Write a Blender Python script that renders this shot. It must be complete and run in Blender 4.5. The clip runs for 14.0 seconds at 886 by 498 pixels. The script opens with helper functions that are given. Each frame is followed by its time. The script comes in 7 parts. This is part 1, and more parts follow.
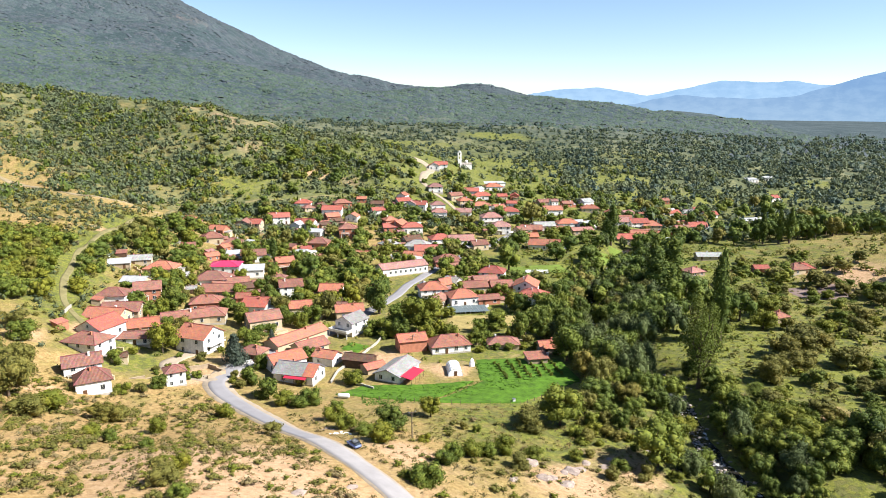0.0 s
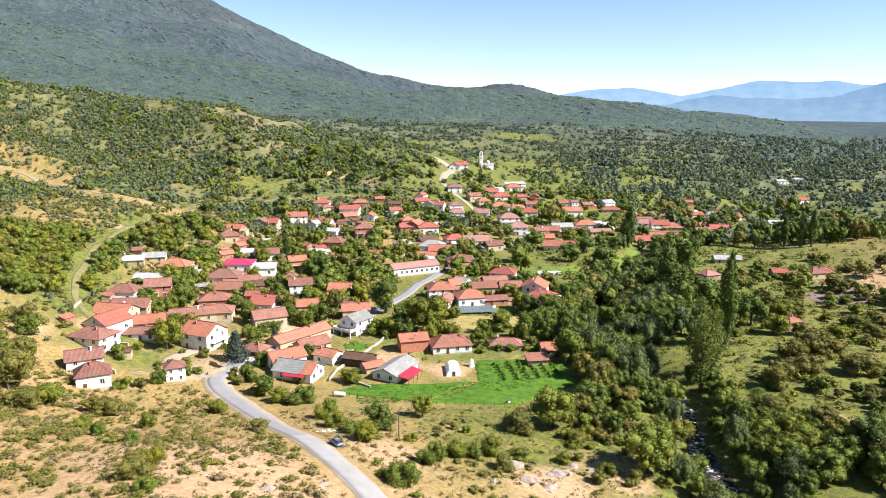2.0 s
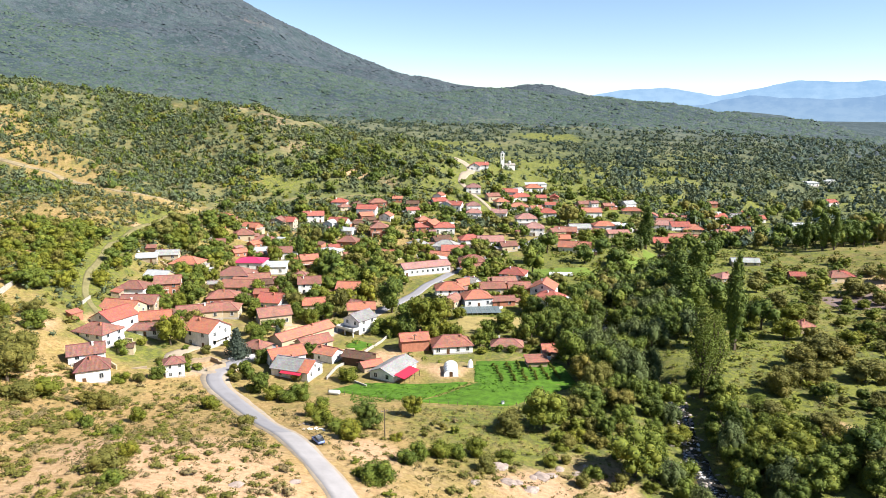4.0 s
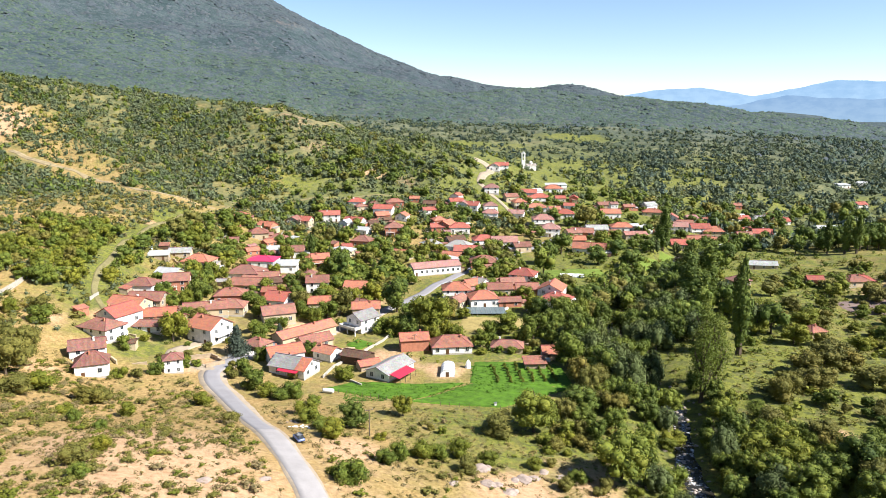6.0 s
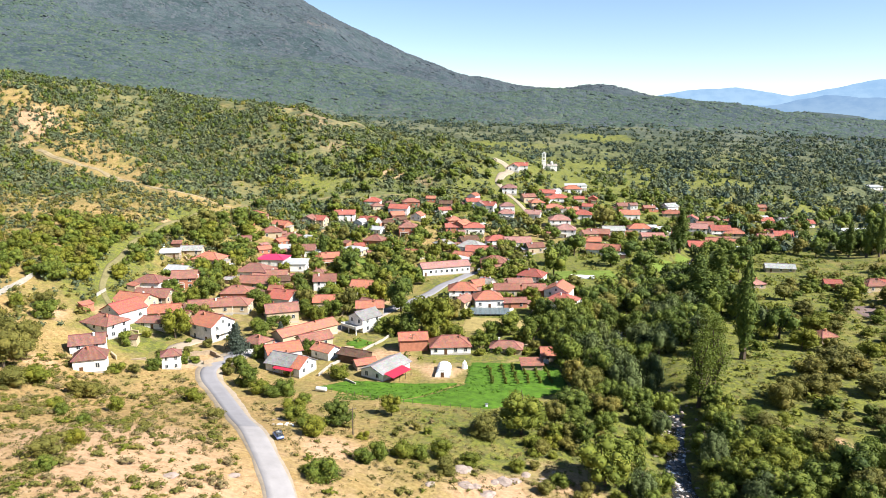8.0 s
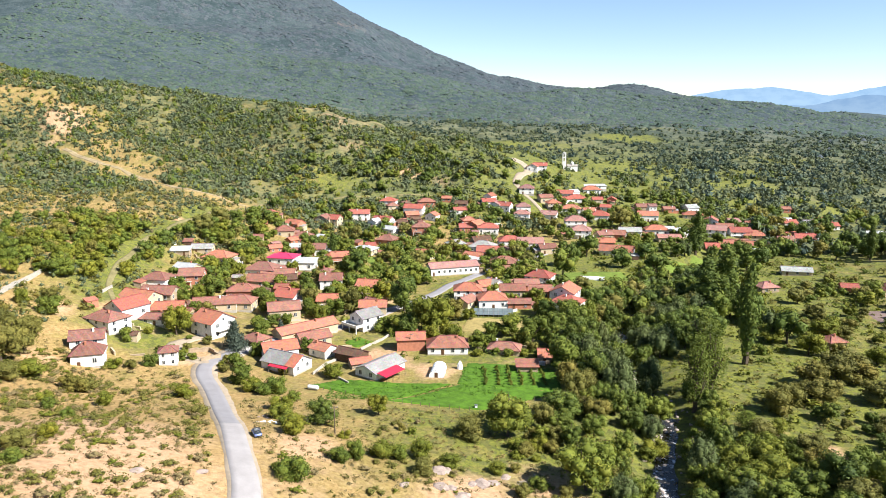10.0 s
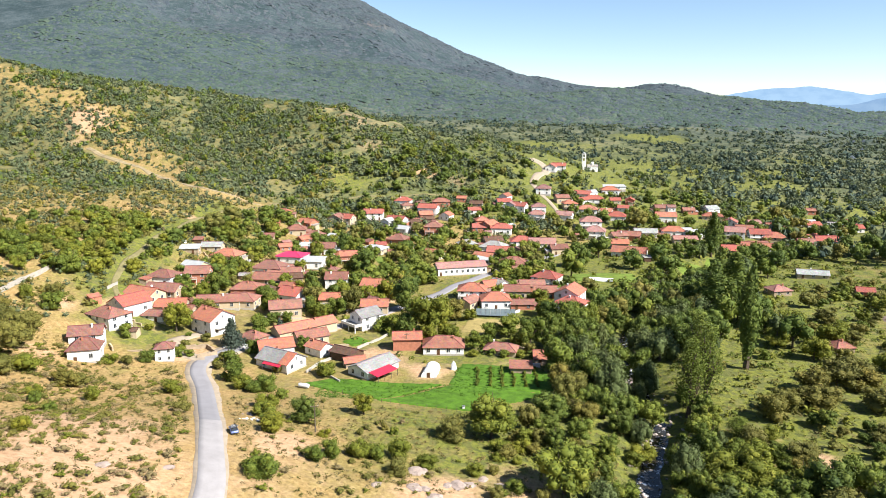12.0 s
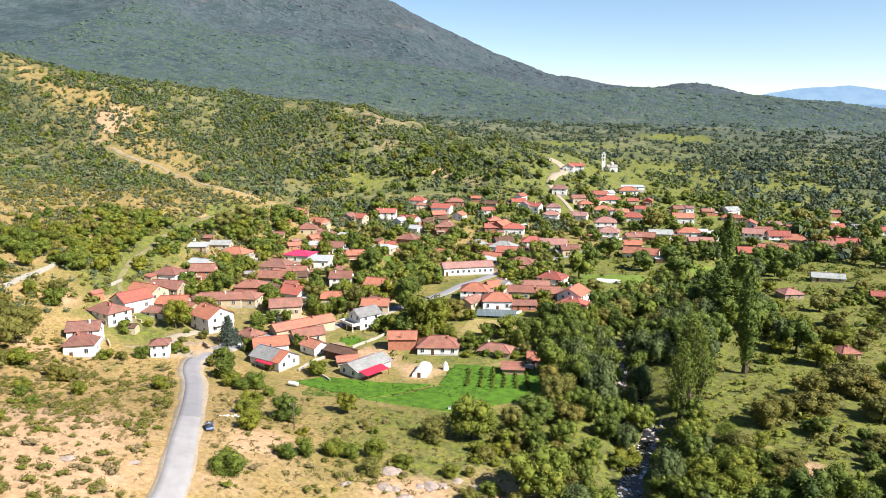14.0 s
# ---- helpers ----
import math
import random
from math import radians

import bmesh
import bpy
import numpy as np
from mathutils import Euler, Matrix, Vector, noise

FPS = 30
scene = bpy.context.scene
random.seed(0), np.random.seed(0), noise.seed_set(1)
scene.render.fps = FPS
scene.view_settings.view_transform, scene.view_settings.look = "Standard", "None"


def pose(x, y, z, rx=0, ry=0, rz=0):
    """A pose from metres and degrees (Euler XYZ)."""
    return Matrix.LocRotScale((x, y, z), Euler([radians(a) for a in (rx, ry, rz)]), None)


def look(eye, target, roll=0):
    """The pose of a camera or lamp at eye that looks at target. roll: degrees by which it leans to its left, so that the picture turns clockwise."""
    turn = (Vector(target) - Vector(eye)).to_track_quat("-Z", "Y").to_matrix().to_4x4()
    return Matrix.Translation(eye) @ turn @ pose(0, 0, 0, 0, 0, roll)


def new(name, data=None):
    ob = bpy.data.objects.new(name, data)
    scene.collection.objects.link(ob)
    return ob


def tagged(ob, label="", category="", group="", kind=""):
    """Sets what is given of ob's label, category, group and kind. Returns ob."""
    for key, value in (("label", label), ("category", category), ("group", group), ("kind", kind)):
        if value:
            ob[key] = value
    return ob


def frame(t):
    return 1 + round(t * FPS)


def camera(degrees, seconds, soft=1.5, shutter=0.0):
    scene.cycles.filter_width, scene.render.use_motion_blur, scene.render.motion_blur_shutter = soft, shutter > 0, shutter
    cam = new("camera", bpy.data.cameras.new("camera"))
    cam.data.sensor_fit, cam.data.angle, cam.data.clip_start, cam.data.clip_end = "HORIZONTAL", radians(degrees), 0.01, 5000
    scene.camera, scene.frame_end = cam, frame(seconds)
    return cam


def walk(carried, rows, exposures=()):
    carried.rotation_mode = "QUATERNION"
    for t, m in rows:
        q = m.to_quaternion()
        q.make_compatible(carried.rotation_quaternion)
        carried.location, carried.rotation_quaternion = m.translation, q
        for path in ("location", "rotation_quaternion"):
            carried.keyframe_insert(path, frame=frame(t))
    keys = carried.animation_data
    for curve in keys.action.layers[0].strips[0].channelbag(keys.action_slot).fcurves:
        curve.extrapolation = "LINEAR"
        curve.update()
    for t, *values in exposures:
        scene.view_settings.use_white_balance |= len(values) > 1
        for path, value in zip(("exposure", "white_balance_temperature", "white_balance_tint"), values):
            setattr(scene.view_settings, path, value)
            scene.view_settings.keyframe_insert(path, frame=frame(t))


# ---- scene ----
# ---- camera ----
cam = camera(63.42, 14.0, soft=0.85)


def aim(x, y, z, yaw, pitch, roll):
    return pose(x, y, z, 90 + pitch, 0, yaw) @ pose(0, 0, 0, 0, 0, roll)


PATH = [
    (0.0, aim(-39.73, 1.86, 100.72, -9.702, -11.375, 0.149)),
    (1.0, aim(-34.67, 1.09, 100.66, -8.398, -11.361, 0.149)),
    (2.0, aim(-29.54, 0.48, 100.58, -7.096, -11.347, 0.146)),
    (3.0, aim(-24.33, 0.03, 100.50, -5.799, -11.335, 0.140)),
    (4.0, aim(-19.06, -0.26, 100.41, -4.504, -11.322, 0.130)),
    (5.0, aim(-13.70, -0.38, 100.30, -3.213, -11.311, 0.118)),
    (6.0, aim(-8.28, -0.35, 100.19, -1.925, -11.299, 0.102)),
    (7.0, aim(-2.78, -0.16, 100.07, -0.641, -11.289, 0.084)),
    (8.0, aim(2.80, 0.20, 99.93, 0.640, -11.279, 0.062)),
    (9.0, aim(8.44, 0.71, 99.79, 1.918, -11.269, 0.037)),
    (10.0, aim(14.16, 1.39, 99.63, 3.192, -11.260, 0.010)),
    (11.0, aim(19.96, 2.23, 99.47, 4.463, -11.252, -0.021)),
    (12.0, aim(25.82, 3.23, 99.30, 5.730, -11.244, -0.055)),
    (13.0, aim(31.76, 4.39, 99.11, 6.995, -11.236, -0.092)),
    (14.0, aim(37.78, 5.71, 98.92, 8.255, -11.229, -0.132)),
]
walk(cam, PATH, exposures=[(0.0, 1.36), (11.0, 1.36), (14.0, 1.26)])

# ---- daylight ----
SUN_TURN, SUN_UP = 115.0, 43.0  # degrees clockwise from straight ahead, and above the horizon
world = bpy.data.worlds.new("world")
scene.world = world
world.use_nodes = True
sky = world.node_tree.nodes.new("ShaderNodeTexSky")
sky.sky_type, sky.sun_disc = "NISHITA", False
sky.sun_elevation, sky.sun_rotation = radians(SUN_UP), radians(SUN_TURN)
sky.altitude, sky.air_density, sky.dust_density, sky.ozone_density = 1800, 1.0, 0.0, 2.2
world.node_tree.links.new(sky.outputs[0], world.node_tree.nodes["Background"].inputs[0])
world.node_tree.nodes["Background"].inputs[1].default_value = 0.066
sun = new("sun", bpy.data.lights.new("sun", "SUN"))
sun.data.energy, sun.data.angle, sun.data.color = 5.0, radians(0.53), (0.985, 0.965, 0.925)
sun_from = Vector((math.sin(radians(SUN_TURN)) * math.cos(radians(SUN_UP)), math.cos(radians(SUN_TURN)) * math.cos(radians(SUN_UP)), math.sin(radians(SUN_UP))))
sun.matrix_world = look(sun_from * 300, (0, 0, 0))

# ---- materials ----
def shade(name, rough=0.9, metal=0.0):
    """A node material: returns it, a maker of nodes, its links and its shader."""
    m = bpy.data.materials.new(name)
    m.use_nodes = True
    nt = m.node_tree
    bsdf = nt.nodes["Principled BSDF"]
    bsdf.inputs["Roughness"].default_value, bsdf.inputs["Metallic"].default_value = rough, metal
    bsdf.inputs["Specular IOR Level"].default_value = 0.25
    return m, nt.nodes.new, nt.links.new, bsdf


def noise_node(node, link, coords, scale, detail=4.0, rough=0.6):
    n = node("ShaderNodeTexNoise")
    n.inputs["Scale"].default_value, n.inputs["Detail"].default_value, n.inputs["Roughness"].default_value = scale, detail, rough
    link(coords, n.inputs["Vector"])
    return n.outputs["Fac"]


def ramp(node, link, fac, stops):
    r = node("ShaderNodeValToRGB")
    while len(r.color_ramp.elements) < len(stops):
        r.color_ramp.elements.new(0.5)
    for e, (p, c) in zip(r.color_ramp.elements, stops):
        e.position, e.color = p, (*c, 1) if len(c) == 3 else c
    link(fac, r.inputs["Fac"])
    return r.outputs["Color"]


def mixed(node, link, fac, a, b, how="MIX"):
    m = node("ShaderNodeMix")
    m.data_type, m.blend_type = "RGBA", how
    for socket, v in ((m.inputs["Factor"], fac), (m.inputs["A"], a), (m.inputs["B"], b)):
        if isinstance(v, (int, float)):
            socket.default_value = v
        elif isinstance(v, tuple):
            socket.default_value = (*v, 1)
        else:
            link(v, socket)
    return m.outputs["Result"]


def bumped(node, link, bsdf, height, strength, distance):
    b = node("ShaderNodeBump")
    b.inputs["Strength"].default_value, b.inputs["Distance"].default_value = strength, distance
    link(height, b.inputs["Height"])
    link(b.outputs["Normal"], bsdf.inputs["Normal"])


def place_of(node):
    return node("ShaderNodeNewGeometry").outputs["Position"]


def plain(name, colour, rough=0.85, metal=0.0, vary=0.25, scale=1.2, grain=9.0):
    """A surface with stains and grain round one colour."""
    colour = tuple(c * 0.71 for c in colour)
    m, node, link, bsdf = shade(name, rough, metal)
    p = place_of(node)
    dark = tuple(c * (1 - vary) for c in colour)
    light = tuple(min(1, c * (1 + vary * 0.5)) for c in colour)
    col = ramp(node, link, noise_node(node, link, p, scale, 5), [(0.3, dark), (0.62, light)])
    col = mixed(node, link, 0.35, col, ramp(node, link, noise_node(node, link, p, grain, 3), [(0.3, dark), (0.7, light)]))
    link(col, bsdf.inputs["Base Color"])
    bumped(node, link, bsdf, noise_node(node, link, p, grain * 2, 3), 0.3, 0.02)
    return m


def roof_tiles(name, fresh, worn, pitch=0.32):
    """Clay tiles in courses: lines down the slope, weathered patches, odd replaced tiles."""
    fresh, worn = tuple(0.66 * a for a in fresh), tuple(0.60 * a for a in worn)
    m, node, link, bsdf = shade(name, 0.9)
    bsdf.inputs["Specular IOR Level"].default_value = 0.12
    c = node("ShaderNodeTexCoord").outputs["UV"]
    p = place_of(node)
    rnd = node("ShaderNodeObjectInfo").outputs["Random"]
    w = node("ShaderNodeTexWave")
    w.wave_type, w.bands_direction = "BANDS", "X"
    w.inputs["Scale"].default_value, w.inputs["Distortion"].default_value = 1 / pitch / 3.14, 0.6
    link(c, w.inputs["Vector"])
    rows = node("ShaderNodeTexWave")
    rows.wave_type, rows.bands_direction, rows.wave_profile = "BANDS", "Y", "SAW"
    rows.inputs["Scale"].default_value, rows.inputs["Distortion"].default_value = 1 / 0.4 / 3.14, 0.8
    link(c, rows.inputs["Vector"])
    age = mixed(node, link, 0.5, noise_node(node, link, p, 0.35, 5), noise_node(node, link, p, 2.5, 4))
    col = ramp(node, link, age, [(0.36, worn), (0.62, fresh)])
    tile = node("ShaderNodeTexVoronoi")
    tile.inputs["Scale"].default_value = 2.4
    link(c, tile.inputs["Vector"])
    col = mixed(node, link, 0.22, col, tile.outputs["Color"], "SOFT_LIGHT")
    col = mixed(node, link, 0.35, col, ramp(node, link, w.outputs["Fac"], [(0.0, (0.45, 0.42, 0.4)), (0.5, (1, 1, 1))]), "MULTIPLY")
    tint = ramp(node, link, rnd, [(0.0, (0.66, 0.66, 0.68)), (0.3, (0.95, 0.98, 1.0)), (0.55, (1, 0.92, 0.86)), (0.8, (1.0, 1.08, 1.1)), (1.0, (0.84, 0.80, 0.78))])
    col = mixed(node, link, 0.9, col, tint, "MULTIPLY")
    moss = ramp(node, link, noise_node(node, link, p, 0.9, 6, 0.75), [(0.52, (0, 0, 0)), (0.70, (0.7, 0.7, 0.7))])
    col = mixed(node, link, moss, col, tuple(0.45 * a + 0.06 for a in worn))
    link(col, bsdf.inputs["Base Color"])
    height = mixed(node, link, 0.4, w.outputs["Fac"], rows.outputs["Fac"])
    bumped(node, link, bsdf, height, 0.7, 0.08)
    return m


def leafy(name, dark, light, warm, warmth=0.12):
    """Leaves: colour by plant, by clump and by patch."""
    dark, light, warm = (tuple(0.57 * a for a in c) for c in (dark, light, warm))
    m, node, link, bsdf = shade(name, 0.75)
    geo = node("ShaderNodeNewGeometry")
    p = geo.outputs["Position"]
    col = ramp(node, link, geo.outputs["Random Per Island"], [(0.0, dark), (0.75, light), (1.0, warm)])
    col = mixed(node, link, 0.50, col, tuple(0.5 * a + 0.5 * b for a, b in zip(dark, light)))
    whole = ramp(node, link, node("ShaderNodeObjectInfo").outputs["Random"], [(0.0, (0.70, 0.76, 0.66)), (0.45, (0.95, 1.0, 0.9)), (0.8, (1.06, 1.05, 0.9)), (1.0, (1.16, 1.08, 0.85))])
    col = mixed(node, link, 1.0, col, whole, "MULTIPLY")
    col = mixed(node, link, warmth, col, ramp(node, link, noise_node(node, link, p, 0.05, 3), [(0.4, dark), (0.65, warm)]))
    link(col, bsdf.inputs["Base Color"])
    bsdf.inputs["Subsurface Weight"].default_value = 0.0
    thin = node("ShaderNodeBsdfTranslucent")
    link(col, thin.inputs["Color"])
    both = node("ShaderNodeMixShader")
    both.inputs[0].default_value = 0.14
    link(bsdf.outputs[0], both.inputs[1])
    link(thin.outputs[0], both.inputs[2])
    out = m.node_tree.nodes["Material Output"]
    link(both.outputs[0], out.inputs["Surface"])
    return m


def ground_material():
    m, node, link, bsdf = shade("ground", 0.95)
    p = place_of(node)
    cover = node("ShaderNodeVertexColor")
    cover.layer_name = "cover"
    part = node("ShaderNodeSeparateColor")
    link(cover.outputs["Color"], part.inputs[0])
    fine, mid, wide = noise_node(node, link, p, 0.9, 6, 0.7), noise_node(node, link, p, 0.11, 5, 0.65), noise_node(node, link, p, 0.012, 4)
    dry = ramp(node, link, fine, [(0.25, (0.140, 0.086, 0.034)), (0.5, (0.320, 0.205, 0.080)), (0.75, (0.46, 0.320, 0.155))])
    green = ramp(node, link, fine, [(0.25, (0.045, 0.056, 0.018)), (0.55, (0.165, 0.170, 0.027)), (0.8, (0.235, 0.210, 0.066))])
    soil = ramp(node, link, fine, [(0.25, (0.29, 0.160, 0.082)), (0.6, (0.48, 0.310, 0.180)), (0.85, (0.58, 0.425, 0.28))])
    crowns = node("ShaderNodeTexVoronoi")
    crowns.inputs["Scale"].default_value, crowns.inputs["Randomness"].default_value = 0.19, 1.0
    link(p, crowns.inputs["Vector"])
    tone = node("ShaderNodeSeparateColor")
    link(crowns.outputs["Color"], tone.inputs[0])
    broadly = ramp(node, link, noise_node(node, link, p, 0.006, 10, 0.72), [(0.36, (0, 0, 0)), (0.64, (1, 1, 1))])
    big = node("ShaderNodeTexVoronoi")
    big.inputs["Scale"].default_value = 0.055
    link(p, big.inputs["Vector"])
    big_tone = node("ShaderNodeSeparateColor")
    link(big.outputs["Color"], big_tone.inputs[0])
    patchy = mixed(node, link, 0.60, mixed(node, link, 0.45, tone.outputs[0], big_tone.outputs[1]), mixed(node, link, 0.5, broadly, noise_node(node, link, p, 0.03, 8, 0.8)))
    # blue added to both wood colours for distance haze, most in the second
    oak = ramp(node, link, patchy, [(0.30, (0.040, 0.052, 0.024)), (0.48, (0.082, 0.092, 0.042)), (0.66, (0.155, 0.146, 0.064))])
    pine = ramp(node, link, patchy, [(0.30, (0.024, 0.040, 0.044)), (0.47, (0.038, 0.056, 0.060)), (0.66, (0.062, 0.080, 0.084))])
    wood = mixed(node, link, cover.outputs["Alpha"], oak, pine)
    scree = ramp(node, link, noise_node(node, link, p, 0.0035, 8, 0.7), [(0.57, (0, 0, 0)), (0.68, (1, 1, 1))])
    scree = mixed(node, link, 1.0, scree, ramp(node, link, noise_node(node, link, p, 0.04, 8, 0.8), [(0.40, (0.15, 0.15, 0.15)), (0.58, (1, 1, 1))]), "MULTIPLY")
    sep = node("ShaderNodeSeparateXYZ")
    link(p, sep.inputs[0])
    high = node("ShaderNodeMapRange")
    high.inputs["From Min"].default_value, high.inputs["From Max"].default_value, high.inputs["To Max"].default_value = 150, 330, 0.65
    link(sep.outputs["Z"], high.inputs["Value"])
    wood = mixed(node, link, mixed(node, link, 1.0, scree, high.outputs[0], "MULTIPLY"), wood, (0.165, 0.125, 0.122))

    tufts = node("ShaderNodeTexVoronoi")
    tufts.inputs["Scale"].default_value = 0.62
    link(p, tufts.inputs["Vector"])
    tuft_tone = node("ShaderNodeSeparateColor")
    link(tufts.outputs["Color"], tuft_tone.inputs[0])
    mottle = ramp(node, link, tuft_tone.outputs[1], [(0.50, (0, 0, 0)), (0.62, (1, 1, 1))])
    herb = ramp(node, link, tuft_tone.outputs[0], [(0.0, (0.038, 0.050, 0.021)), (0.6, (0.084, 0.086, 0.036)), (1.0, (0.14, 0.118, 0.055))])
    green = mixed(node, link, mixed(node, link, 1.0, mottle, mixed(node, link, 0.4, fine, mid), "MULTIPLY"), green, herb)

    def spread(channel, noise_fac, soften=0.25):
        add = node("ShaderNodeMath")
        add.operation = "ADD"
        link(channel, add.inputs[0])
        link(noise_fac, add.inputs[1])
        return ramp(node, link, add.outputs[0], [(max(0.0, 0.5 * (1.0 - soften)), (0, 0, 0)), (0.5 * (1.0 + soften), (1, 1, 1))])

    def halve(a):
        h = node("ShaderNodeMath")
        h.operation = "MULTIPLY"
        link(a, h.inputs[0])
        h.inputs[1].default_value = 0.5
        return h.outputs[0]

    col = mixed(node, link, spread(halve(part.outputs[0]), halve(mid)), dry, green)
    col = mixed(node, link, spread(halve(part.outputs[1]), halve(mid), 0.15), col, soil)
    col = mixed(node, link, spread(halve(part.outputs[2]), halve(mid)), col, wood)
    col = mixed(node, link, 0.5, col, ramp(node, link, wide, [(0.3, (0.72, 0.75, 0.7)), (0.7, (1, 1, 1))]), "MULTIPLY")
    link(col, bsdf.inputs["Base Color"])
    canopy = mixed(node, link, part.outputs[2], mixed(node, link, 0.5, fine, mid), ramp(node, link, crowns.outputs["Distance"], [(0.0, (1, 1, 1)), (0.75, (0, 0, 0))]))
    bumped(node, link, bsdf, canopy, 0.6, 1.6)
    return m


GROUND = ground_material()
ASPHALT = plain("asphalt", (0.315, 0.298, 0.305), 0.9, vary=0.14, scale=0.25, grain=5)
ASPHALT_OLD = plain("asphalt_old", (0.40, 0.370, 0.360), 0.92, vary=0.18, scale=0.3, grain=5)
GRAVEL = plain("gravel", (0.43, 0.345, 0.25), 0.95, vary=0.3, scale=0.4, grain=4)
DIRT = plain("dirt", (0.36, 0.28, 0.16), 0.95, vary=0.45, scale=0.25, grain=2)
GRASSY = plain("grassy_track", (0.25, 0.215, 0.095), 0.95, vary=0.4, scale=0.25, grain=2)
ROCK = plain("rock", (0.43, 0.335, 0.28), 0.95, vary=0.5, scale=0.9, grain=4)
METAL_WHITE = plain("painted_metal", (0.78, 0.78, 0.76), 0.45, vary=0.1)
POLE_WOOD = plain("pole_wood", (0.16, 0.12, 0.09), 0.9, vary=0.3)
AWNING_RED = plain("awning_red", (0.60, 0.035, 0.07), 0.55, vary=0.15)
CAR_BLUE, _node, _link, _bsdf = shade("car_paint", 0.25, 0.4)
_bsdf.inputs["Base Color"].default_value, _bsdf.inputs["Coat Weight"].default_value = (0.20, 0.25, 0.46, 1), 0.6
RUBBER = plain("rubber", (0.02, 0.02, 0.02), 0.9, vary=0.1)
RIM = plain("rim", (0.5, 0.5, 0.5), 0.35, 0.8, vary=0.1)
LAMP_GLASS, _node, _link, _bsdf = shade("headlight", 0.1)
_bsdf.inputs["Base Color"].default_value = (0.75, 0.75, 0.72, 1)
FILM, _node, _link, _bsdf = shade("tunnel_film", 0.5)
_bsdf.inputs["Base Color"].default_value, _bsdf.inputs["Subsurface Weight"].default_value = (0.80, 0.80, 0.78, 1), 0.0
PALE_GLASS, _node, _link, _bsdf = shade("greenhouse_glass", 0.4)
_bsdf.inputs["Base Color"].default_value, _bsdf.inputs["Specular IOR Level"].default_value = (0.115, 0.145, 0.15, 1), 0.12


def water_material():
    m, node, link, bsdf = shade("water", 0.12)
    p = place_of(node)
    foam = ramp(node, link, noise_node(node, link, p, 0.55, 6, 0.75), [(0.555, (0, 0, 0)), (0.65, (1, 1, 1))])
    link(mixed(node, link, foam, (0.022, 0.020, 0.016), (0.75, 0.76, 0.78)), bsdf.inputs["Base Color"])
    bumped(node, link, bsdf, noise_node(node, link, p, 1.5, 4), 0.5, 0.1)
    return m


WATER = water_material()
CROP = plain("crop_green", (0.090, 0.190, 0.012), 0.9, vary=0.6, scale=0.35, grain=2.2)
ROOF_ORANGE = roof_tiles("roof_orange", (0.66, 0.245, 0.145), (0.47, 0.205, 0.145))
ROOF_CLAY = roof_tiles("roof_clay", (0.50, 0.220, 0.155), (0.30, 0.155, 0.12))
ROOF_RED = roof_tiles("roof_red", (0.62, 0.175, 0.125), (0.44, 0.165, 0.130))
ROOF_PINK = roof_tiles("roof_pink", (0.56, 0.295, 0.245), (0.40, 0.215, 0.185))
ROOF_DARK = roof_tiles("roof_dark", (0.24, 0.13, 0.085), (0.14, 0.085, 0.06))
ROOF_GREY = roof_tiles("roof_grey", (0.55, 0.53, 0.49), (0.36, 0.34, 0.31))
ROOF_BROWN = roof_tiles("roof_brown", (0.46, 0.205, 0.150), (0.29, 0.150, 0.118))
ROOF_MAGENTA = plain("roof_magenta", (0.62, 0.05, 0.13), 0.5, vary=0.15)
ROOF_TIN = plain("roof_tin", (0.50, 0.50, 0.49), 0.5, vary=0.2, scale=0.6)
ROOFS = {"o": ROOF_ORANGE, "c": ROOF_CLAY, "r": ROOF_RED, "p": ROOF_PINK, "d": ROOF_DARK, "g": ROOF_GREY, "m": ROOF_MAGENTA, "t": ROOF_TIN, "x": ROOF_BROWN}
ROOF_WORDS = {"o": "bright orange tile", "c": "weathered terracotta tile", "r": "red tile", "p": "faded pink tile", "d": "dark brown tile", "g": "grey sheet", "m": "magenta sheet metal", "t": "pale sheet metal", "x": "lichen-stained brown tile"}
WALLS = {
    "w": plain("plaster_white", (1.02, 0.97, 0.91), vary=0.32, scale=0.7),
    "c": plain("plaster_cream", (0.62, 0.49, 0.32), vary=0.2, scale=0.7),
    "b": plain("bare_brick", (0.56, 0.225, 0.135), vary=0.3, scale=0.9, grain=6),
    "s": plain("stone_mud", (0.46, 0.35, 0.23), vary=0.35, scale=0.8, grain=4),
    "k": plain("dark_timber", (0.13, 0.075, 0.045), vary=0.4, scale=1.0),
}
WALL_WORDS = {"w": "white plaster", "c": "cream plaster", "b": "bare red brick", "s": "mud and stone", "k": "dark timber"}
GLASS, _node, _link, _bsdf = shade("window_glass", 0.08)
_bsdf.inputs["Base Color"].default_value, _bsdf.inputs["Specular IOR Level"].default_value = (0.03, 0.035, 0.04, 1), 0.6
FRAME_WHITE = plain("frame_white", (0.75, 0.74, 0.70), 0.5, vary=0.1)
DOOR_WOOD = plain("door_wood", (0.16, 0.08, 0.04), 0.6, vary=0.3)
CONCRETE = plain("concrete", (0.52, 0.47, 0.40), vary=0.25)
BARK = plain("bark", (0.13, 0.095, 0.065), vary=0.4)
GARDEN = plain("garden_green", (0.17, 0.235, 0.035), 0.95, vary=0.45, scale=0.4, grain=2.5)
STONE_PALE = plain("stream_stone", (0.46, 0.38, 0.335), 0.9, vary=0.4, scale=0.7, grain=5)
STUBBLE = plain("stubble", (0.40, 0.31, 0.115), 0.95, vary=0.4, scale=0.3, grain=2)
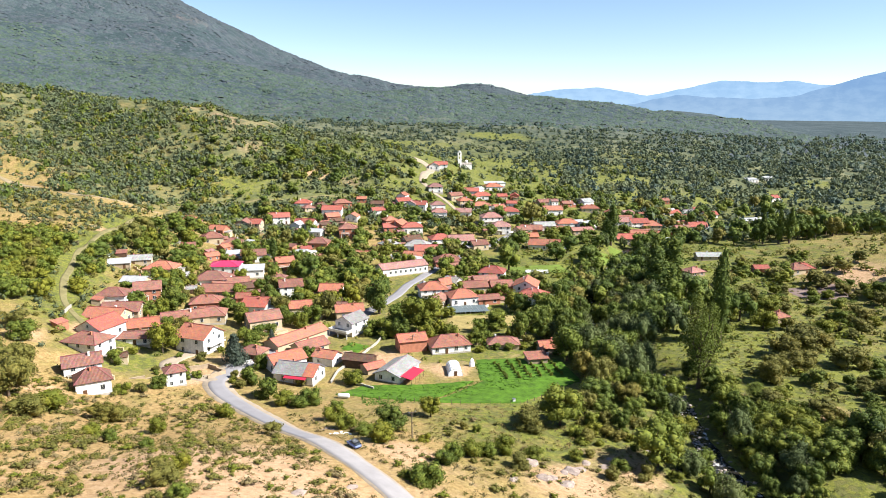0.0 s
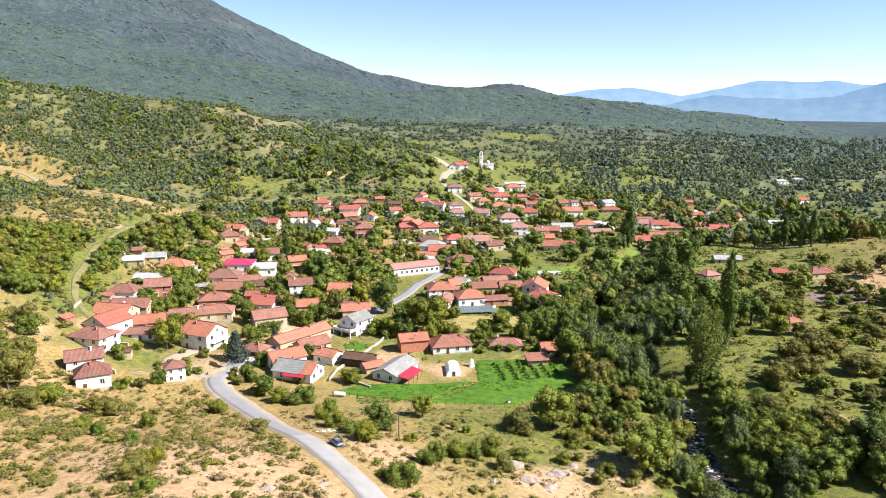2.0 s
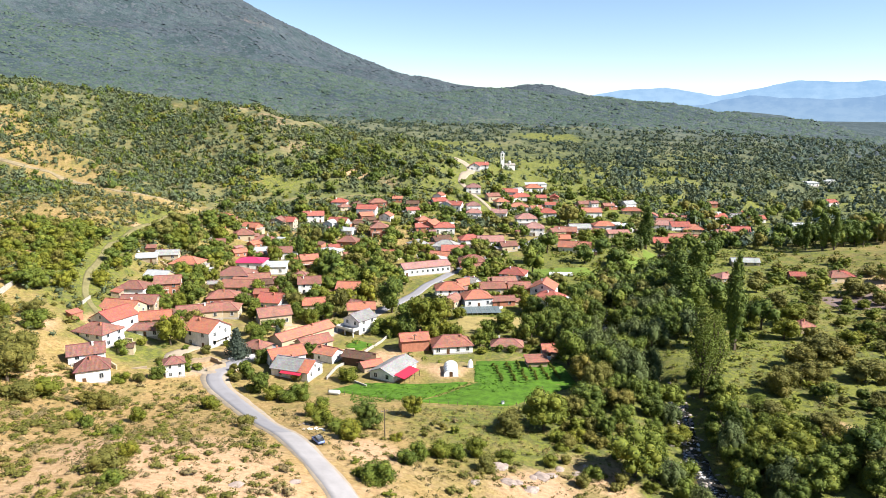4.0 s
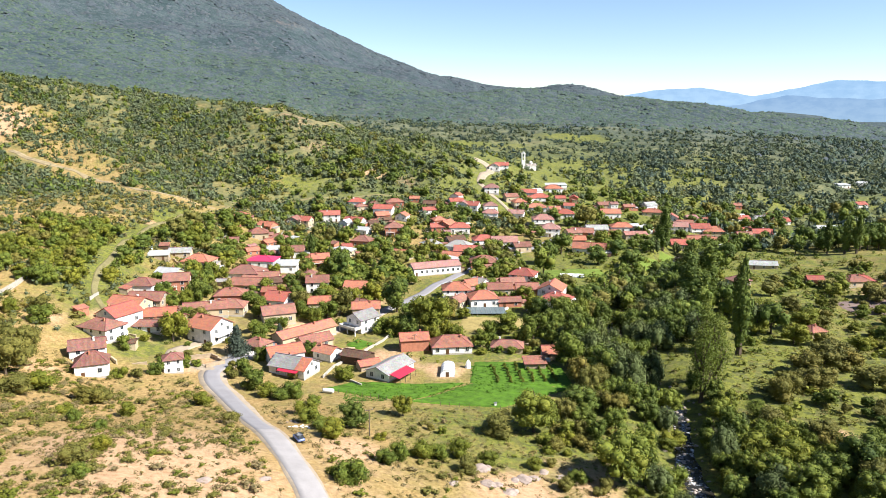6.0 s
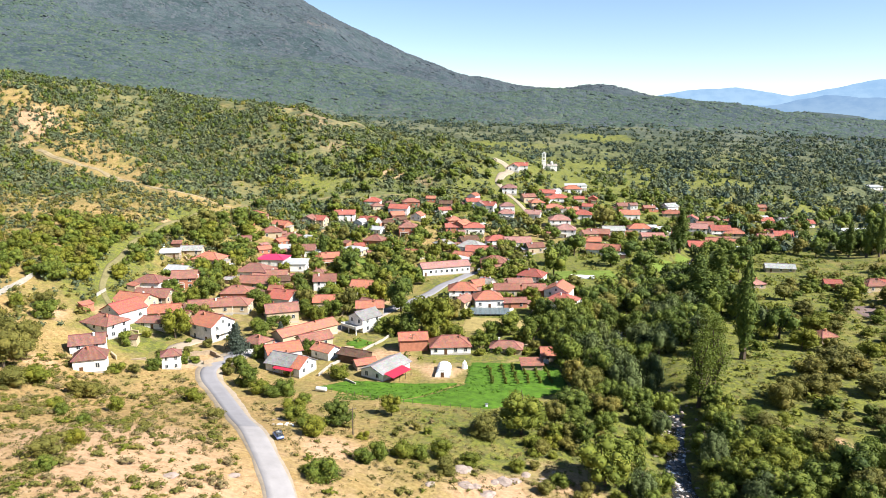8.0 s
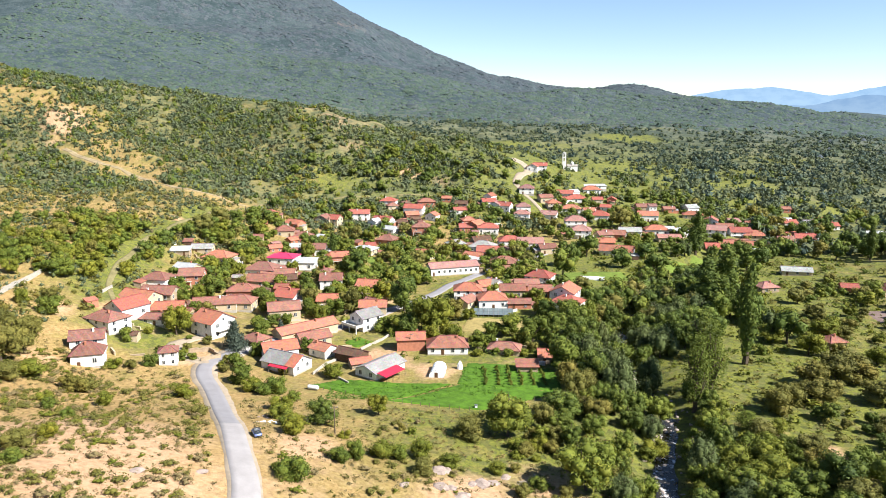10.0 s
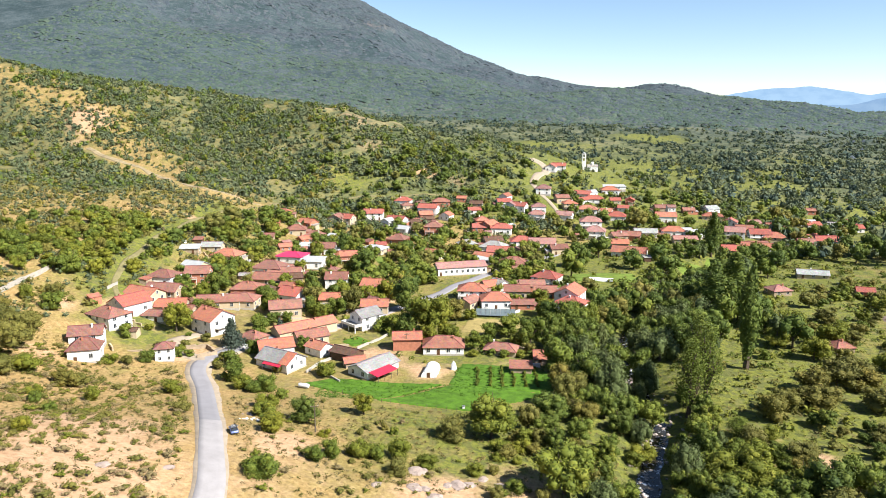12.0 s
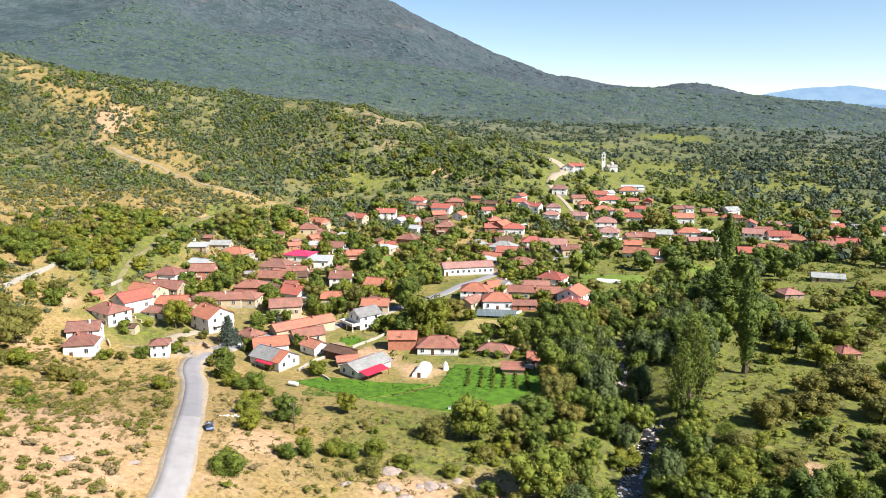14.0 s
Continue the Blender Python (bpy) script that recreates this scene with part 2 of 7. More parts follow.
PLOUGHED = plain("ploughed_soil", (0.25, 0.175, 0.15), 0.95, vary=0.4, scale=0.3, grain=2)

# ---- the lie of the land ----
def ease(a, b, v):
    """0 at a, 1 at b, smooth between."""
    s = np.clip((np.asarray(v, float) - a) / (b - a), 0, 1)
    return s * s * (3 - 2 * s)


def soft(v, w):
    """v where positive, rounded off over w."""
    v = np.asarray(v, float)
    return 0.5 * (v + np.sqrt(v * v + w * w)) - 0.5 * w * np.exp(-np.abs(v) / w)


def along(x, y, line):
    """Distance to a polyline, and how far along it, in metres."""
    x, y = np.asarray(x, float), np.asarray(y, float)
    best, where, run = np.full(np.broadcast(x, y).shape, 1e9), np.zeros(np.broadcast(x, y).shape), 0.0
    for (ax, ay), (bx, by) in zip(line, line[1:]):
        dx, dy = bx - ax, by - ay
        length = math.hypot(dx, dy)
        s = np.clip(((x - ax) * dx + (y - ay) * dy) / length**2, 0, 1)
        d = np.hypot(x - ax - s * dx, y - ay - s * dy)
        near = d < best
        best, where = np.where(near, d, best), np.where(near, run + s * length, where)
        run += length
    return best, where


def swell(x, y, scale, seed):
    """Cheap rolling relief made of crossing waves, about -1 to 1."""
    r = np.random.RandomState(seed)
    x, y = np.asarray(x, float), np.asarray(y, float)
    out = np.zeros(np.broadcast(x, y).shape)
    for k in range(9):
        a, p, q = r.uniform(0, 6.28), r.uniform(0, 6.28), scale * r.uniform(0.5, 1.6)
        out += np.sin((x * math.cos(a) + y * math.sin(a)) * 6.28 / q + p + 1.3 * np.sin((x * math.sin(a) - y * math.cos(a)) * 3.1 / q))
    return out / 4.0


RIVER = [(48, 60), (54, 105), (56.5, 140), (58, 164), (69, 195), (65, 228), (64, 258), (78, 300), (110, 360), (150, 420), (240, 520), (420, 700), (900, 1250)]
SPUR = [(-520, 690), (-330, 588), (-235, 505), (-160, 427), (-95, 398)]
BACKHILL = [(-900, 640), (-480, 690), (-250, 690), (-120, 650), (-30, 640)]


def ground_z(x, y):
    x, y = np.asarray(x, float), np.asarray(y, float)
    z = 17.3 + 0 * x * y
    # spur under the camera, falling to the village and to the river
    z = z + 27 * ease(212, 92, y) * ease(42, -72, x) + 12 * ease(110, 40, y)
    # slope that closes the village on the west
    z = z + 25 * ease(-74, -178, x) * ease(-100, 120, y) * ease(500, 360, y) + 0.08 * soft(-175 - x, 40)
    z = z + 3.0 * ease(-40, -75, x) * ease(150, 205, y) * ease(420, 300, y)
    # long rise of the mountain's foot
    u = 0.90 * y - 0.436 * x
    beyond = (2.54 * x + y - 3493) / 2.73
    z = z + 0.0988 * (soft(u - 395, 60) - soft(u - 2350, 300)) * ease(700, -60, beyond)
    # hill ridges in front of the mountain
    d, s = along(x, y, SPUR)
    z = z + (17 - 3 * ease(150, 420, s) - 9 * ease(420, 560, s)) * np.exp(-((d / 60) ** 2))
    d, s = along(x, y, BACKHILL)
    z = z + (52 - 16 * ease(690, 960, s)) * np.exp(-((d / 110) ** 2)) * ease(0, 400, s)
    z = z + 6.0 * np.exp(-(((x + 150) / 55) ** 2 + ((y - 675) / 70) ** 2)) - 6.0 * np.exp(-(((x + 30) / 50) ** 2 + ((y - 655) / 80) ** 2)) - 9.0 * np.exp(-(((x + 445) / 70) ** 2 + ((y - 690) / 90) ** 2))
    # the mountain
    m = 0.412 * soft(60 - x, 160)
    m = m - 0.40 * soft(-1500 - x, 400)
    z = z + m * (0.62 * ease(1250, 2950, y) + 0.38 * ease(1900, 3000, y)) * ease(4700, 3000, y)
    r = np.hypot((x - 434) / 1.3, y - 2400)
    z = z + 18 * np.exp(-((r / 90) ** 2))
    z = z - 40 * np.exp(-(((x - 290) / 150) ** 2)) * ease(1750, 2350, y)
    # slope on the far bank
    z = z + 13 * ease(160, 290, x) * ease(450, 330, y) * ease(60, 230, y)
    # the stream's bed
    d, s = along(x, y, RIVER)
    z = z - 4.5 * np.exp(-((d / (9.0 + 4.5 * ease(195, 155, y))) ** 2)) - 1.2 * np.exp(-((d / 26.0) ** 2))
    # relief
    hilly = ease(16, 60, z) * ease(200, 420, np.abs(y) + 0.4 * np.abs(x))
    z = z + (0.45 + 1.6 * hilly) * swell(x, y, 46, 3) * ease(8, 22, d) + hilly * ease(700, 1400, y) * (7.0 * swell(x, y, 420, 5) + 20.0 * ease(1300, 2000, y) * ease(3300, 2300, y) * swell(x, y, 620, 9))
    return z

# ---- mesh helpers ----
def mesh_of(name, verts, faces, mats, smooth=False, uvs=None, face_mats=None):
    me = bpy.data.meshes.new(name)
    me.from_pydata([tuple(map(float, v)) for v in verts], [], [tuple(f) for f in faces])
    for m in mats if isinstance(mats, (list, tuple)) else [mats]:
        me.materials.append(m)
    if face_mats is not None:
        me.polygons.foreach_set("material_index", face_mats)
    if uvs is not None:
        layer = me.uv_layers.new(name="UVMap")
        layer.data.foreach_set("uv", np.asarray(uvs, np.float32).ravel())
    if smooth:
        me.polygons.foreach_set("use_smooth", [True] * len(me.polygons))
    me.update()
    return me


def bulk_mesh(name, verts, faces, mats, smooth=False):
    """A large mesh from arrays; faces all have as many corners."""
    verts, faces = np.asarray(verts, np.float32), np.asarray(faces, np.int32)
    n, k = faces.shape
    me = bpy.data.meshes.new(name)
    me.vertices.add(len(verts))
    me.vertices.foreach_set("co", verts.ravel())
    me.loops.add(n * k)
    me.loops.foreach_set("vertex_index", faces.ravel())
    me.polygons.add(n)
    me.polygons.foreach_set("loop_start", np.arange(0, n * k, k, dtype=np.int32))
    me.polygons.foreach_set("loop_total", np.full(n, k, np.int32))
    if smooth:
        me.polygons.foreach_set("use_smooth", np.ones(n, bool))
    for m in mats if isinstance(mats, (list, tuple)) else [mats]:
        me.materials.append(m)
    me.update(calc_edges=True)
    return me


def part(name, me, parent, label="", at=None):
    ob = new(name, me)
    ob.parent = parent
    if at is not None:
        ob.matrix_basis = at
    return tagged(ob, label)


# ---- ground ----
def steps(lo, hi, a, b, fine, grow):
    """Lines of a grid: fine between a and b, wider and wider beyond."""
    mid = list(np.arange(a, b + 1e-6, fine))
    up, s = [], b
    while s < hi:
        s += fine + grow * (s - b)
        up.append(min(s, hi))
    down, s = [], a
    while s > lo:
        s -= fine + grow * (a - s)
        down.append(max(s, lo))
    return np.array(down[::-1] + mid + up)


GX, GY = steps(-4800, 4800, -220, 220, 2.8, 0.037), steps(-700, 4850, 92, 450, 2.8, 0.037)
gx, gy = np.meshgrid(GX, GY)
gz = ground_z(gx, gy)
idx = np.arange(gx.size).reshape(gx.shape)
quads = np.stack([idx[:-1, :-1], idx[:-1, 1:], idx[1:, 1:], idx[1:, :-1]], -1).reshape(-1, 4)
me = bulk_mesh("ground", np.stack([gx, gy, gz], -1).reshape(-1, 3), quads, GROUND, True)


GLADES = ((150, 750, 75), (255, 690, 60), (370, 850, 95), (60, 890, 60), (-20, 770, 38), (210, 1000, 85), (268, 1126, 40), (565, 1309, 45), (480, 700, 60), (330, 600, 60), (120, 640, 45), (230, 590, 45), (420, 620, 60), (300, 760, 70), (-43, 555, 16), (-250, 1150, 40), (-112, 535, 34))


TRACK_WEST = [(-100, 225), (-118, 245), (-129, 260), (-135, 279), (-141, 311), (-146, 350), (-134, 396), (-128, 440), (-130, 470), (-118, 492), (-92, 503), (-60, 512), (-20, 520)]


def glades(x, y):
    """0 in the open clearings of the hillsides, 1 outside them."""
    k = 1.0 + 0 * x * y
    for a, b, c in GLADES:
        k = k * (1 - 0.88 * np.exp(-(((x - a) / c) ** 2 + ((y - b) / (c * 0.55)) ** 2)))
    return k


def cover_at(x, y):
    """How green, how bare, how wooded and how tinted with painted distance haze the land is, each 0 to 1."""
    d, _ = along(x, y, RIVER)
    z = ground_z(x, y)
    green = 0.30 + 0.45 * np.exp(-((d / 90) ** 2)) + 0.25 * ease(60, 110, x) * ease(500, 300, y) + 0.18 * ease(200, 240, y) * ease(430, 380, y) * ease(-190, -90, x) * ease(120, 60, x)
    green = green - 0.14 * ease(205, 150, y) * ease(45, 10, x) + 0.22 * ease(-25, 5, x) * ease(60, 45, x) * ease(135, 150, y) * ease(192, 180, y)
    green = green - 0.35 * np.exp(-(((x - 16) / 14) ** 2 + ((y - 262) / 10) ** 2))
    bare = 0.16 + 0.26 * ease(165, 120, y) * ease(60, 10, x) + 0.12 * ease(60, 100, z) * ease(900, 600, y)
    for bx, by, r in ((-322, 568, 17), (-336, 582, 14), (-318, 540, 8), (-113, 632, 20), (-95, 592, 18), (-148, 668, 12), (-120, 655, 12), (-85, 652, 11), (-58, 645, 9), (212, 300, 26), (95, 163, 12), (30, 149, 9), (-62, 128, 14), (-150, 440, 7), (0, 216, 7), (-17, 229, 8), (-80, 215, 8), (-68, 233, 6), (-112, 190, 7), (-128, 226, 7), (-118, 240, 6), (-45, 262, 6), (-60, 265, 7), (-95, 262, 7), (-30, 300, 7), (-70, 300, 8), (-43, 555, 14), (-17, 544, 10), (-147, 366, 5), (-23, 147, 9), (-48, 108, 12), (12, 140, 9)):
        bare = bare + 0.55 * np.exp(-(((x - bx) / r) ** 2 + ((y - by) / r) ** 2))
    for bx, by, r in ((97, 172, 7), (92, 180, 5), (119, 197, 5)):
        bare = bare + 0.13 * np.exp(-(((x - bx) / r) ** 2 + ((y - by) / (0.6 * r)) ** 2))
    bare = bare + 0.14 * ease(205, 225, y) * ease(350, 300, y) * ease(-120, -100, x) * ease(50, 20, x)
    u = 0.90 * y - 0.436 * x
    spur = np.exp(-((along(x, y, SPUR)[0] / 24) ** 2))
    green = green + 0.22 * ease(380, 470, u) * (1 - 0.7 * spur) + 0.04 * ease(-115, -150, x) * ease(200, 250, y) * (1 - 0.6 * spur)
    wooded = 0.95 * ease(680, 1000, u) + 0.62 * ease(400, 500, u) * (1 - spur) * (1 - 0.45 * ease(-60, 60, x) * ease(820, 640, y)) + 0.55 * ease(180, 300, x) * ease(340, 480, y) + 0.9 * ease(250, 450, x) * ease(560, 800, y)
    green = green + 0.40 * ease(440, 540, y) * ease(-160, -60, x) * (1 - spur)
    bare = bare * (1 - 0.7 * ease(640, 900, u)) * (1 - 0.6 * ease(480, 560, y) * ease(-40, 60, x)) + 0.10 * (1 - glades(x, y))
    green = green + 0.45 * np.exp(-((along(x, y, TRACK_WEST[:7])[0] / 13) ** 2))
    wooded = wooded * glades(x, y)
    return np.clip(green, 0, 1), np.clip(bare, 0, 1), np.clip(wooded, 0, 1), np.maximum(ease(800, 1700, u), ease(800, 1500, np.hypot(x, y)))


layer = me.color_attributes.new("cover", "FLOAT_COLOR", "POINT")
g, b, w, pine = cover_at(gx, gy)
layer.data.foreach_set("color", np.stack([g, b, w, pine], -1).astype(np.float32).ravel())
tagged(new("ground", me), "dry grassy hillsides and green valley floor below a wooded mountain", "ground", kind="structure")


def strip(name, line, width, mat, label, lift=0.12, ragged=0.0, cat="road", seed=1):
    """A road draped over the land: smooth line, cambered, with edges that go into the ground."""
    r = np.random.RandomState(seed)
    pts = np.array(line, float)
    for _ in range(3):
        q = [pts[0]]
        for a, b2 in zip(pts, pts[1:]):
            q += [a * 0.75 + b2 * 0.25, a * 0.25 + b2 * 0.75]
        pts = np.array(q + [pts[-1]])
    seg = np.hypot(*np.diff(pts, axis=0).T)
    run = np.concatenate([[0], np.cumsum(seg)])
    s = np.arange(0, run[-1], 1.5)
    c = np.stack([np.interp(s, run, pts[:, 0]), np.interp(s, run, pts[:, 1])], -1)
    t = np.gradient(c, axis=0)
    t /= np.linalg.norm(t, axis=1)[:, None]
    side = np.stack([-t[:, 1], t[:, 0]], -1)
    across = np.array([-1.06, -1.0, -0.5, 0, 0.5, 1.0, 1.06])
    wid = np.broadcast_to(np.interp(s, np.linspace(0, s[-1], len(np.atleast_1d(width))), np.atleast_1d(width)), s.shape) / 2
    v = []
    sides = [1 + 2.2 * ragged * np.convolve(r.rand(len(s) + 6) - 0.5, np.ones(7) / 7, "valid") for _ in range(2)]
    for k, a in enumerate(across):
        jag = sides[k > 3] if k not in (2, 3, 4) else 1.0
        xy = c + side * (a * wid * jag)[:, None]
        up = lift - (0.35 if k in (0, 6) else 0.0) + 0.05 * (1 - a * a)
        v.append(np.column_stack([xy, ground_z(xy[:, 0], xy[:, 1]) + up]))
    v = np.stack(v, 1)
    n = len(s)
    i = np.arange(n * 7).reshape(n, 7)
    f = np.stack([i[:-1, :-1], i[1:, :-1], i[1:, 1:], i[:-1, 1:]], -1).reshape(-1, 4)[:, ::-1]
    return tagged(new(name, bulk_mesh(name, v.reshape(-1, 3), f, mat)), label, cat, kind="structure")


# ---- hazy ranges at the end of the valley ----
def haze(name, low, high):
    """The blue of slopes seen through many miles of air, painted as a flat glow, with noise as darker, shaded gullies.
    """
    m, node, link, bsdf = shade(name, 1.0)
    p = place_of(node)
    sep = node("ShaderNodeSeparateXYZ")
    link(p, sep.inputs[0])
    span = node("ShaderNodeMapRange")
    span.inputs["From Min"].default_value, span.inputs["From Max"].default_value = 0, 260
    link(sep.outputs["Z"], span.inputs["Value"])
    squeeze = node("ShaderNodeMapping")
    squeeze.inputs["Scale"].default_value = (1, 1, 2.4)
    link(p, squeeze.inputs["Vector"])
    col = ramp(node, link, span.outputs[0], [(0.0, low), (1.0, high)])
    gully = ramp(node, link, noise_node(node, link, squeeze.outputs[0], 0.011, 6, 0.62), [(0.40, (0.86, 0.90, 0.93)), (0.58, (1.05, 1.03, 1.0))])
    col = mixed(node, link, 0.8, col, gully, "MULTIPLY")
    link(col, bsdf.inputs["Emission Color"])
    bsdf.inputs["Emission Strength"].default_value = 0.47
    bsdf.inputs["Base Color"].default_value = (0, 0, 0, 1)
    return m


def far_range(name, radius, crest, mat, label, seed):
    """A ridge round the horizon: crest as pairs of degrees, the turn clockwise from straight ahead and the height above the level."""
    turn, up = np.array(crest, float).T
    a = np.linspace(turn[0], turn[-1], 420)
    top = np.interp(a, turn, up)
    top = np.convolve(np.pad(top, 6, mode="edge"), np.hanning(15)[1:-1] / 7, "valid")
    r = np.random.RandomState(seed)
    top = top + sum(np.sin(a * k + r.uniform(0, 6)) * 0.05 / k for k in (2.3, 4.1, 7.7, 13.0, 21.0))
    v = []
    for k, (lift, out) in enumerate(((0, 0), (0.35, 40), (0.7, 90), (1.0, 120))):
        rr = radius + out + 8 * np.sin(a * (3 + k))
        high = 100 + rr * np.tan(np.radians(top))
        v.append(np.column_stack([rr * np.sin(np.radians(a)), rr * np.cos(np.radians(a)), high * lift - 8 * (1 - lift)]))
    v = np.stack(v, 1)
    i = np.arange(len(a) * 4).reshape(len(a), 4)
    f = np.stack([i[:-1, :-1], i[1:, :-1], i[1:, 1:], i[:-1, 1:]], -1).reshape(-1, 4)
    return tagged(new(name, bulk_mesh(name, v.reshape(-1, 3), f, mat, True)), label, "mountain", kind="structure")


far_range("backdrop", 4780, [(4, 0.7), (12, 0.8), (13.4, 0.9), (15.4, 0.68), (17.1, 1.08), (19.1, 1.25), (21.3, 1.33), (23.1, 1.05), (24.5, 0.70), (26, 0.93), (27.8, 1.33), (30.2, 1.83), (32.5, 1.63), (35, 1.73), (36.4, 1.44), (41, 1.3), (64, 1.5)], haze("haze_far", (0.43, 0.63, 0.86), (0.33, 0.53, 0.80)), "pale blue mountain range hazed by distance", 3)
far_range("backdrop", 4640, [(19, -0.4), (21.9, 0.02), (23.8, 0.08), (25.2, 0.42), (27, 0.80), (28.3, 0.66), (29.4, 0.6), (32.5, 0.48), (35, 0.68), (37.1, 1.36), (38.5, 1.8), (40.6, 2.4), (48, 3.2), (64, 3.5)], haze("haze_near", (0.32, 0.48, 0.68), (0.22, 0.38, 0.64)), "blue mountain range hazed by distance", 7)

ROAD = [(-14, 30), (-20, 70), (-22.5, 98), (-26.5, 115), (-33.3, 130), (-40.8, 147), (-48.2, 162), (-55.5, 177), (-62.5, 191), (-69.8, 202), (-73, 213), (-67, 227), (-56, 242), (-44, 256), (-32, 270), (-22, 288), (-12, 304), (0, 331), (10, 348), (30, 382), (67, 428), (84, 454)]
# the crop field, its rows running away from the road
def field_sheet(name, corners, mat, label, lift=0.25, n=24):
    """Ground cover laid over the land between four corners, with a ragged low edge."""
    a, b, c, d = (np.array(p, float) for p in corners)
    u, v = np.meshgrid(np.linspace(0, 1, n), np.linspace(0, 1, n))
    u, v = u[..., None], v[..., None]
    p = a * (1 - u) * (1 - v) + b * u * (1 - v) + c * u * v + d * (1 - u) * v
    edge = np.minimum(np.minimum(u, 1 - u), np.minimum(v, 1 - v))[..., 0]
    r = np.random.RandomState(8)
    p = p + (r.rand(*p.shape) - 0.5) * 0.5
    z = ground_z(p[..., 0], p[..., 1]) + np.where(edge > 0, lift + 0.1 * r.rand(n, n), -0.3)
    i = np.arange(n * n).reshape(n, n)
    f = np.stack([i[:-1, :-1], i[:-1, 1:], i[1:, 1:], i[1:, :-1]], -1).reshape(-1, 4)
    return tagged(new(name, bulk_mesh(name, np.dstack([p, z]).reshape(-1, 3), f, mat, True)), label, "field", kind="structure")


field_sheet("field", [(-13, 191.5), (14, 187), (39, 203), (9, 207)], CROP, "bright green lucerne field", n=40)
field_sheet("field", [(6.5, 206.5), (39, 203.2), (38, 220), (9.5, 226)], CROP, "bright green vegetable plot behind the lucerne", n=40)
field_sheet("field", [(-38, 202), (-13, 191.8), (6, 206.6), (-30, 208)], CROP, "bright green lucerne field beside the barn", n=40)
field_sheet("lawn", [(-35, 243), (-29, 238), (-24, 246), (-31, 251)], CROP, "small green lawn below the white house", n=12)
strip("road", ROAD[5:], 4.7, ASPHALT, "grey asphalt road winding down into the village", lift=0.14)
strip("road", ROAD[:6] + [(-43.5, 152.5)], [5.0, 5.0, 4.8], ASPHALT_OLD, "pale worn asphalt road dusty at the edges", lift=0.16)
strip("verge", ROAD[:16], [5.4, 5.6, 5.8, 6.2, 7.4, 8.6, 6.6, 5.8], GRAVEL, "pale gravel verge along the road", lift=0.08, ragged=0.25)
TRACK_SPUR = [(-304, 533), (-276, 513), (-250, 502), (-223, 488), (-200, 460), (-178, 433), (-160, 424), (-147, 425), (-134, 440)]
TRACK_CHAPEL = [(84, 454), (60, 500), (48, 540), (38, 563), (44, 580), (52, 596), (50, 612), (38, 622)]
TRACK_YARD = [(-72, 213), (-84, 218), (-90, 226), (-82, 238)]
TRACKS = [TRACK_WEST, TRACK_SPUR, TRACK_CHAPEL, TRACK_YARD]
strip("track", TRACK_WEST, 2.3, GRASSY, "dirt track along the foot of the hill", 0.15, 0.5, "track", 2)
strip("track", TRACK_SPUR, [3.5, 4.5, 4.8, 4.5, 4], DIRT, "pale bare path along the crest of the spur", 0.15, 0.8, "track", 3)
strip("track", TRACK_CHAPEL, [3, 3, 3.2, 6, 8.5], GRAVEL, "pale dirt road climbing to the chapel", 0.2, 0.3, "track", 4)
strip("track", TRACK_YARD, 5, GRAVEL, "dusty yard beside the road bend", 0.14, 0.5, "track", 5)


def water_strip():
    pts = np.array(RIVER[:10], float)
    for _ in range(3):
        q = [pts[0]]
        for a, b2 in zip(pts, pts[1:]):
            q += [a * 0.75 + b2 * 0.25, a * 0.25 + b2 * 0.75]
        pts = np.array(q + [pts[-1]])
    t = np.gradient(pts, axis=0)
    t /= np.linalg.norm(t, axis=1)[:, None]
    side = np.stack([-t[:, 1], t[:, 0]], -1)
    level = ground_z(pts[:, 0], pts[:, 1]) + 0.45
    level = np.convolve(np.pad(level, 3, mode="edge"), np.ones(7) / 7, "valid")
    broad = (1 + 0.6 * ease(185, 150, pts[:, 1]) + 0.22 * np.sin(pts[:, 1] * 0.55) + 0.14 * np.sin(pts[:, 1] * 1.7 + 1))[:, None]
    v = np.stack([np.column_stack([pts + side * a * broad, level]) for a in np.linspace(-1.8, 1.8, 6)], 1)
    i = np.arange(len(pts) * 6).reshape(-1, 6)
    f = np.stack([i[:-1, :-1], i[1:, :-1], i[1:, 1:], i[:-1, 1:]], -1).reshape(-1, 4)[:, ::-1]
    tagged(new("water", bulk_mesh("water", v.reshape(-1, 3), f, WATER, True)), "shallow stream with white riffles over stones", "stream", kind="structure")


water_strip()

# ---- houses ----
def box(x0, y0, z0, x1, y1, z1):
    v = [(x0, y0, z0), (x1, y0, z0), (x1, y1, z0), (x0, y1, z0), (x0, y0, z1), (x1, y0, z1), (x1, y1, z1), (x0, y1, z1)]
    return v, [(0, 3, 2, 1), (4, 5, 6, 7), (0, 1, 5, 4), (1, 2, 6, 5), (2, 3, 7, 6), (3, 0, 4, 7)]


def joined(*solids):
    v, f = [], []
    for sv, sf in solids:
        f += [tuple(i + len(v) for i in face) for face in sf]
        v += list(sv)
    return v, f


def bar_mesh(name, mat, *boxes):
    return mesh_of(name, *joined(*(box(*b) for b in boxes)), mat)


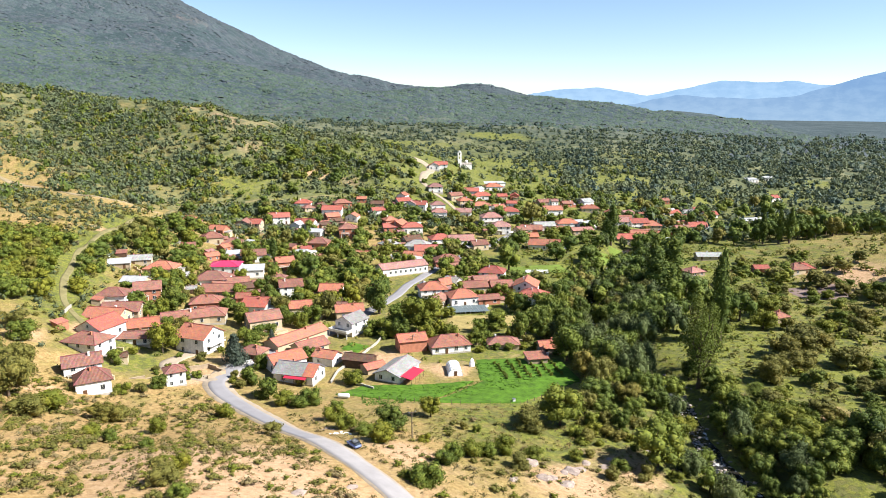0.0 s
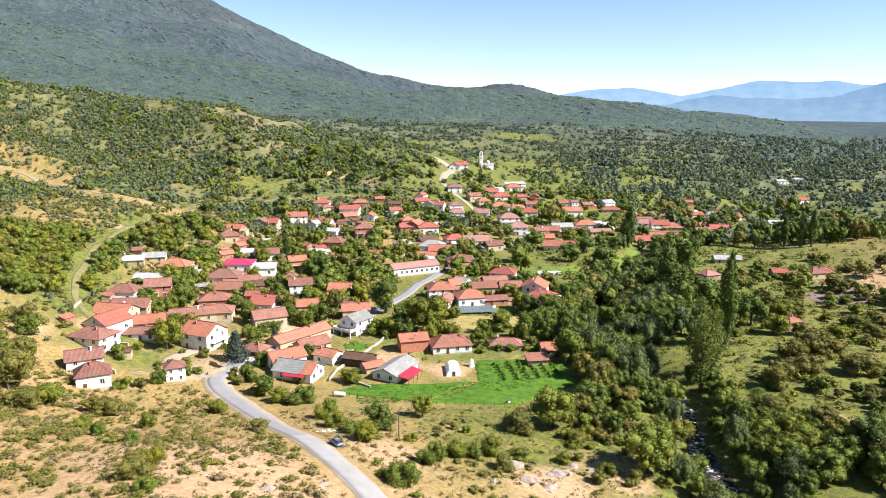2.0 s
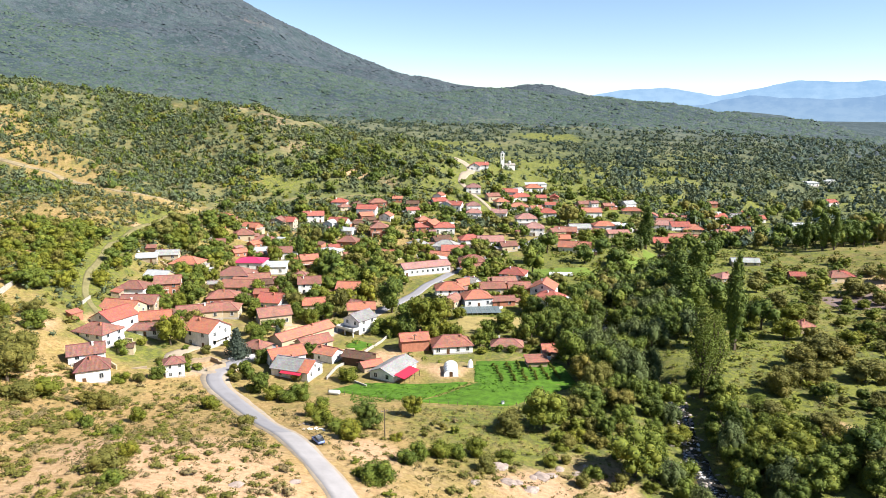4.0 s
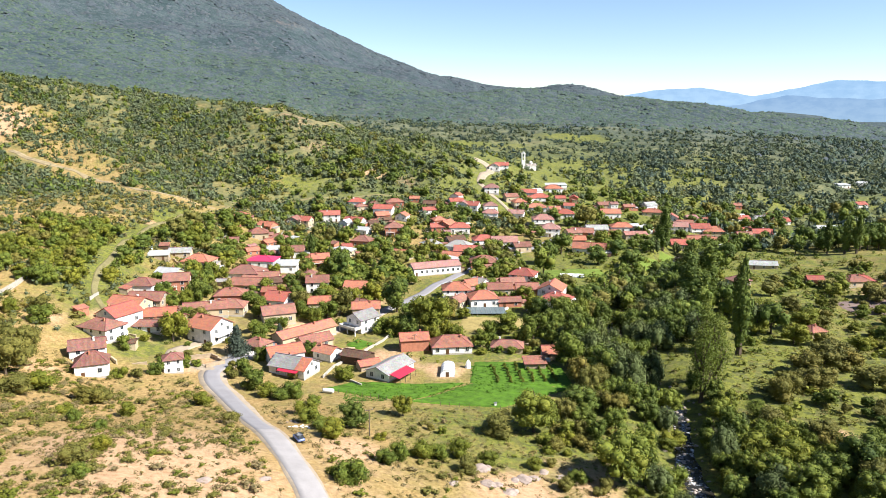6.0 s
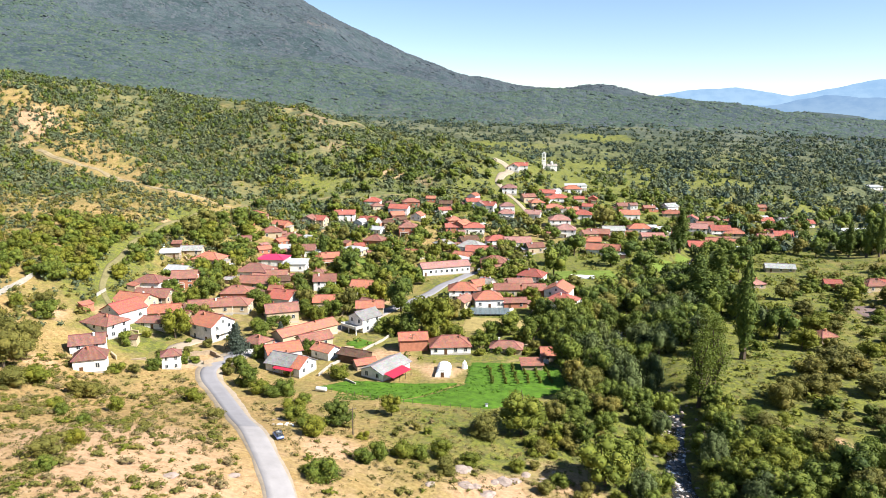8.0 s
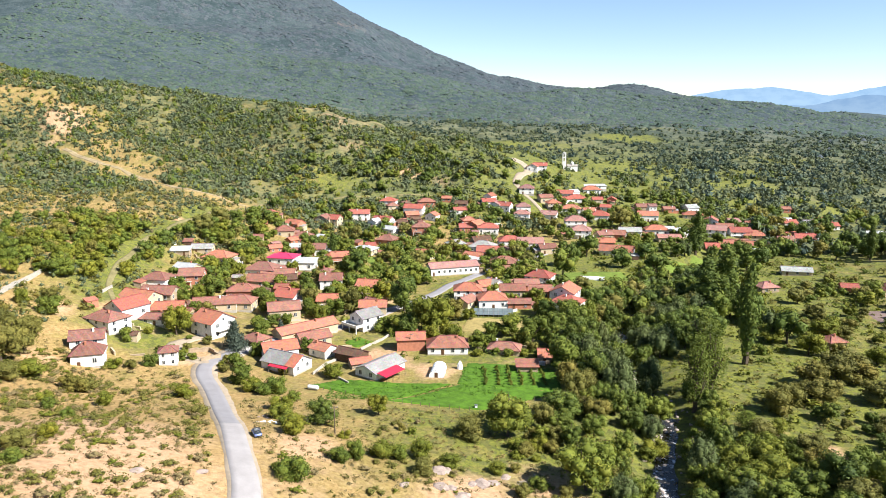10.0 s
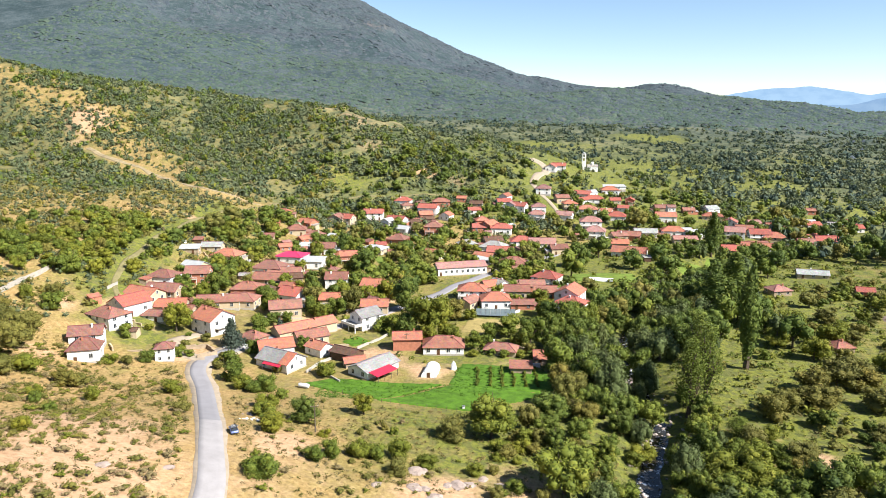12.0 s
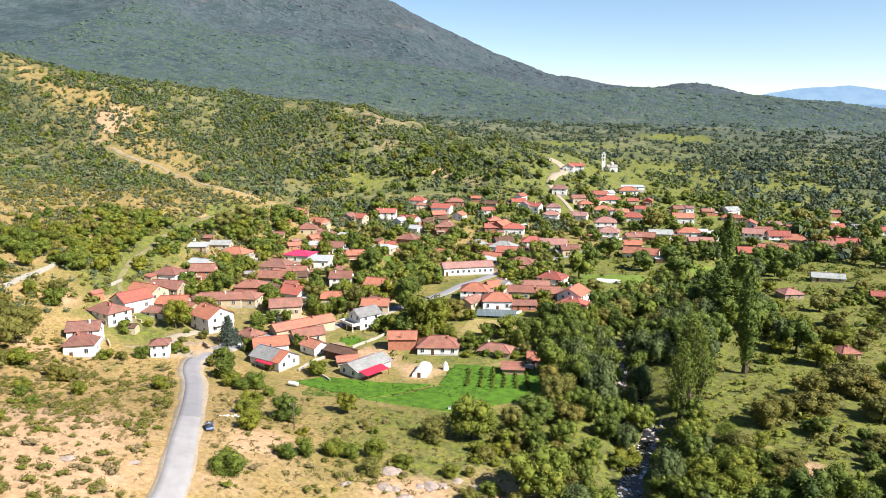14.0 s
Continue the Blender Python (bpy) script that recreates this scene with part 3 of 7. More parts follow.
def window_mesh(w, h):
    t = 0.09
    return bar_mesh("window", FRAME_WHITE, (-w / 2, -0.10, 0, -w / 2 + t, 0.02, h), (w / 2 - t, -0.10, 0, w / 2, 0.02, h), (-w / 2 + t, -0.10, h - t, w / 2 - t, 0.02, h),
                    (-w / 2 - 0.08, -0.18, -0.06, w / 2 + 0.08, 0.02, 0.0), (-0.03, -0.08, 0, 0.03, 0.02, h - t))


WINDOW = {k: window_mesh(*k) for k in ((1.2, 1.4), (0.9, 1.1))}
PANE = {k: bar_mesh("pane", GLASS, (-k[0] / 2 + 0.09, -0.05, 0.0, -0.03, -0.02, k[1] - 0.09), (0.03, -0.05, 0.0, k[0] / 2 - 0.09, -0.02, k[1] - 0.09)) for k in WINDOW}
DOOR = bar_mesh("door", DOOR_WOOD, (-0.5, -0.07, 0, 0.5, 0.02, 2.05), (-0.38, -0.10, 0.15, -0.05, -0.06, 0.9), (0.05, -0.10, 0.15, 0.38, -0.06, 0.9), (-0.38, -0.10, 1.05, 0.38, -0.06, 1.9))
CHIMNEY = {k: bar_mesh("chimney", WALLS[k], (-0.25, -0.25, -1.2, 0.25, 0.25, 0.8), (-0.31, -0.31, 0.8, 0.31, 0.31, 0.9)) for k in "wb"}


def slab(quad_list, thick):
    """Roof slopes as one solid: each slope given by its corners (eaves first), with UVs along and up the slope."""
    v, f, uv = [], [], []
    for q in quad_list:
        q = [Vector(p) for p in q]
        n = (q[1] - q[0]).cross(q[-1] - q[0]).normalized()
        k, b = len(q), len(v)
        v += [p for p in q] + [p - n * thick for p in q]
        ex = (q[1] - q[0]).normalized()
        ey = n.cross(ex)
        flat = [((p - q[0]).dot(ex), (p - q[0]).dot(ey)) for p in q]
        f.append(tuple(b + i for i in range(k)))
        uv += flat
        f.append(tuple(b + k + i for i in reversed(range(k))))
        uv += flat[::-1]
        for i in range(k):
            j = (i + 1) % k
            f.append((b + i, b + k + i, b + k + j, b + j))
            uv += [(0, 0), (0, 0.1), (0.3, 0.1), (0.3, 0)]
    return v, f, uv


def roof_mesh(w, d, eave, rise, over, kind, mat):
    """kind: g gable (ridge along x), h hip, s shed, falling to the front."""
    x, y, e = w / 2 + over, d / 2 + over, eave - rise * over / (d / 2) * 0.85
    top = eave + rise
    if kind == "s":
        s = [[(-x, -y, eave - 0.1), (x, -y, eave - 0.1), (x, y, top), (-x, y, top)]]
    elif kind == "h":
        r = max(0.4, w / 2 - d / 2 * 0.9)
        s = [[(-x, -y, e), (x, -y, e), (r, 0, top), (-r, 0, top)], [(x, y, e), (-x, y, e), (-r, 0, top), (r, 0, top)], [(x, -y, e), (x, y, e), (r, 0, top)], [(-x, y, e), (-x, -y, e), (-r, 0, top)]]
    else:
        s = [[(-x, -y, e), (x, -y, e), (x, 0, top), (-x, 0, top)], [(x, y, e), (-x, y, e), (-x, 0, top), (x, 0, top)]]
    v, f, uv = slab(s, 0.16)
    return mesh_of("roof", v, f, mat, uvs=uv)


def ridge_mesh(w, d, eave, rise, over, kind, mat):
    top = eave + rise + 0.05
    r = w / 2 + over if kind == "g" else max(0.4, w / 2 - d / 2 * 0.9)
    solids = [box(-r, -0.16, top - 0.12, r, 0.16, top + 0.07)]
    if kind == "h":
        x, y, e = w / 2 + over, d / 2 + over, eave - rise * over / (d / 2) * 0.85
        for sx in (-1, 1):
            for sy in (-1, 1):
                a, b = Vector((sx * x, sy * y, e)), Vector((sx * r, 0, top - 0.05))
                n = (b - a).normalized().cross(Vector((0, 0, 1))).normalized() * 0.14
                up = Vector((0, 0, 0.1))
                v = [a - n, a + n, b + n, b - n, a - n * 0.6 + up, a + n * 0.6 + up, b + n * 0.6 + up, b - n * 0.6 + up]
                solids.append((v, box(0, 0, 0, 1, 1, 1)[1]))
    return mesh_of("ridge_cap", *joined(*solids), mat)


def wall_mesh(w, d, eave, rise, kind, mat, deep=1.6):
    x, y = w / 2, d / 2
    if kind == "g":
        v = [(-x, -y, -deep), (x, -y, -deep), (x, y, -deep), (-x, y, -deep), (-x, -y, eave), (x, -y, eave), (x, y, eave), (-x, y, eave), (-x, 0, eave + rise - 0.12), (x, 0, eave + rise - 0.12)]
        f = [(0, 3, 2, 1), (0, 1, 5, 4), (2, 3, 7, 6), (1, 2, 6, 9, 5), (3, 0, 4, 8, 7), (4, 5, 9, 8), (6, 7, 8, 9)]
    elif kind == "s":
        v, f = box(-x, -y, -deep, x, y, eave - 0.15)
        v = v[:6] + [(x, y, eave + rise - 0.2), (-x, y, eave + rise - 0.2)]
    else:
        v, f = box(-x, -y, -deep, x, y, eave)
    return mesh_of("wall", v, f, mat)


BUILT = []


def house(x, y, turn, w, d, eave, rise, kind="g", roof="o", wall="w", openings=2, name="house", group="village houses", over=0.5, label="", chimney=True):
    """A house with its ridge along its own x; openings: windows per storey on the front."""
    r = random.Random(int(x * 131 + y * 17))
    c, s = math.cos(radians(turn)), math.sin(radians(turn))
    corners = [(x + c * a * w / 2 - s * b * d / 2, y + s * a * w / 2 + c * b * d / 2) for a in (-1, 1) for b in (-1, 1)]
    levels = [float(ground_z(*p)) for p in corners]
    z = 0.5 * (min(levels) + sum(levels) / 4)
    ob = new(name)
    ob.empty_display_size = 1
    ob.matrix_world = pose(x, y, z, 0, 0, turn)
    BUILT.append((x, y, 0.42 * math.hypot(w, d)))
    storeys = "two-storey " if eave > 4.6 else "low "
    tagged(ob, label or f"{storeys}{WALL_WORDS[wall]} house with {ROOF_WORDS[roof]} roof", "house" if name == "house" else name.replace("_", " "), group)
    part("wall", wall_mesh(w, d, eave, rise, kind, WALLS[wall], 1.0 + z - min(levels)), ob)
    part("roof", roof_mesh(w, d, eave, rise, over, kind, ROOFS[roof]), ob)
    if kind in "gh":
        part("ridge_cap", ridge_mesh(w, d, eave, rise, over, kind, ROOFS[roof]), ob)
    if chimney and r.random() < 0.7 and kind in "gh" and min(w, d) > 5:
        part("chimney", CHIMNEY["w" if r.random() < 0.25 else "b"], ob, at=pose(r.uniform(-0.3, 0.3) * w, 0.12 * d * r.choice((-1, 1)), eave + rise * 0.8))
    if wall in "wc" and eave > 2.4:
        q = 0.03
        part("plinth", bar_mesh("plinth", CONCRETE, (-w / 2 - q, -d / 2 - q, -0.9 - z + min(levels), w / 2 + q, d / 2 + q, 0.42)), ob, "grey plinth at the wall's foot")
    if eave > 4.4 and w > 8.5 and r.random() < 0.5:
        a, b = -w * 0.42, w * r.uniform(0.0, 0.35)
        deck = part("balcony", bar_mesh("balcony", CONCRETE, (a, -d / 2 - 1.3, eave * 0.5 - 0.1, b, -d / 2 - 0.01, eave * 0.5 + 0.08)), ob, "concrete balcony across the front")
        part("railing", bar_mesh("railing", FRAME_WHITE, (a, -d / 2 - 1.3, eave * 0.5 + 0.9, b, -d / 2 - 1.22, eave * 0.5 + 1.0), *[(a + (b - a) * k / 6 - 0.03, -d / 2 - 1.29, eave * 0.5 + 0.08, a + (b - a) * k / 6 + 0.03, -d / 2 - 1.23, eave * 0.5 + 0.9) for k in range(7)]), deck)
        for xx in (a + 0.2, b - 0.2):
            part("pillar", bar_mesh("pillar", WALLS["w"], (xx - 0.12, -d / 2 - 1.2, -1.0, xx + 0.12, -d / 2 - 0.96, eave * 0.5 - 0.1)), deck)
    elif eave < 4.6 and w > 7.5 and y > 245 and name == "house" and r.random() < 0.45:
        side_x = r.choice((-1, 1)) * (w / 2 + 1.4)
        low = mesh_of("lean_to", *joined(box(side_x - 1.35, -d * 0.35, -1.2, side_x + 1.35, d * 0.2, eave * 0.62)), WALLS[r.choice("scb")])
        lean = part("lean_to", low, ob, "low lean-to annexe at the gable")
        v, f, uv = slab([[(side_x - 1.7, -d * 0.35 - 0.3, eave * 0.60), (side_x + 1.7, -d * 0.35 - 0.3, eave * 0.60), (side_x + 1.7, d * 0.2 + 0.2, eave * 0.60 + 0.7), (side_x - 1.7, d * 0.2 + 0.2, eave * 0.60 + 0.7)]], 0.12)
        part("roof", mesh_of("roof", v, f, ROOFS[r.choice("cctg")], uvs=uv), lean)
    floors = 2 if eave > 4.6 else 1
    size = (1.2, 1.4) if w > 8 else (0.9, 1.1)
    tall = eave / floors
    door_at = r.randrange(max(1, openings + 1))
    for fl in range(floors):
        zz = fl * tall + tall * 0.36
        # front, then the two ends
        for k in range(openings):
            px = (k + 0.5) / openings * w - w / 2 if openings > 1 else -0.2 * w
            if fl == 0 and k == door_at:
                part("door", DOOR, ob, at=pose(px, -d / 2, 0.05))
                continue
            wob = part("window", WINDOW[size], ob, at=pose(px, -d / 2, zz))
            part("pane", PANE[size], wob)
        for e, rz in ((1, 90), (-1, -90)):
            for k in range(2 if d > 7 else 1 if openings else 0):
                py = (k + 0.5) / (2 if d > 7 else 1) * d - d / 2
                wob = part("window", WINDOW[size], ob, at=pose(e * w / 2, py, zz, 0, 0, rz))
                part("pane", PANE[size], wob)
    if kind == "g" and rise > 2.2 and openings:
        for e, rz in ((1, 90), (-1, -90)):
            wob = part("window", WINDOW[(0.9, 1.1)], ob, at=pose(e * w / 2, 0, eave + 0.1, 0, 0, rz))
            part("pane", PANE[(0.9, 1.1)], wob)
    return ob

# ---- the village: one call a house, with its place, turn, length, depth, eaves, rise ----
house(-114.8, 428.1, 7, 8.6, 7.7, 2.8, 1.9, 'h', 'o', 'w', 2)
house(-97.6, 419.3, -25, 9.7, 7.7, 3.7, 2.0, 'g', 'o', 'b', 2)
house(-98.9, 400.5, 14, 10.8, 9.9, 3.7, 2.5, 'h', 'c', 'c', 2)
house(-86.0, 444.2, 80, 9.7, 8.8, 4.8, 2.3, 'g', 'x', 'c', 2)
house(-80.2, 447.5, -14, 8.6, 8.8, 4.8, 2.3, 'g', 'r', 'c', 2)
house(-87.9, 399.2, -5, 9.7, 8.8, 3.2, 2.2, 'h', 'c', 'c', 2)
house(-66.6, 465.0, 4, 13.0, 8.8, 4.8, 2.3, 'g', 'r', 'w', 3)
house(-51.9, 499.7, -5, 10.8, 8.8, 4.6, 2.2, 'h', 'r', 'w', 2)
house(-48.6, 493.7, 24, 7.6, 6.6, 2.8, 1.7, 'h', 'c', 'c', 2)
house(-25.5, 501.4, 8, 11.9, 8.8, 3.7, 2.2, 'h', 'c', 'b', 3)
house(-32.5, 486.6, -11, 13.0, 8.8, 4.6, 2.3, 'g', 'r', 'w', 3)
house(-40.8, 499.5, 60, 7.6, 6.6, 2.8, 1.7, 'g', 'd', 's', 2)
house(-19.4, 476.7, 70, 7.6, 7.7, 3.7, 2.0, 'g', 'o', 'w', 2)
house(-33.2, 474.3, 20, 8.6, 7.7, 4.1, 2.0, 'g', 'o', 'b', 2)
house(-50.0, 458.1, -18, 11.9, 8.8, 4.1, 2.3, 'g', 'r', 'w', 3)
house(-54.9, 453.0, 60, 6.5, 6.6, 3.7, 1.6, 'g', 't', 'w', 2, name="shed")
house(-43.1, 442.1, -24, 7.6, 6.6, 3.2, 1.6, 'g', 't', 'w', 2)
house(-38.5, 459.1, 30, 6.5, 5.5, 2.8, 1.4, 'g', 'd', 's', 0, name="shed")
house(-24.0, 442.8, 0, 10.8, 9.9, 6.4, 2.5, 'h', 'c', 'b', 2)
house(-41.5, 411.4, -13, 10.8, 9.9, 4.1, 2.5, 'h', 'c', 'b', 2)
house(-30.3, 469.4, 5, 6.5, 5.5, 2.8, 1.4, 'g', 'd', 's', 0, name="shed")
house(-1.6, 492.3, 14, 8.6, 6.6, 3.2, 1.7, 'g', 'r', 'w', 2)
house(-0.8, 504.6, -6, 8.6, 6.6, 2.8, 1.7, 'g', 'd', 's', 2)
house(19.4, 522.4, 60, 7.6, 6.6, 3.7, 1.7, 'g', 'o', 'w', 2)
house(18.2, 512.6, 14, 9.7, 7.7, 3.7, 2.0, 'g', 'r', 'w', 2)
house(28.5, 506.2, -19, 11.9, 8.8, 4.6, 2.3, 'g', 'r', 'w', 3)
house(23.2, 506.1, 75, 8.6, 7.7, 4.6, 2.0, 'g', 'p', 'w', 2)
house(42.8, 509.1, 3, 9.7, 8.8, 4.6, 2.2, 'h', 'p', 'w', 2)
house(41.0, 492.0, -8, 10.8, 8.8, 4.6, 2.2, 'h', 'p', 'w', 2)
house(17.9, 458.8, -2, 13.0, 9.9, 4.6, 2.5, 'h', 'r', 'w', 3)
house(4.8, 470.1, 14, 8.6, 8.8, 4.6, 2.2, 'h', 'o', 'b', 2)
house(9.6, 463.0, 60, 10.8, 8.8, 4.6, 2.3, 'g', 'o', 'b', 2)
house(4.0, 460.4, 5, 9.7, 7.7, 3.2, 2.0, 'g', 'r', 'b', 2)
house(47.5, 547.7, -5, 10.8, 9.9, 4.8, 2.5, 'h', 'p', 'w', 2)
house(13.3, 425.1, 21, 10.8, 8.8, 3.7, 2.3, 'g', 'd', 's', 2)
house(-1.3, 415.6, 30, 9.7, 8.8, 3.7, 2.2, 'h', 'g', 'b', 2)
house(14.6, 405.8, -18, 14.0, 11.0, 4.6, 2.8, 'h', 'g', 'w', 3)
house(18.5, 396.1, -5, 14.0, 8.8, 4.1, 2.3, 'g', 'r', 'w', 3)
house(30.4, 422.0, 6, 13.0, 9.9, 5.1, 2.5, 'h', 'r', 'w', 3)
house(25.7, 370.6, 0, 14.0, 11.0, 3.2, 2.8, 'h', 'x', 'b', 3)
house(10.0, 386.8, -25, 10.8, 7.7, 2.8, 2.0, 'g', 'o', 'c', 2)
house(9.8, 380.9, -5, 8.6, 6.6, 2.4, 0.9, 's', 't', 'w', 2)
house(-74.5, 369.7, 4, 11.9, 8.8, 4.1, 2.3, 'g', 'c', 'w', 3)
house(-84.1, 375.2, 11, 10.8, 6.6, 2.8, 0.9, 's', 't', 'w', 2)
house(-85.9, 350.0, -7, 14.0, 11.0, 3.7, 1.6, 'h', 'm', 'w', 3)
house(-88.3, 324.4, -5, 14.0, 11.0, 4.1, 2.8, 'h', 'x', 'w', 3)
house(-73.1, 343.4, 1, 10.8, 8.8, 4.1, 0.9, 's', 't', 'w', 2)
house(-80.1, 320.7, 5, 15.1, 8.8, 3.2, 2.3, 'g', 'c', 'c', 3)
house(-83.4, 309.3, -6, 14.0, 8.8, 3.2, 2.3, 'g', 'c', 's', 3)
house(-75.2, 316.0, 20, 8.6, 6.6, 2.8, 1.7, 'g', 'd', 's', 2)
house(-59.5, 329.8, -1, 6.5, 6.6, 3.7, 1.7, 'h', 'x', 'w', 2, name="shed")
house(-54.2, 315.8, 6, 9.7, 8.8, 5.1, 2.3, 'g', 'x', 'w', 2)
house(-58.7, 357.6, 14, 8.6, 7.7, 4.6, 2.0, 'g', 'o', 'b', 2)
house(-50.8, 387.8, -19, 13.0, 9.9, 2.8, 1.6, 'h', 't', 'c', 3)
house(-49.1, 397.0, 18, 5.4, 5.5, 2.8, 1.4, 'g', 'r', 'b', 2, name="shed")
house(-36.4, 311.8, -11, 9.7, 8.8, 4.1, 2.3, 'g', 'o', 'w', 2)
house(-49.3, 285.9, 5, 8.6, 7.7, 4.6, 2.0, 'g', 'o', 'c', 2)
house(-30.1, 282.3, 5, 10.8, 7.7, 3.7, 2.0, 'g', 'o', 'c', 2)
house(-66.0, 287.1, -18, 9.7, 9.9, 4.1, 2.6, 'g', 'r', 'w', 2)
house(-72.9, 301.1, -3, 5.4, 5.5, 2.8, 1.4, 'g', 'o', 'b', 2, name="shed")
house(-62.6, 266.4, 20, 11.9, 8.8, 4.6, 2.3, 'g', 'c', 'c', 3)
house(-85.8, 287.8, 5, 11.9, 8.8, 4.1, 2.2, 'h', 'c', 'b', 3)
house(-83.2, 273.9, 1, 13.0, 8.8, 3.5, 2.2, 'h', 'c', 'c', 3)
house(-90.6, 269.2, 14, 16.2, 7.7, 3.3, 2.0, 'g', 'c', 'c', 3)
house(-17.3, 385.2, -24, 9.7, 7.7, 3.2, 2.0, 'g', 'o', 'c', 2)
house(-90.6, 387.4, 50, 6.5, 5.5, 2.8, 1.4, 'g', 'o', 'b', 2, name="shed")
house(-94.3, 364.8, 30, 6.5, 5.5, 2.8, 1.4, 'g', 'o', 'b', 2, name="shed")
house(-106.8, 374.6, 9, 6.5, 5.5, 2.8, 1.4, 'g', 'x', 's', 0, name="shed")
house(8.0, 308.5, 1, 11.9, 9.9, 4.8, 2.5, 'h', 'o', 'w', 3)
house(7.7, 293.0, 60, 8.6, 6.6, 3.2, 1.7, 'g', 'c', 'c', 2)
house(18.5, 294.8, 7, 11.9, 9.9, 4.1, 2.5, 'h', 'o', 'w', 3)
house(27.5, 310.6, 2, 10.8, 7.7, 4.1, 2.0, 'g', 'c', 'c', 2)
house(16.6, 320.0, 30, 9.7, 7.7, 3.7, 2.0, 'g', 'o', 'c', 2)
house(19.5, 320.9, -40, 6.5, 6.6, 4.1, 1.7, 'g', 'g', 'w', 2, name="shed")
house(34.3, 320.0, 6, 10.8, 7.7, 4.1, 2.0, 'g', 'c', 'b', 2)
house(39.8, 310.3, -2, 9.7, 7.7, 4.1, 2.0, 'g', 'c', 'b', 2)
house(41.7, 334.5, -22, 11.9, 9.9, 4.8, 2.5, 'h', 'r', 'w', 3)
house(29.7, 293.6, 6, 9.7, 5.5, 2.6, 1.4, 'g', 'c', 'b', 2)
house(50.3, 305.2, 68, 11.5, 10.5, 5.6, 2.6, 'g', 'o', 'w', 3)
house(50.0, 293.6, -30, 11.9, 9.9, 4.1, 2.5, 'h', 'r', 'w', 3)
house(-11.4, 510.4, -5, 6.5, 5.5, 2.8, 1.4, 'g', 'o', 'b', 2, name="shed")
house(55.3, 603.1, 80, 8.6, 8.8, 4.6, 2.3, 'g', 'r', 'w', 2)
house(62.4, 612.5, -3, 10.8, 8.8, 5.1, 2.3, 'g', 'r', 'w', 2)
house(100.7, 580.1, 3, 14.0, 9.9, 4.1, 2.5, 'h', 'o', 'w', 3)
house(98.8, 596.8, 6, 32.4, 7.7, 2.8, 0.9, 's', 't', 'w', 3)
house(76.8, 555.4, -13, 13.0, 8.8, 3.7, 2.3, 'g', 'r', 'w', 3)
house(84.3, 561.7, 30, 7.6, 6.6, 3.7, 1.6, 'g', 't', 'w', 2)
house(84.8, 549.6, -2, 15.1, 9.9, 3.7, 2.5, 'h', 'r', 'w', 3)
house(75.2, 537.0, 30, 7.6, 6.6, 3.7, 1.7, 'g', 'r', 'w', 2)
house(60.4, 533.9, 16, 9.7, 7.7, 4.6, 2.0, 'g', 'c', 'c', 2)
house(65.3, 522.1, 10, 9.7, 8.8, 5.1, 2.2, 'h', 'o', 'c', 2)
house(60.6, 501.5, -15, 10.8, 8.8, 3.7, 2.3, 'g', 'p', 'w', 2)
house(77.5, 519.5, -6, 14.0, 9.9, 3.7, 2.5, 'h', 'o', 'w', 3)
house(101.4, 552.2, 5, 7.6, 6.6, 3.7, 1.7, 'g', 'r', 'c', 2)
house(113.2, 556.5, 80, 7.6, 6.6, 4.1, 1.7, 'g', 'r', 'b', 2)
house(105.5, 536.1, -15, 7.6, 6.6, 3.2, 1.7, 'g', 'r', 'w', 2)
house(97.1, 511.1, -7, 13.0, 11.0, 4.1, 2.8, 'h', 'r', 'w', 3)
house(90.6, 518.6, 16, 8.6, 7.7, 3.7, 2.0, 'g', 'o', 'w', 2)
house(76.7, 484.5, -1, 14.0, 11.0, 6.0, 2.8, 'h', 'p', 'w', 3)
house(76.7, 457.8, -8, 13.0, 11.0, 5.5, 2.8, 'h', 'p', 'w', 3)
house(132.4, 518.8, -4, 14.0, 9.9, 4.6, 2.6, 'g', 'o', 'w', 3)
house(139.6, 536.6, 3, 5.4, 5.5, 7.4, 1.4, 'g', 'p', 'w', 2, name="shed")
house(134.5, 547.2, 9, 9.7, 7.7, 3.7, 2.0, 'g', 'x', 's', 2)
house(155.2, 550.8, 5, 8.6, 6.6, 3.2, 1.7, 'g', 'c', 'b', 2)
house(172.7, 555.2, 21, 9.7, 8.8, 4.6, 2.3, 'g', 'g', 'w', 2)
house(169.6, 537.4, -11, 14.0, 8.8, 3.7, 2.2, 'h', 'o', 'c', 3)
house(109.6, 466.8, -2, 14.0, 8.8, 3.7, 2.3, 'g', 'g', 'w', 3)
house(98.1, 458.2, -14, 14.0, 8.8, 3.2, 2.3, 'g', 'c', 'b', 3)
house(90.9, 453.2, 19, 9.7, 7.7, 3.7, 2.0, 'g', 'x', 's', 2)
house(128.5, 473.7, -4, 15.1, 9.9, 4.1, 2.5, 'h', 'o', 'w', 3)
house(134.5, 473.4, 4, 9.7, 8.8, 4.1, 1.6, 'g', 't', 'w', 2)
house(140.9, 469.4, 30, 10.8, 9.9, 4.1, 1.6, 'g', 't', 'w', 2)
house(130.7, 451.2, 1, 14.0, 8.8, 3.2, 1.6, 'g', 'p', 'c', 3)
house(88.2, 428.4, -2, 9.7, 7.7, 3.7, 2.0, 'g', 'o', 'c', 2)
house(90.4, 405.0, -18, 18.4, 9.9, 3.7, 2.6, 'g', 'o', 'w', 3)
house(171.9, 500.9, 70, 8.6, 8.8, 6.4, 2.3, 'g', 'r', 'w', 2)
house(167.2, 474.0, -15, 11.9, 9.9, 5.1, 2.6, 'g', 'p', 'w', 3)
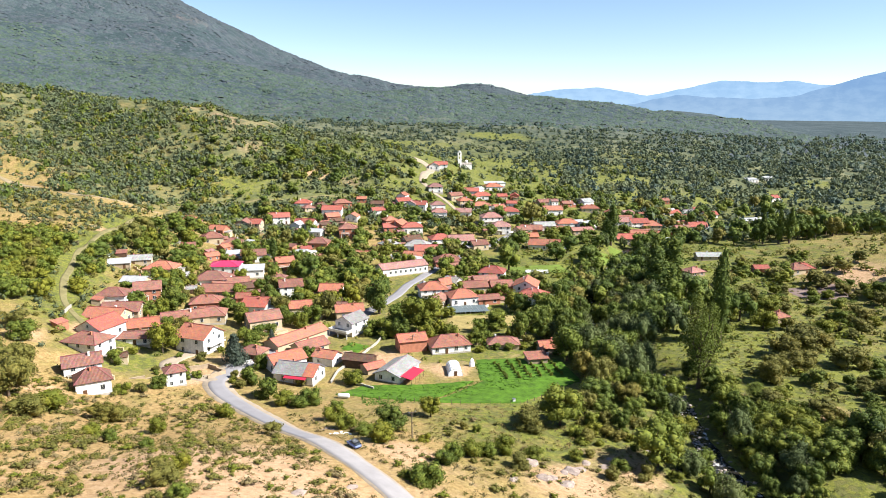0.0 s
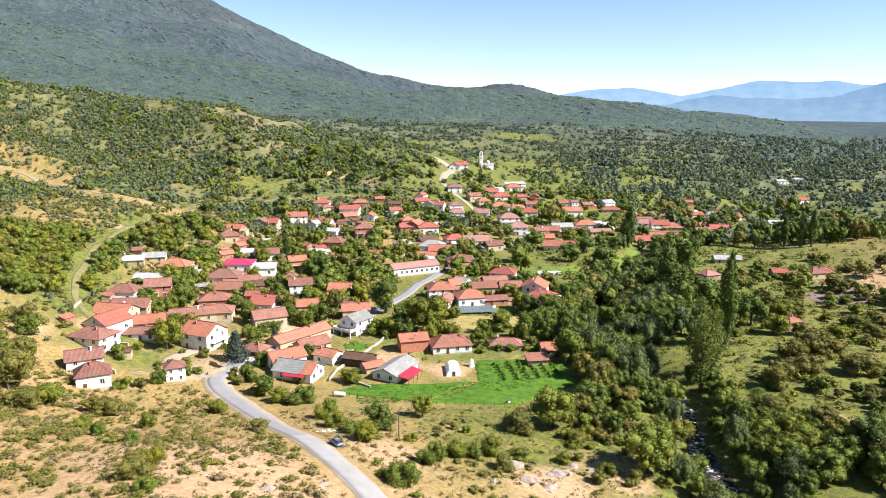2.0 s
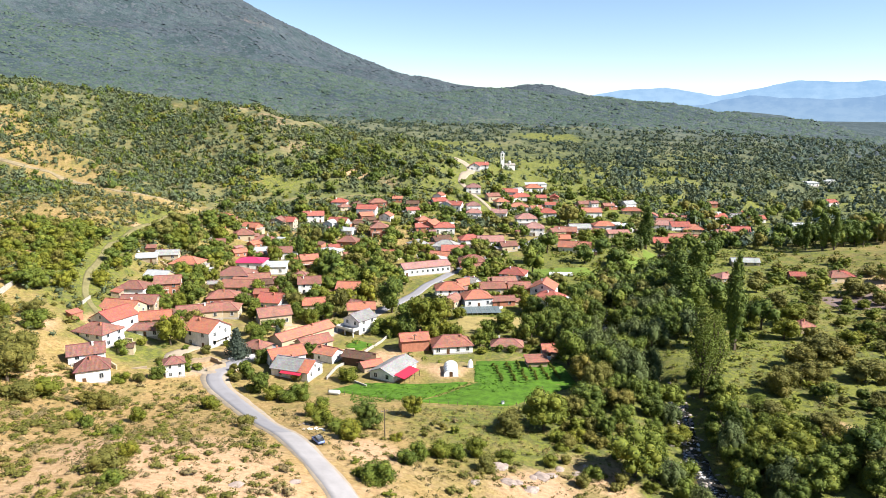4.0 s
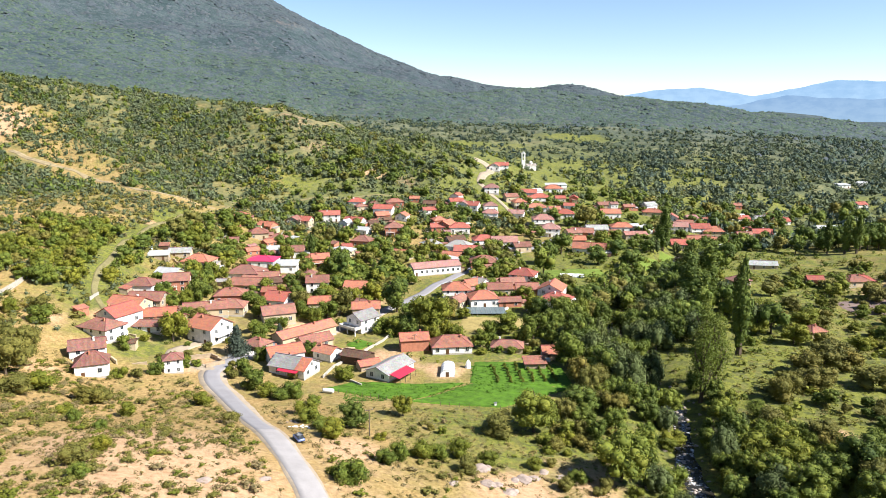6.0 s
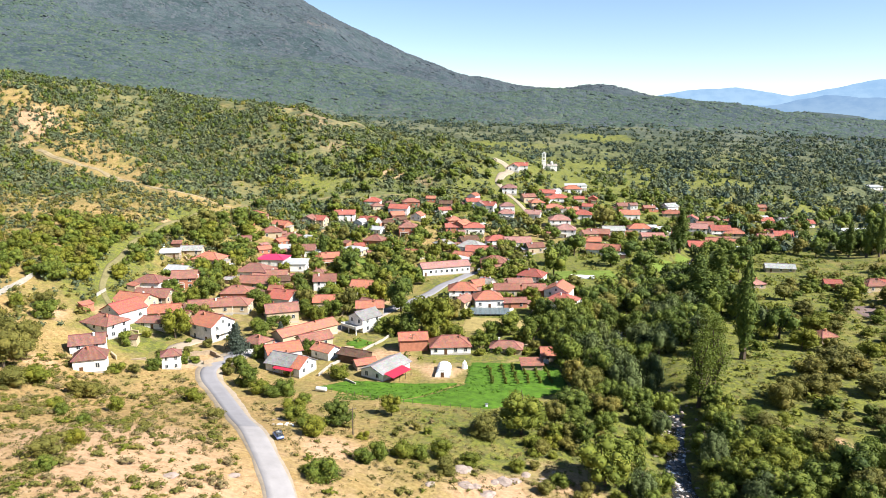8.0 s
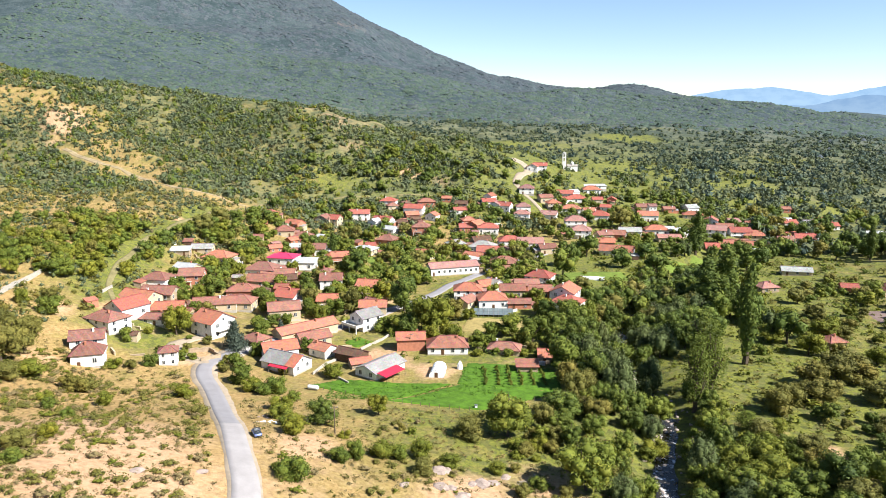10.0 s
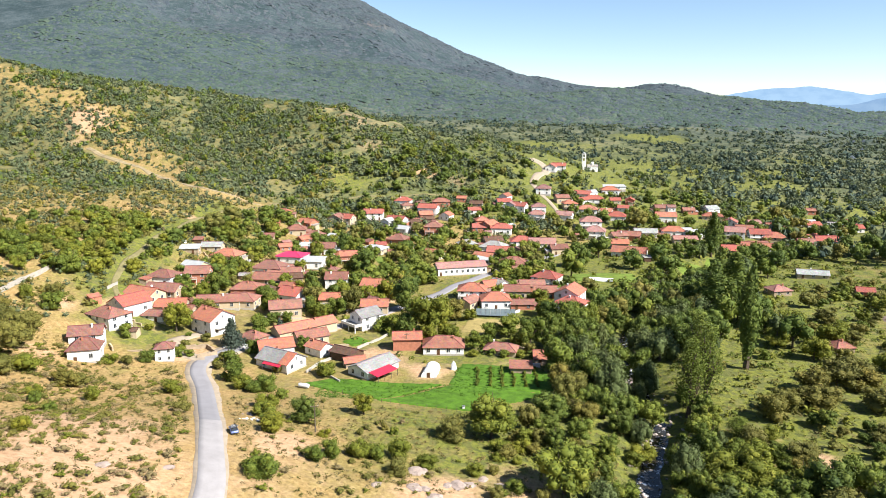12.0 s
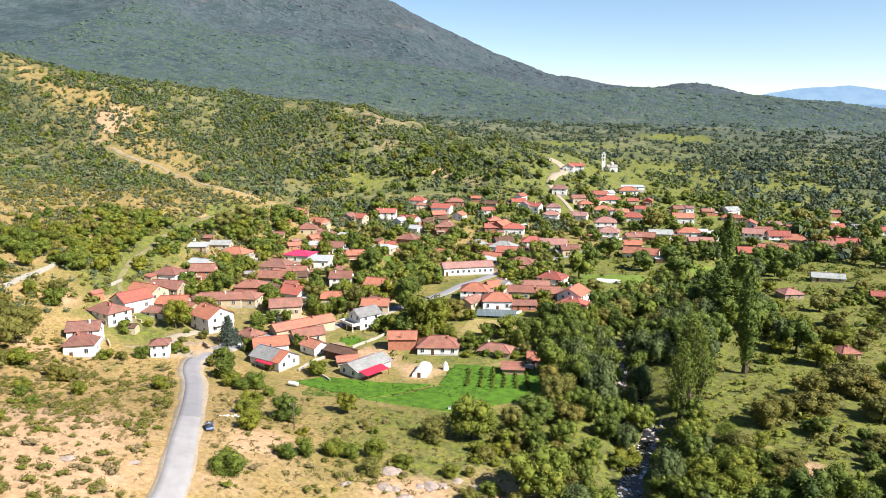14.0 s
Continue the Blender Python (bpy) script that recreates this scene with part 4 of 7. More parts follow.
house(178.5, 492.9, -9, 10.8, 8.8, 3.7, 2.3, 'g', 'c', 'b', 2)
house(192.4, 518.3, 13, 8.6, 7.7, 3.2, 2.0, 'g', 'p', 'c', 2)
house(184.1, 479.6, -2, 13.0, 9.9, 5.1, 2.6, 'g', 'r', 'w', 3)
house(202.7, 508.7, 7, 10.8, 7.7, 3.7, 2.0, 'g', 'c', 'b', 2)
house(192.5, 477.2, -10, 14.0, 11.0, 5.1, 2.8, 'h', 'o', 'c', 3)
house(156.5, 437.8, -4, 14.0, 9.9, 3.7, 2.6, 'g', 'r', 'c', 3)
house(174.7, 454.4, 4, 13.0, 8.8, 3.7, 2.3, 'g', 'c', 'b', 3)
house(173.0, 441.1, -19, 21.6, 9.9, 3.7, 2.6, 'g', 'o', 'c', 3)
house(166.7, 405.3, -20, 13.0, 8.8, 4.1, 0.9, 's', 'g', 'w', 3)
house(235.0, 535.9, 5, 10.8, 7.7, 3.7, 1.6, 'g', 't', 'w', 2)
house(252.8, 578.2, -4, 7.6, 6.6, 3.2, 1.7, 'g', 'c', 'b', 2)
house(201.6, 449.9, 2, 9.7, 7.7, 3.7, 2.0, 'g', 'c', 'b', 2)
house(42.4, 420.0, 1, 15.1, 9.9, 4.6, 2.6, 'g', 'p', 'w', 3)
house(51.3, 409.6, 14, 9.7, 7.7, 3.7, 2.0, 'g', 'c', 'c', 2)
house(-111.2, 226.5, -25, 11.9, 8.8, 4.8, 2.2, 'h', 'x', 'w', 3)
house(-111.4, 240.6, 60, 10.8, 9.9, 4.6, 2.6, 'g', 'r', 'w', 2)
house(-113.2, 254.0, -18, 13.0, 8.8, 3.7, 2.3, 'g', 'o', 'c', 3)
house(-111.1, 265.9, -4, 13.0, 8.8, 3.2, 2.3, 'g', 'c', 's', 3)
house(-117.3, 278.2, -5, 10.8, 8.8, 3.7, 2.2, 'h', 'c', 'w', 2)
house(-107.8, 289.7, 10, 9.7, 8.8, 5.0, 2.3, 'g', 'c', 'b', 2)
house(-115.0, 301.9, -17, 9.7, 6.6, 3.2, 1.6, 'g', 't', 'c', 2)
house(-109.8, 327.2, -11, 13.0, 9.9, 4.1, 2.5, 'h', 'o', 'c', 3)
house(-120.6, 334.5, 6, 9.7, 6.6, 2.8, 1.7, 'g', 'g', 'c', 2)
house(-126.1, 321.6, 10, 8.6, 6.6, 2.8, 0.9, 's', 't', 's', 2)
house(-102.1, 253.2, 12, 10.8, 7.7, 3.2, 2.0, 'g', 'o', 's', 2)
house(-97.3, 252.1, -11, 9.7, 6.6, 2.8, 1.7, 'g', 'c', 's', 2)
house(-63.3, 233.8, -30, 7.6, 6.6, 2.8, 1.7, 'h', 'c', 's', 2)
house(171.7, 361.9, -11, 14.0, 6.6, 2.4, 1.7, 'g', 'g', 'c', 3)
house(180.3, 326.7, -11, 7.0, 5.5, 2.4, 1.4, 'g', 'r', 'b', 2)
house(198.2, 318.1, -13, 8.6, 6.6, 2.4, 1.7, 'h', 'r', 'c', 2)
house(137.6, 250.1, 15, 6.5, 6.6, 2.4, 1.7, 'h', 'c', 's', 0, name="shed")
house(144.2, 328.3, 14, 8.6, 7.7, 2.6, 1.9, 'h', 'p', 's', 2)
house(272.9, 556.5, 0, 9.7, 7.7, 3.7, 2.0, 'g', 'r', 'w', 2)
house(216.5, 455.9, 4, 9.7, 7.7, 3.7, 2.0, 'g', 'r', 'w', 2)
house(238.8, 519.5, -3, 10.8, 7.7, 3.7, 2.0, 'g', 'c', 'w', 2)
house(216.8, 479.5, 30, 8.6, 7.7, 3.7, 2.0, 'g', 'o', 'c', 2)
house(214.9, 453.0, -13, 11.9, 8.8, 3.7, 2.3, 'g', 'r', 'w', 3)
house(238.1, 533.3, 6, 9.7, 7.7, 3.7, 2.0, 'g', 'r', 'w', 2)
house(256.2, 541.3, -3, 10.8, 7.7, 3.7, 2.0, 'g', 'g', 'c', 2)
house(253.6, 505.0, 4, 10.8, 7.7, 3.7, 2.0, 'g', 'r', 'w', 2)
house(456.2, 734.6, -4, 13.0, 8.8, 3.7, 0.9, 's', 't', 'w', 3)
house(360.8, 584.4, 15, 9.7, 7.7, 4.1, 2.0, 'g', 'r', 'w', 2)
house(193.2, 316.6, 5, 10.8, 8.8, 3.2, 2.2, 'h', 'c', 'c', 2)
house(272.4, 475.2, 1, 17.3, 7.7, 2.8, 0.9, 's', 't', 'c', 3)
house(424.7, 718.7, 6, 13.0, 8.8, 3.7, 0.9, 's', 't', 'w', 3)
house(22.2, 237.5, -9, 10.8, 6.6, 2.3, 1.7, 'h', 'c', 'c', 2)
house(37.0, 230.6, 0, 7.6, 6.6, 2.8, 1.7, 'g', 'o', 's', 2)
house(28.8, 219.2, 2, 6.5, 4.4, 2.2, 0.9, 's', 'c', 's', 0, name="shed")

# ---- the nearest houses ----
house(-101.9, 197.3, 20, 8.6, 7, 4.4, 2.6, 'h', 'c', 'w', 2)
house(-107.4, 207.3, 20, 9.6, 6, 4.8, 2.2, 'g', 'x', 'w', 2)
house(-81.1, 241.4, -30, 11, 10.5, 6, 3, 'g', 'o', 'w', 2, label="two-storey white house with bright orange gable roof and balcony")
house(-29.8, 262.9, 48, 9.5, 8, 5.4, 2.2, 'g', 'g', 'w', 2)
house(-10.4, 239.3, 8, 9.6, 7, 4.2, 1.7, 'g', 'o', 'b', 0, label="unfinished red brick house with orange tile roof")
house(2.5, 237.4, 5, 13.6, 9, 2.9, 2.6, 'h', 'c', 'w', 4)
house(-17.7, 216.0, 57, 14, 8.5, 2.7, 1.7, 'g', 'g', 'w', 0, name="barn", over=0.6, label="white barn with weathered grey sheet roof and red awning", chimney=False)
house(-48.0, 216.5, -25, 13, 9, 3.2, 2.4, 'g', 'g', 'w', 2)
house(-52.7, 225.1, 28, 11, 8, 4, 2, 'g', 'o', 'w', 2)
house(-49.8, 249.0, 44, 23, 7, 3.4, 1.8, 'g', 'o', 'c', 0, name="barn", label="long low cream barn with orange tile roof")
house(-45.1, 240.6, 35, 11, 7, 3.2, 1.8, 'g', 'c', 'c', 2)
house(-39.4, 230.7, -32, 7.5, 6, 3.2, 1.6, 'g', 'o', 'w', 1)
house(-28.9, 226.9, -25, 9.5, 6, 3, 1.2, 'g', 'd', 'k', 0, name="barn", label="old dark timber barn with sagging tile roof", chimney=False)
house(-25.0, 220.4, 25, 6.5, 5, 2.2, 1, 'g', 'o', 's', 0, name="shed")
house(-83.4, 209.7, 20, 5.4, 5, 4.7, 1.3, 'h', 'x', 'w', 2)
house(-102.4, 241.3, -4, 13, 6, 2.8, 1.4, 'g', 'x', 'w', 4, label="ruined low white house with broken terracotta roof")
house(-0.7, 354.0, 20, 25, 9, 4.2, 2, 'g', 'p', 'w', 9, label="long white school building with faded pink tile roof")

# ---- sheds, yard walls and garden plots between the houses ----
def room_for(x, y, room):
    return all((x - a) ** 2 + (y - b) ** 2 > (c + room) ** 2 for a, b, c in BUILT) and float(along(x, y, ROAD)[0]) > 4.5 + room


def garden_plot(x, y, w, d, turn, label):
    c, s = math.cos(radians(turn)), math.sin(radians(turn))
    field_sheet("garden", [(x + a * w / 2 * c - b * d / 2 * s, y + a * w / 2 * s + b * d / 2 * c) for a, b in ((-1, -1), (1, -1), (1, 1), (-1, 1))], GARDEN, label, 0.2, 14)


field_sheet("field", [(6, 260), (38, 259), (41, 274), (8, 277)], STUBBLE, "dry golden stubble plot before the greenhouse", 0.2, 20)
garden_plot(-36, 396, 16, 24, 20, "bright green garden between village houses")
garden_plot(-30, 352, 14, 20, 10, "green vegetable garden below the school")
garden_plot(127, 390, 34, 20, 15, "green hay meadow beyond the stream")
garden_plot(71, 354, 34, 17, 6, "bright green lawn behind the riverside houses")
garden_plot(232, 434, 30, 34, -30, "yellow-green meadow at the village's far edge")
garden_plot(252, 464, 24, 26, -30, "mown green meadow behind the village")
garden_plot(142, 404, 22, 26, -20, "bright green grass below the tall poplar")
garden_plot(-43, 371, 10, 16, 30, "green garden between white houses")
garden_plot(-121, 374, 12, 18, -20, "bright green plot at the foot of the hill")
garden_plot(-60, 420, 12, 18, 0, "green garden behind village houses")


def yard_wall(x, y, length, turn, mat, label):
    """A low wall with a coping, stepped in three along the slope."""
    ob = new("yard_wall")
    ob.empty_display_size = 1
    ob.matrix_world = pose(x, y, float(ground_z(x, y)), 0, 0, turn)
    tagged(ob, label, "wall", "yard walls")
    c, s = math.cos(radians(turn)), math.sin(radians(turn))
    for k in range(3):
        a, b = length * (k / 3 - 0.5), length * ((k + 1) / 3 - 0.5)
        z = float(ground_z(x + c * (a + b) / 2, y + s * (a + b) / 2)) - float(ground_z(x, y))
        run = part("wall_panel", bar_mesh("wall_panel", mat, (a, -0.14, z - 0.8, b, 0.14, z + 1.05)), ob)
        part("coping", bar_mesh("coping", CONCRETE, (a, -0.2, z + 1.05, b, 0.2, z + 1.14)), run, "concrete coping")


field_sheet("field", [(168, 274), (192, 270), (196, 292), (170, 296)], PLOUGHED, "bare violet-brown ploughed plot on the far bank", 0.2, 14)
yards = random.Random(77)
homes = list(BUILT)
sheds = walls = 0
for hx, hy, hr in homes:
    if hy > 470 or hy < 215:
        continue
    for _ in range(6):
        a, o = yards.uniform(0, 6.283), hr + yards.uniform(2.6, 6.0)
        sx, sy = hx + o * math.cos(a), hy + o * math.sin(a)
        if not room_for(sx, sy, 1.6) or math.hypot(sx - 18, sy - 268) < 17:
            continue
        if yards.random() < 0.55 and sheds < 48:
            sheds += 1
            w, d = yards.uniform(3.2, 5.5), yards.uniform(2.8, 4.2)
            house(sx, sy, yards.choice((-30, 10, 15, 50, 80)) + yards.uniform(-8, 8), w, d, yards.uniform(2.0, 2.7), yards.uniform(0.5, 1.1), yards.choice("ssg"), yards.choice("cctgdpo"), yards.choice("sbcsk"), 0, name="shed", group="sheds of the village", over=0.25, chimney=False)
        elif walls < 40:
            walls += 1
            yard_wall(sx, sy, yards.uniform(7, 13), math.degrees(a) + 90, yards.choice((WALLS["s"], WALLS["c"], CONCRETE, WALLS["w"])), "low pale yard wall with concrete coping beside a house")
        break

# ---- plants ----
LEAF = {
    "broad": leafy("leaves_broad", (0.066, 0.108, 0.016), (0.262, 0.305, 0.038), (0.42, 0.40, 0.06)),
    "dark": leafy("leaves_dark", (0.040, 0.076, 0.016), (0.195, 0.252, 0.036), (0.38, 0.39, 0.060)),
    "willow": leafy("leaves_willow", (0.075, 0.105, 0.035), (0.20, 0.24, 0.080), (0.29, 0.31, 0.11)),
    "pale": leafy("leaves_pale", (0.115, 0.140, 0.014), (0.31, 0.315, 0.032), (0.46, 0.39, 0.05)),
    "olive": leafy("leaves_olive", (0.135, 0.135, 0.028), (0.30, 0.265, 0.058), (0.43, 0.32, 0.078)),
    "scrub_grey": leafy("leaves_dry", (0.19, 0.155, 0.075), (0.34, 0.265, 0.135), (0.42, 0.32, 0.18)),
    "straw": leafy("straw", (0.26, 0.19, 0.070), (0.42, 0.31, 0.12), (0.52, 0.40, 0.18)),
    # the next three leaf colours carry distance haze as added blue
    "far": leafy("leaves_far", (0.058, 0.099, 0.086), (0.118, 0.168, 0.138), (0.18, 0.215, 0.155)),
    "pine": leafy("leaves_haze_blue", (0.072, 0.094, 0.128), (0.118, 0.144, 0.180), (0.16, 0.175, 0.190), 0.3),
    "hill": leafy("leaves_hill", (0.090, 0.124, 0.074), (0.186, 0.228, 0.122), (0.31, 0.30, 0.125), 0.3),
    "lucerne": leafy("leaves_lucerne", (0.060, 0.160, 0.014), (0.170, 0.350, 0.030), (0.25, 0.42, 0.05)),
    "spruce": leafy("needles", (0.055, 0.080, 0.060), (0.15, 0.185, 0.145), (0.21, 0.24, 0.18)),
}


def ball(c, r, rings=3, sides=6):
    """A low faceted ball, for the dense inside of a crown."""
    v = [(c[0], c[1], c[2] + r[2])]
    for i in range(1, rings):
        a = math.pi * i / rings
        v += [(c[0] + r[0] * math.sin(a) * math.cos(6.283 * k / sides), c[1] + r[1] * math.sin(a) * math.sin(6.283 * k / sides), c[2] + r[2] * math.cos(a)) for k in range(sides)]
    v.append((c[0], c[1], c[2] - r[2]))
    f = [(0, 1 + k, 1 + (k + 1) % sides) for k in range(sides)]
    for i in range(rings - 2):
        b = 1 + i * sides
        f += [(b + k, b + sides + k, b + sides + (k + 1) % sides) for k in range(sides)] + [(b + k, b + sides + (k + 1) % sides, b + (k + 1) % sides) for k in range(sides)]
    b = 1 + (rings - 2) * sides
    f += [(len(v) - 1, b + (k + 1) % sides, b + k) for k in range(sides)]
    return v, f


def sprays(r, centres, radii, count, size, flat=0.75, stretch=1.0):
    """Leaf sprays on the outside of lobes: small triangles, facing outwards more or less."""
    centres, radii = np.array(centres), np.array(radii)
    count, size = count * 2, size * 0.86
    weight = radii[:, 0] * radii[:, 2]
    which = r.choice(len(centres), count, p=weight / weight.sum())
    n = r.normal(size=(count, 3))
    n[:, 2] += 0.25
    n /= np.linalg.norm(n, axis=1)[:, None]
    p = centres[which] + n * radii[which] * r.uniform(0.80, 1.24, (count, 1))
    o = n + r.normal(size=(count, 3)) * (1 - flat) * 1.6
    o /= np.linalg.norm(o, axis=1)[:, None]
    a = np.cross(o, r.normal(size=(count, 3)))
    a /= np.linalg.norm(a, axis=1)[:, None]
    b = np.cross(o, a)
    s = size * r.uniform(0.55, 1.35, (count, 1))
    long = np.array([1, 1, stretch])
    q = np.stack([p - a * s * long, p + (b * 0.9 - a * 0.1) * s * long, p + (a - b * 0.5) * s * long], 1)
    return q.reshape(-1, 3), np.arange(count * 3).reshape(-1, 3)


def crown_mesh(kind, seed, lobes, leaves, size, shape, core=0.82):
    """A crown one unit high and about one wide, from z 0 to 1: lobes set inside a shape."""
    r = np.random.RandomState(seed)
    cs, rs = [], []
    for k in range(lobes):
        if shape == "column":
            z = 0.06 + 0.86 * (k + 0.5) / lobes
            w = 0.42 * (math.sin(min(1, z * 1.5 + 0.15) * 1.57)) * (1 - max(0, z - 0.55) * 1.75)
            a = r.uniform(0, 6.28)
            c, q = (0.16 * math.cos(a) * w / 0.4, 0.16 * math.sin(a) * w / 0.4, z), (w, w, 0.10)
        elif shape == "cone":
            z = 0.05 + 0.85 * (k + 0.5) / lobes
            w = 0.5 * (1 - z) + 0.05
            a = r.uniform(0, 6.28)
            c, q = (0.15 * math.cos(a) * w, 0.15 * math.sin(a) * w, z), (w, w, 0.09)
        elif shape == "weeping":
            a, rad = r.uniform(0, 6.28), 0.34 * math.sqrt(r.rand())
            z = 0.62 - 0.9 * rad + r.uniform(-0.12, 0.16)
            c, q = (rad * math.cos(a), rad * math.sin(a), z), (r.uniform(0.13, 0.2), r.uniform(0.13, 0.2), r.uniform(0.2, 0.3))
        else:
            a, rad = r.uniform(0, 6.28), 0.33 * math.sqrt(r.rand())
            top = math.sqrt(max(0.05, 1 - (rad / 0.5) ** 2))
            z = 0.5 + r.uniform(-0.30, 0.30) * top
            g = r.uniform(0.14, 0.25) * (15 / lobes) ** 0.4
            c, q = (rad * math.cos(a), rad * math.sin(a), z), (g, g * r.uniform(0.85, 1.15), g * r.uniform(0.75, 1.0))
        cs.append(c), rs.append(q)
    v, f = sprays(r, cs, rs, leaves, size, 0.58, 0.3 if shape == "column" else 1.0)
    faces = [tuple(x) for x in f]
    solids = [ball(c, [x * core for x in q]) for c, q in zip(cs, rs)]
    sv, sf = joined(*solids) if core > 0 else ([], [])
    faces += [tuple(i + len(v) for i in face) for face in sf]
    verts = list(map(tuple, v)) + list(sv)
    me = mesh_of("crown", verts, faces, LEAF[kind])
    me.polygons.foreach_set("use_smooth", [False] * len(f) + [True] * len(sf))
    return me


def limb(v, f, a, b, ra, rb, sides=6):
    a, b = Vector(a), Vector(b)
    d = (b - a).normalized()
    x = d.orthogonal().normalized()
    y = d.cross(x)
    n = len(v)
    for p, rad in ((a, ra), (b, rb)):
        v += [tuple(p + x * rad * math.cos(6.283 * k / sides) + y * rad * math.sin(6.283 * k / sides)) for k in range(sides)]
    f += [(n + k, n + (k + 1) % sides, n + sides + (k + 1) % sides, n + sides + k) for k in range(sides)]


def trunk_mesh(seed, forks, reach, low=0.22):
    """A trunk with limbs for a tree one unit high; the crown begins at low."""
    r = random.Random(seed)
    v, f = [], []
    limb(v, f, (0, 0, -0.06), (0.01, 0, low), 0.035, 0.026)
    limb(v, f, (0.01, 0, low), (-0.01, 0.01, 0.78), 0.026, 0.008)
    for k in range(forks):
        a, z = 6.283 * k / forks + r.uniform(-0.4, 0.4), low + (0.5 - low * 0.5) * k / forks
        m = (reach * 0.5 * math.cos(a), reach * 0.5 * math.sin(a), z + 0.14)
        limb(v, f, (0, 0, z), m, 0.016, 0.010, 5)
        limb(v, f, m, (reach * math.cos(a + 0.3), reach * math.sin(a + 0.3), z + 0.32), 0.010, 0.004, 5)
    return mesh_of("trunk", v, f, BARK)


# kind: crowns, trunks, foot of the crown, words, plain name
PLANTS = {
    "broad": ([crown_mesh("broad", k, 26, 1400, 0.036, "round") for k in (1, 2, 3, 4)], [trunk_mesh(k, 5, 0.25) for k in (1, 2)], 0.02, "leafy broadleaf tree with green crown", "tree"),
    "dark": ([crown_mesh("dark", k, 26, 1400, 0.036, "round") for k in (11, 12, 13)], [trunk_mesh(3, 5, 0.22)], 0.02, "tall dark green riverside tree", "tree"),
    "willow": ([crown_mesh("willow", k, 16, 1350, 0.034, "weeping") for k in (21, 22)], [trunk_mesh(4, 5, 0.25)], 0.02, "grey-green willow by the stream", "tree"),
    "pale": ([crown_mesh("pale", k, 26, 1400, 0.036, "round") for k in (31, 32)], [trunk_mesh(5, 5, 0.25)], 0.02, "broadleaf tree with yellow-green crown", "tree"),
    "olive": ([crown_mesh("olive", k, 22, 1150, 0.040, "round") for k in (41, 42, 43)], [trunk_mesh(6, 5, 0.25)], 0.02, "leafy tree with dry olive-brown crown", "tree"),
    "poplar": ([crown_mesh("dark", k, 16, 1000, 0.075, "column", 0.85) for k in (51, 52)], [trunk_mesh(7, 3, 0.05, 0.1)], 0.06, "tall slender poplar with dark columnar crown", "poplar"),
    "thin": ([crown_mesh("broad", k, 18, 2100, 0.046, "column", 0.0) for k in (61, 62)], [trunk_mesh(8, 9, 0.11, 0.12), trunk_mesh(9, 11, 0.12, 0.1)], 0.10, "half-bare poplar with thin dry foliage", "poplar"),
    "conifer": ([crown_mesh("spruce", k, 9, 800, 0.05, "cone") for k in (71, 72)], [trunk_mesh(10, 3, 0.05, 0.1)], 0.03, "dense conifer with blue-green needles", "conifer"),
    "bush": ([crown_mesh("broad", k, 14, 700, 0.050, "round") for k in (81, 82, 83)], [trunk_mesh(12, 4, 0.2, 0.1)], -0.12, "rounded bush with dense green leaves", "bush"),
    "scrub": ([crown_mesh("olive", k, 14, 700, 0.050, "round") for k in (91, 92)], [trunk_mesh(13, 4, 0.2, 0.1)], -0.12, "dry bush with olive-green leaves", "bush"),
    "lush": ([crown_mesh("pale", k, 14, 700, 0.050, "round") for k in (95, 96)], [trunk_mesh(14, 4, 0.2, 0.1)], -0.12, "bush with bright yellow-green leaves", "bush"),
}
# finer crowns for the nearest trees
FINE = {k: [crown_mesh(m, s + j, lobes, leaves, size, "weeping" if k == "willow" else "round") for j in (0, 1)] for k, m, s, lobes, leaves, size in (("broad", "broad", 301, 34, 1900, 0.028), ("dark", "dark", 311, 34, 1900, 0.028), ("willow", "willow", 321, 20, 1900, 0.028), ("pale", "pale", 331, 34, 1900, 0.028), ("olive", "olive", 341, 30, 1900, 0.029), ("bush", "broad", 351, 14, 1300, 0.036), ("scrub", "olive", 361, 14, 1300, 0.036), ("lush", "pale", 371, 14, 1300, 0.036))}
# plainer crowns for the woods
LOW = {k: [crown_mesh(k, 200 + 7 * i + j, 14, 300, 0.052, "weeping" if k == "willow" else "round") for j in (0, 1, 2)] for i, k in enumerate(("broad", "dark", "willow", "pale", "olive"))}
LOW["bush"], LOW["lush"], LOW["scrub"] = LOW["broad"], LOW["pale"], LOW["olive"]
PLANTED = []
pick = random.Random(5)


def tree(kind, x, y, height, width=0.0, group="trees of the valley"):
    crowns, trunks, foot, words, name = PLANTS[kind]
    width = width or height * {"poplar": 0.2, "thin": 0.26, "conifer": 0.6}.get(kind, 0.9)
    ob = new(name)
    ob.empty_display_size = 1
    ob.matrix_world = pose(x, y, float(ground_z(x, y)) - 0.1, 0, 0, pick.uniform(0, 360))
    tagged(ob, words, name, group)
    size = Matrix.Diagonal((width * pick.uniform(0.93, 1.07), width * pick.uniform(0.93, 1.07), height * (1 - foot), 1))
    part("trunk", pick.choice(trunks), ob, at=Matrix.Diagonal((height, height, height, 1)))
    part("crown", pick.choice(LOW[kind] if y > 290 and kind in LOW else FINE[kind] if y < 198 and kind in FINE else crowns), ob, at=pose(0, 0, height * foot) @ size)
    PLANTED.append((x, y, width))
    return ob


WOODS = {}


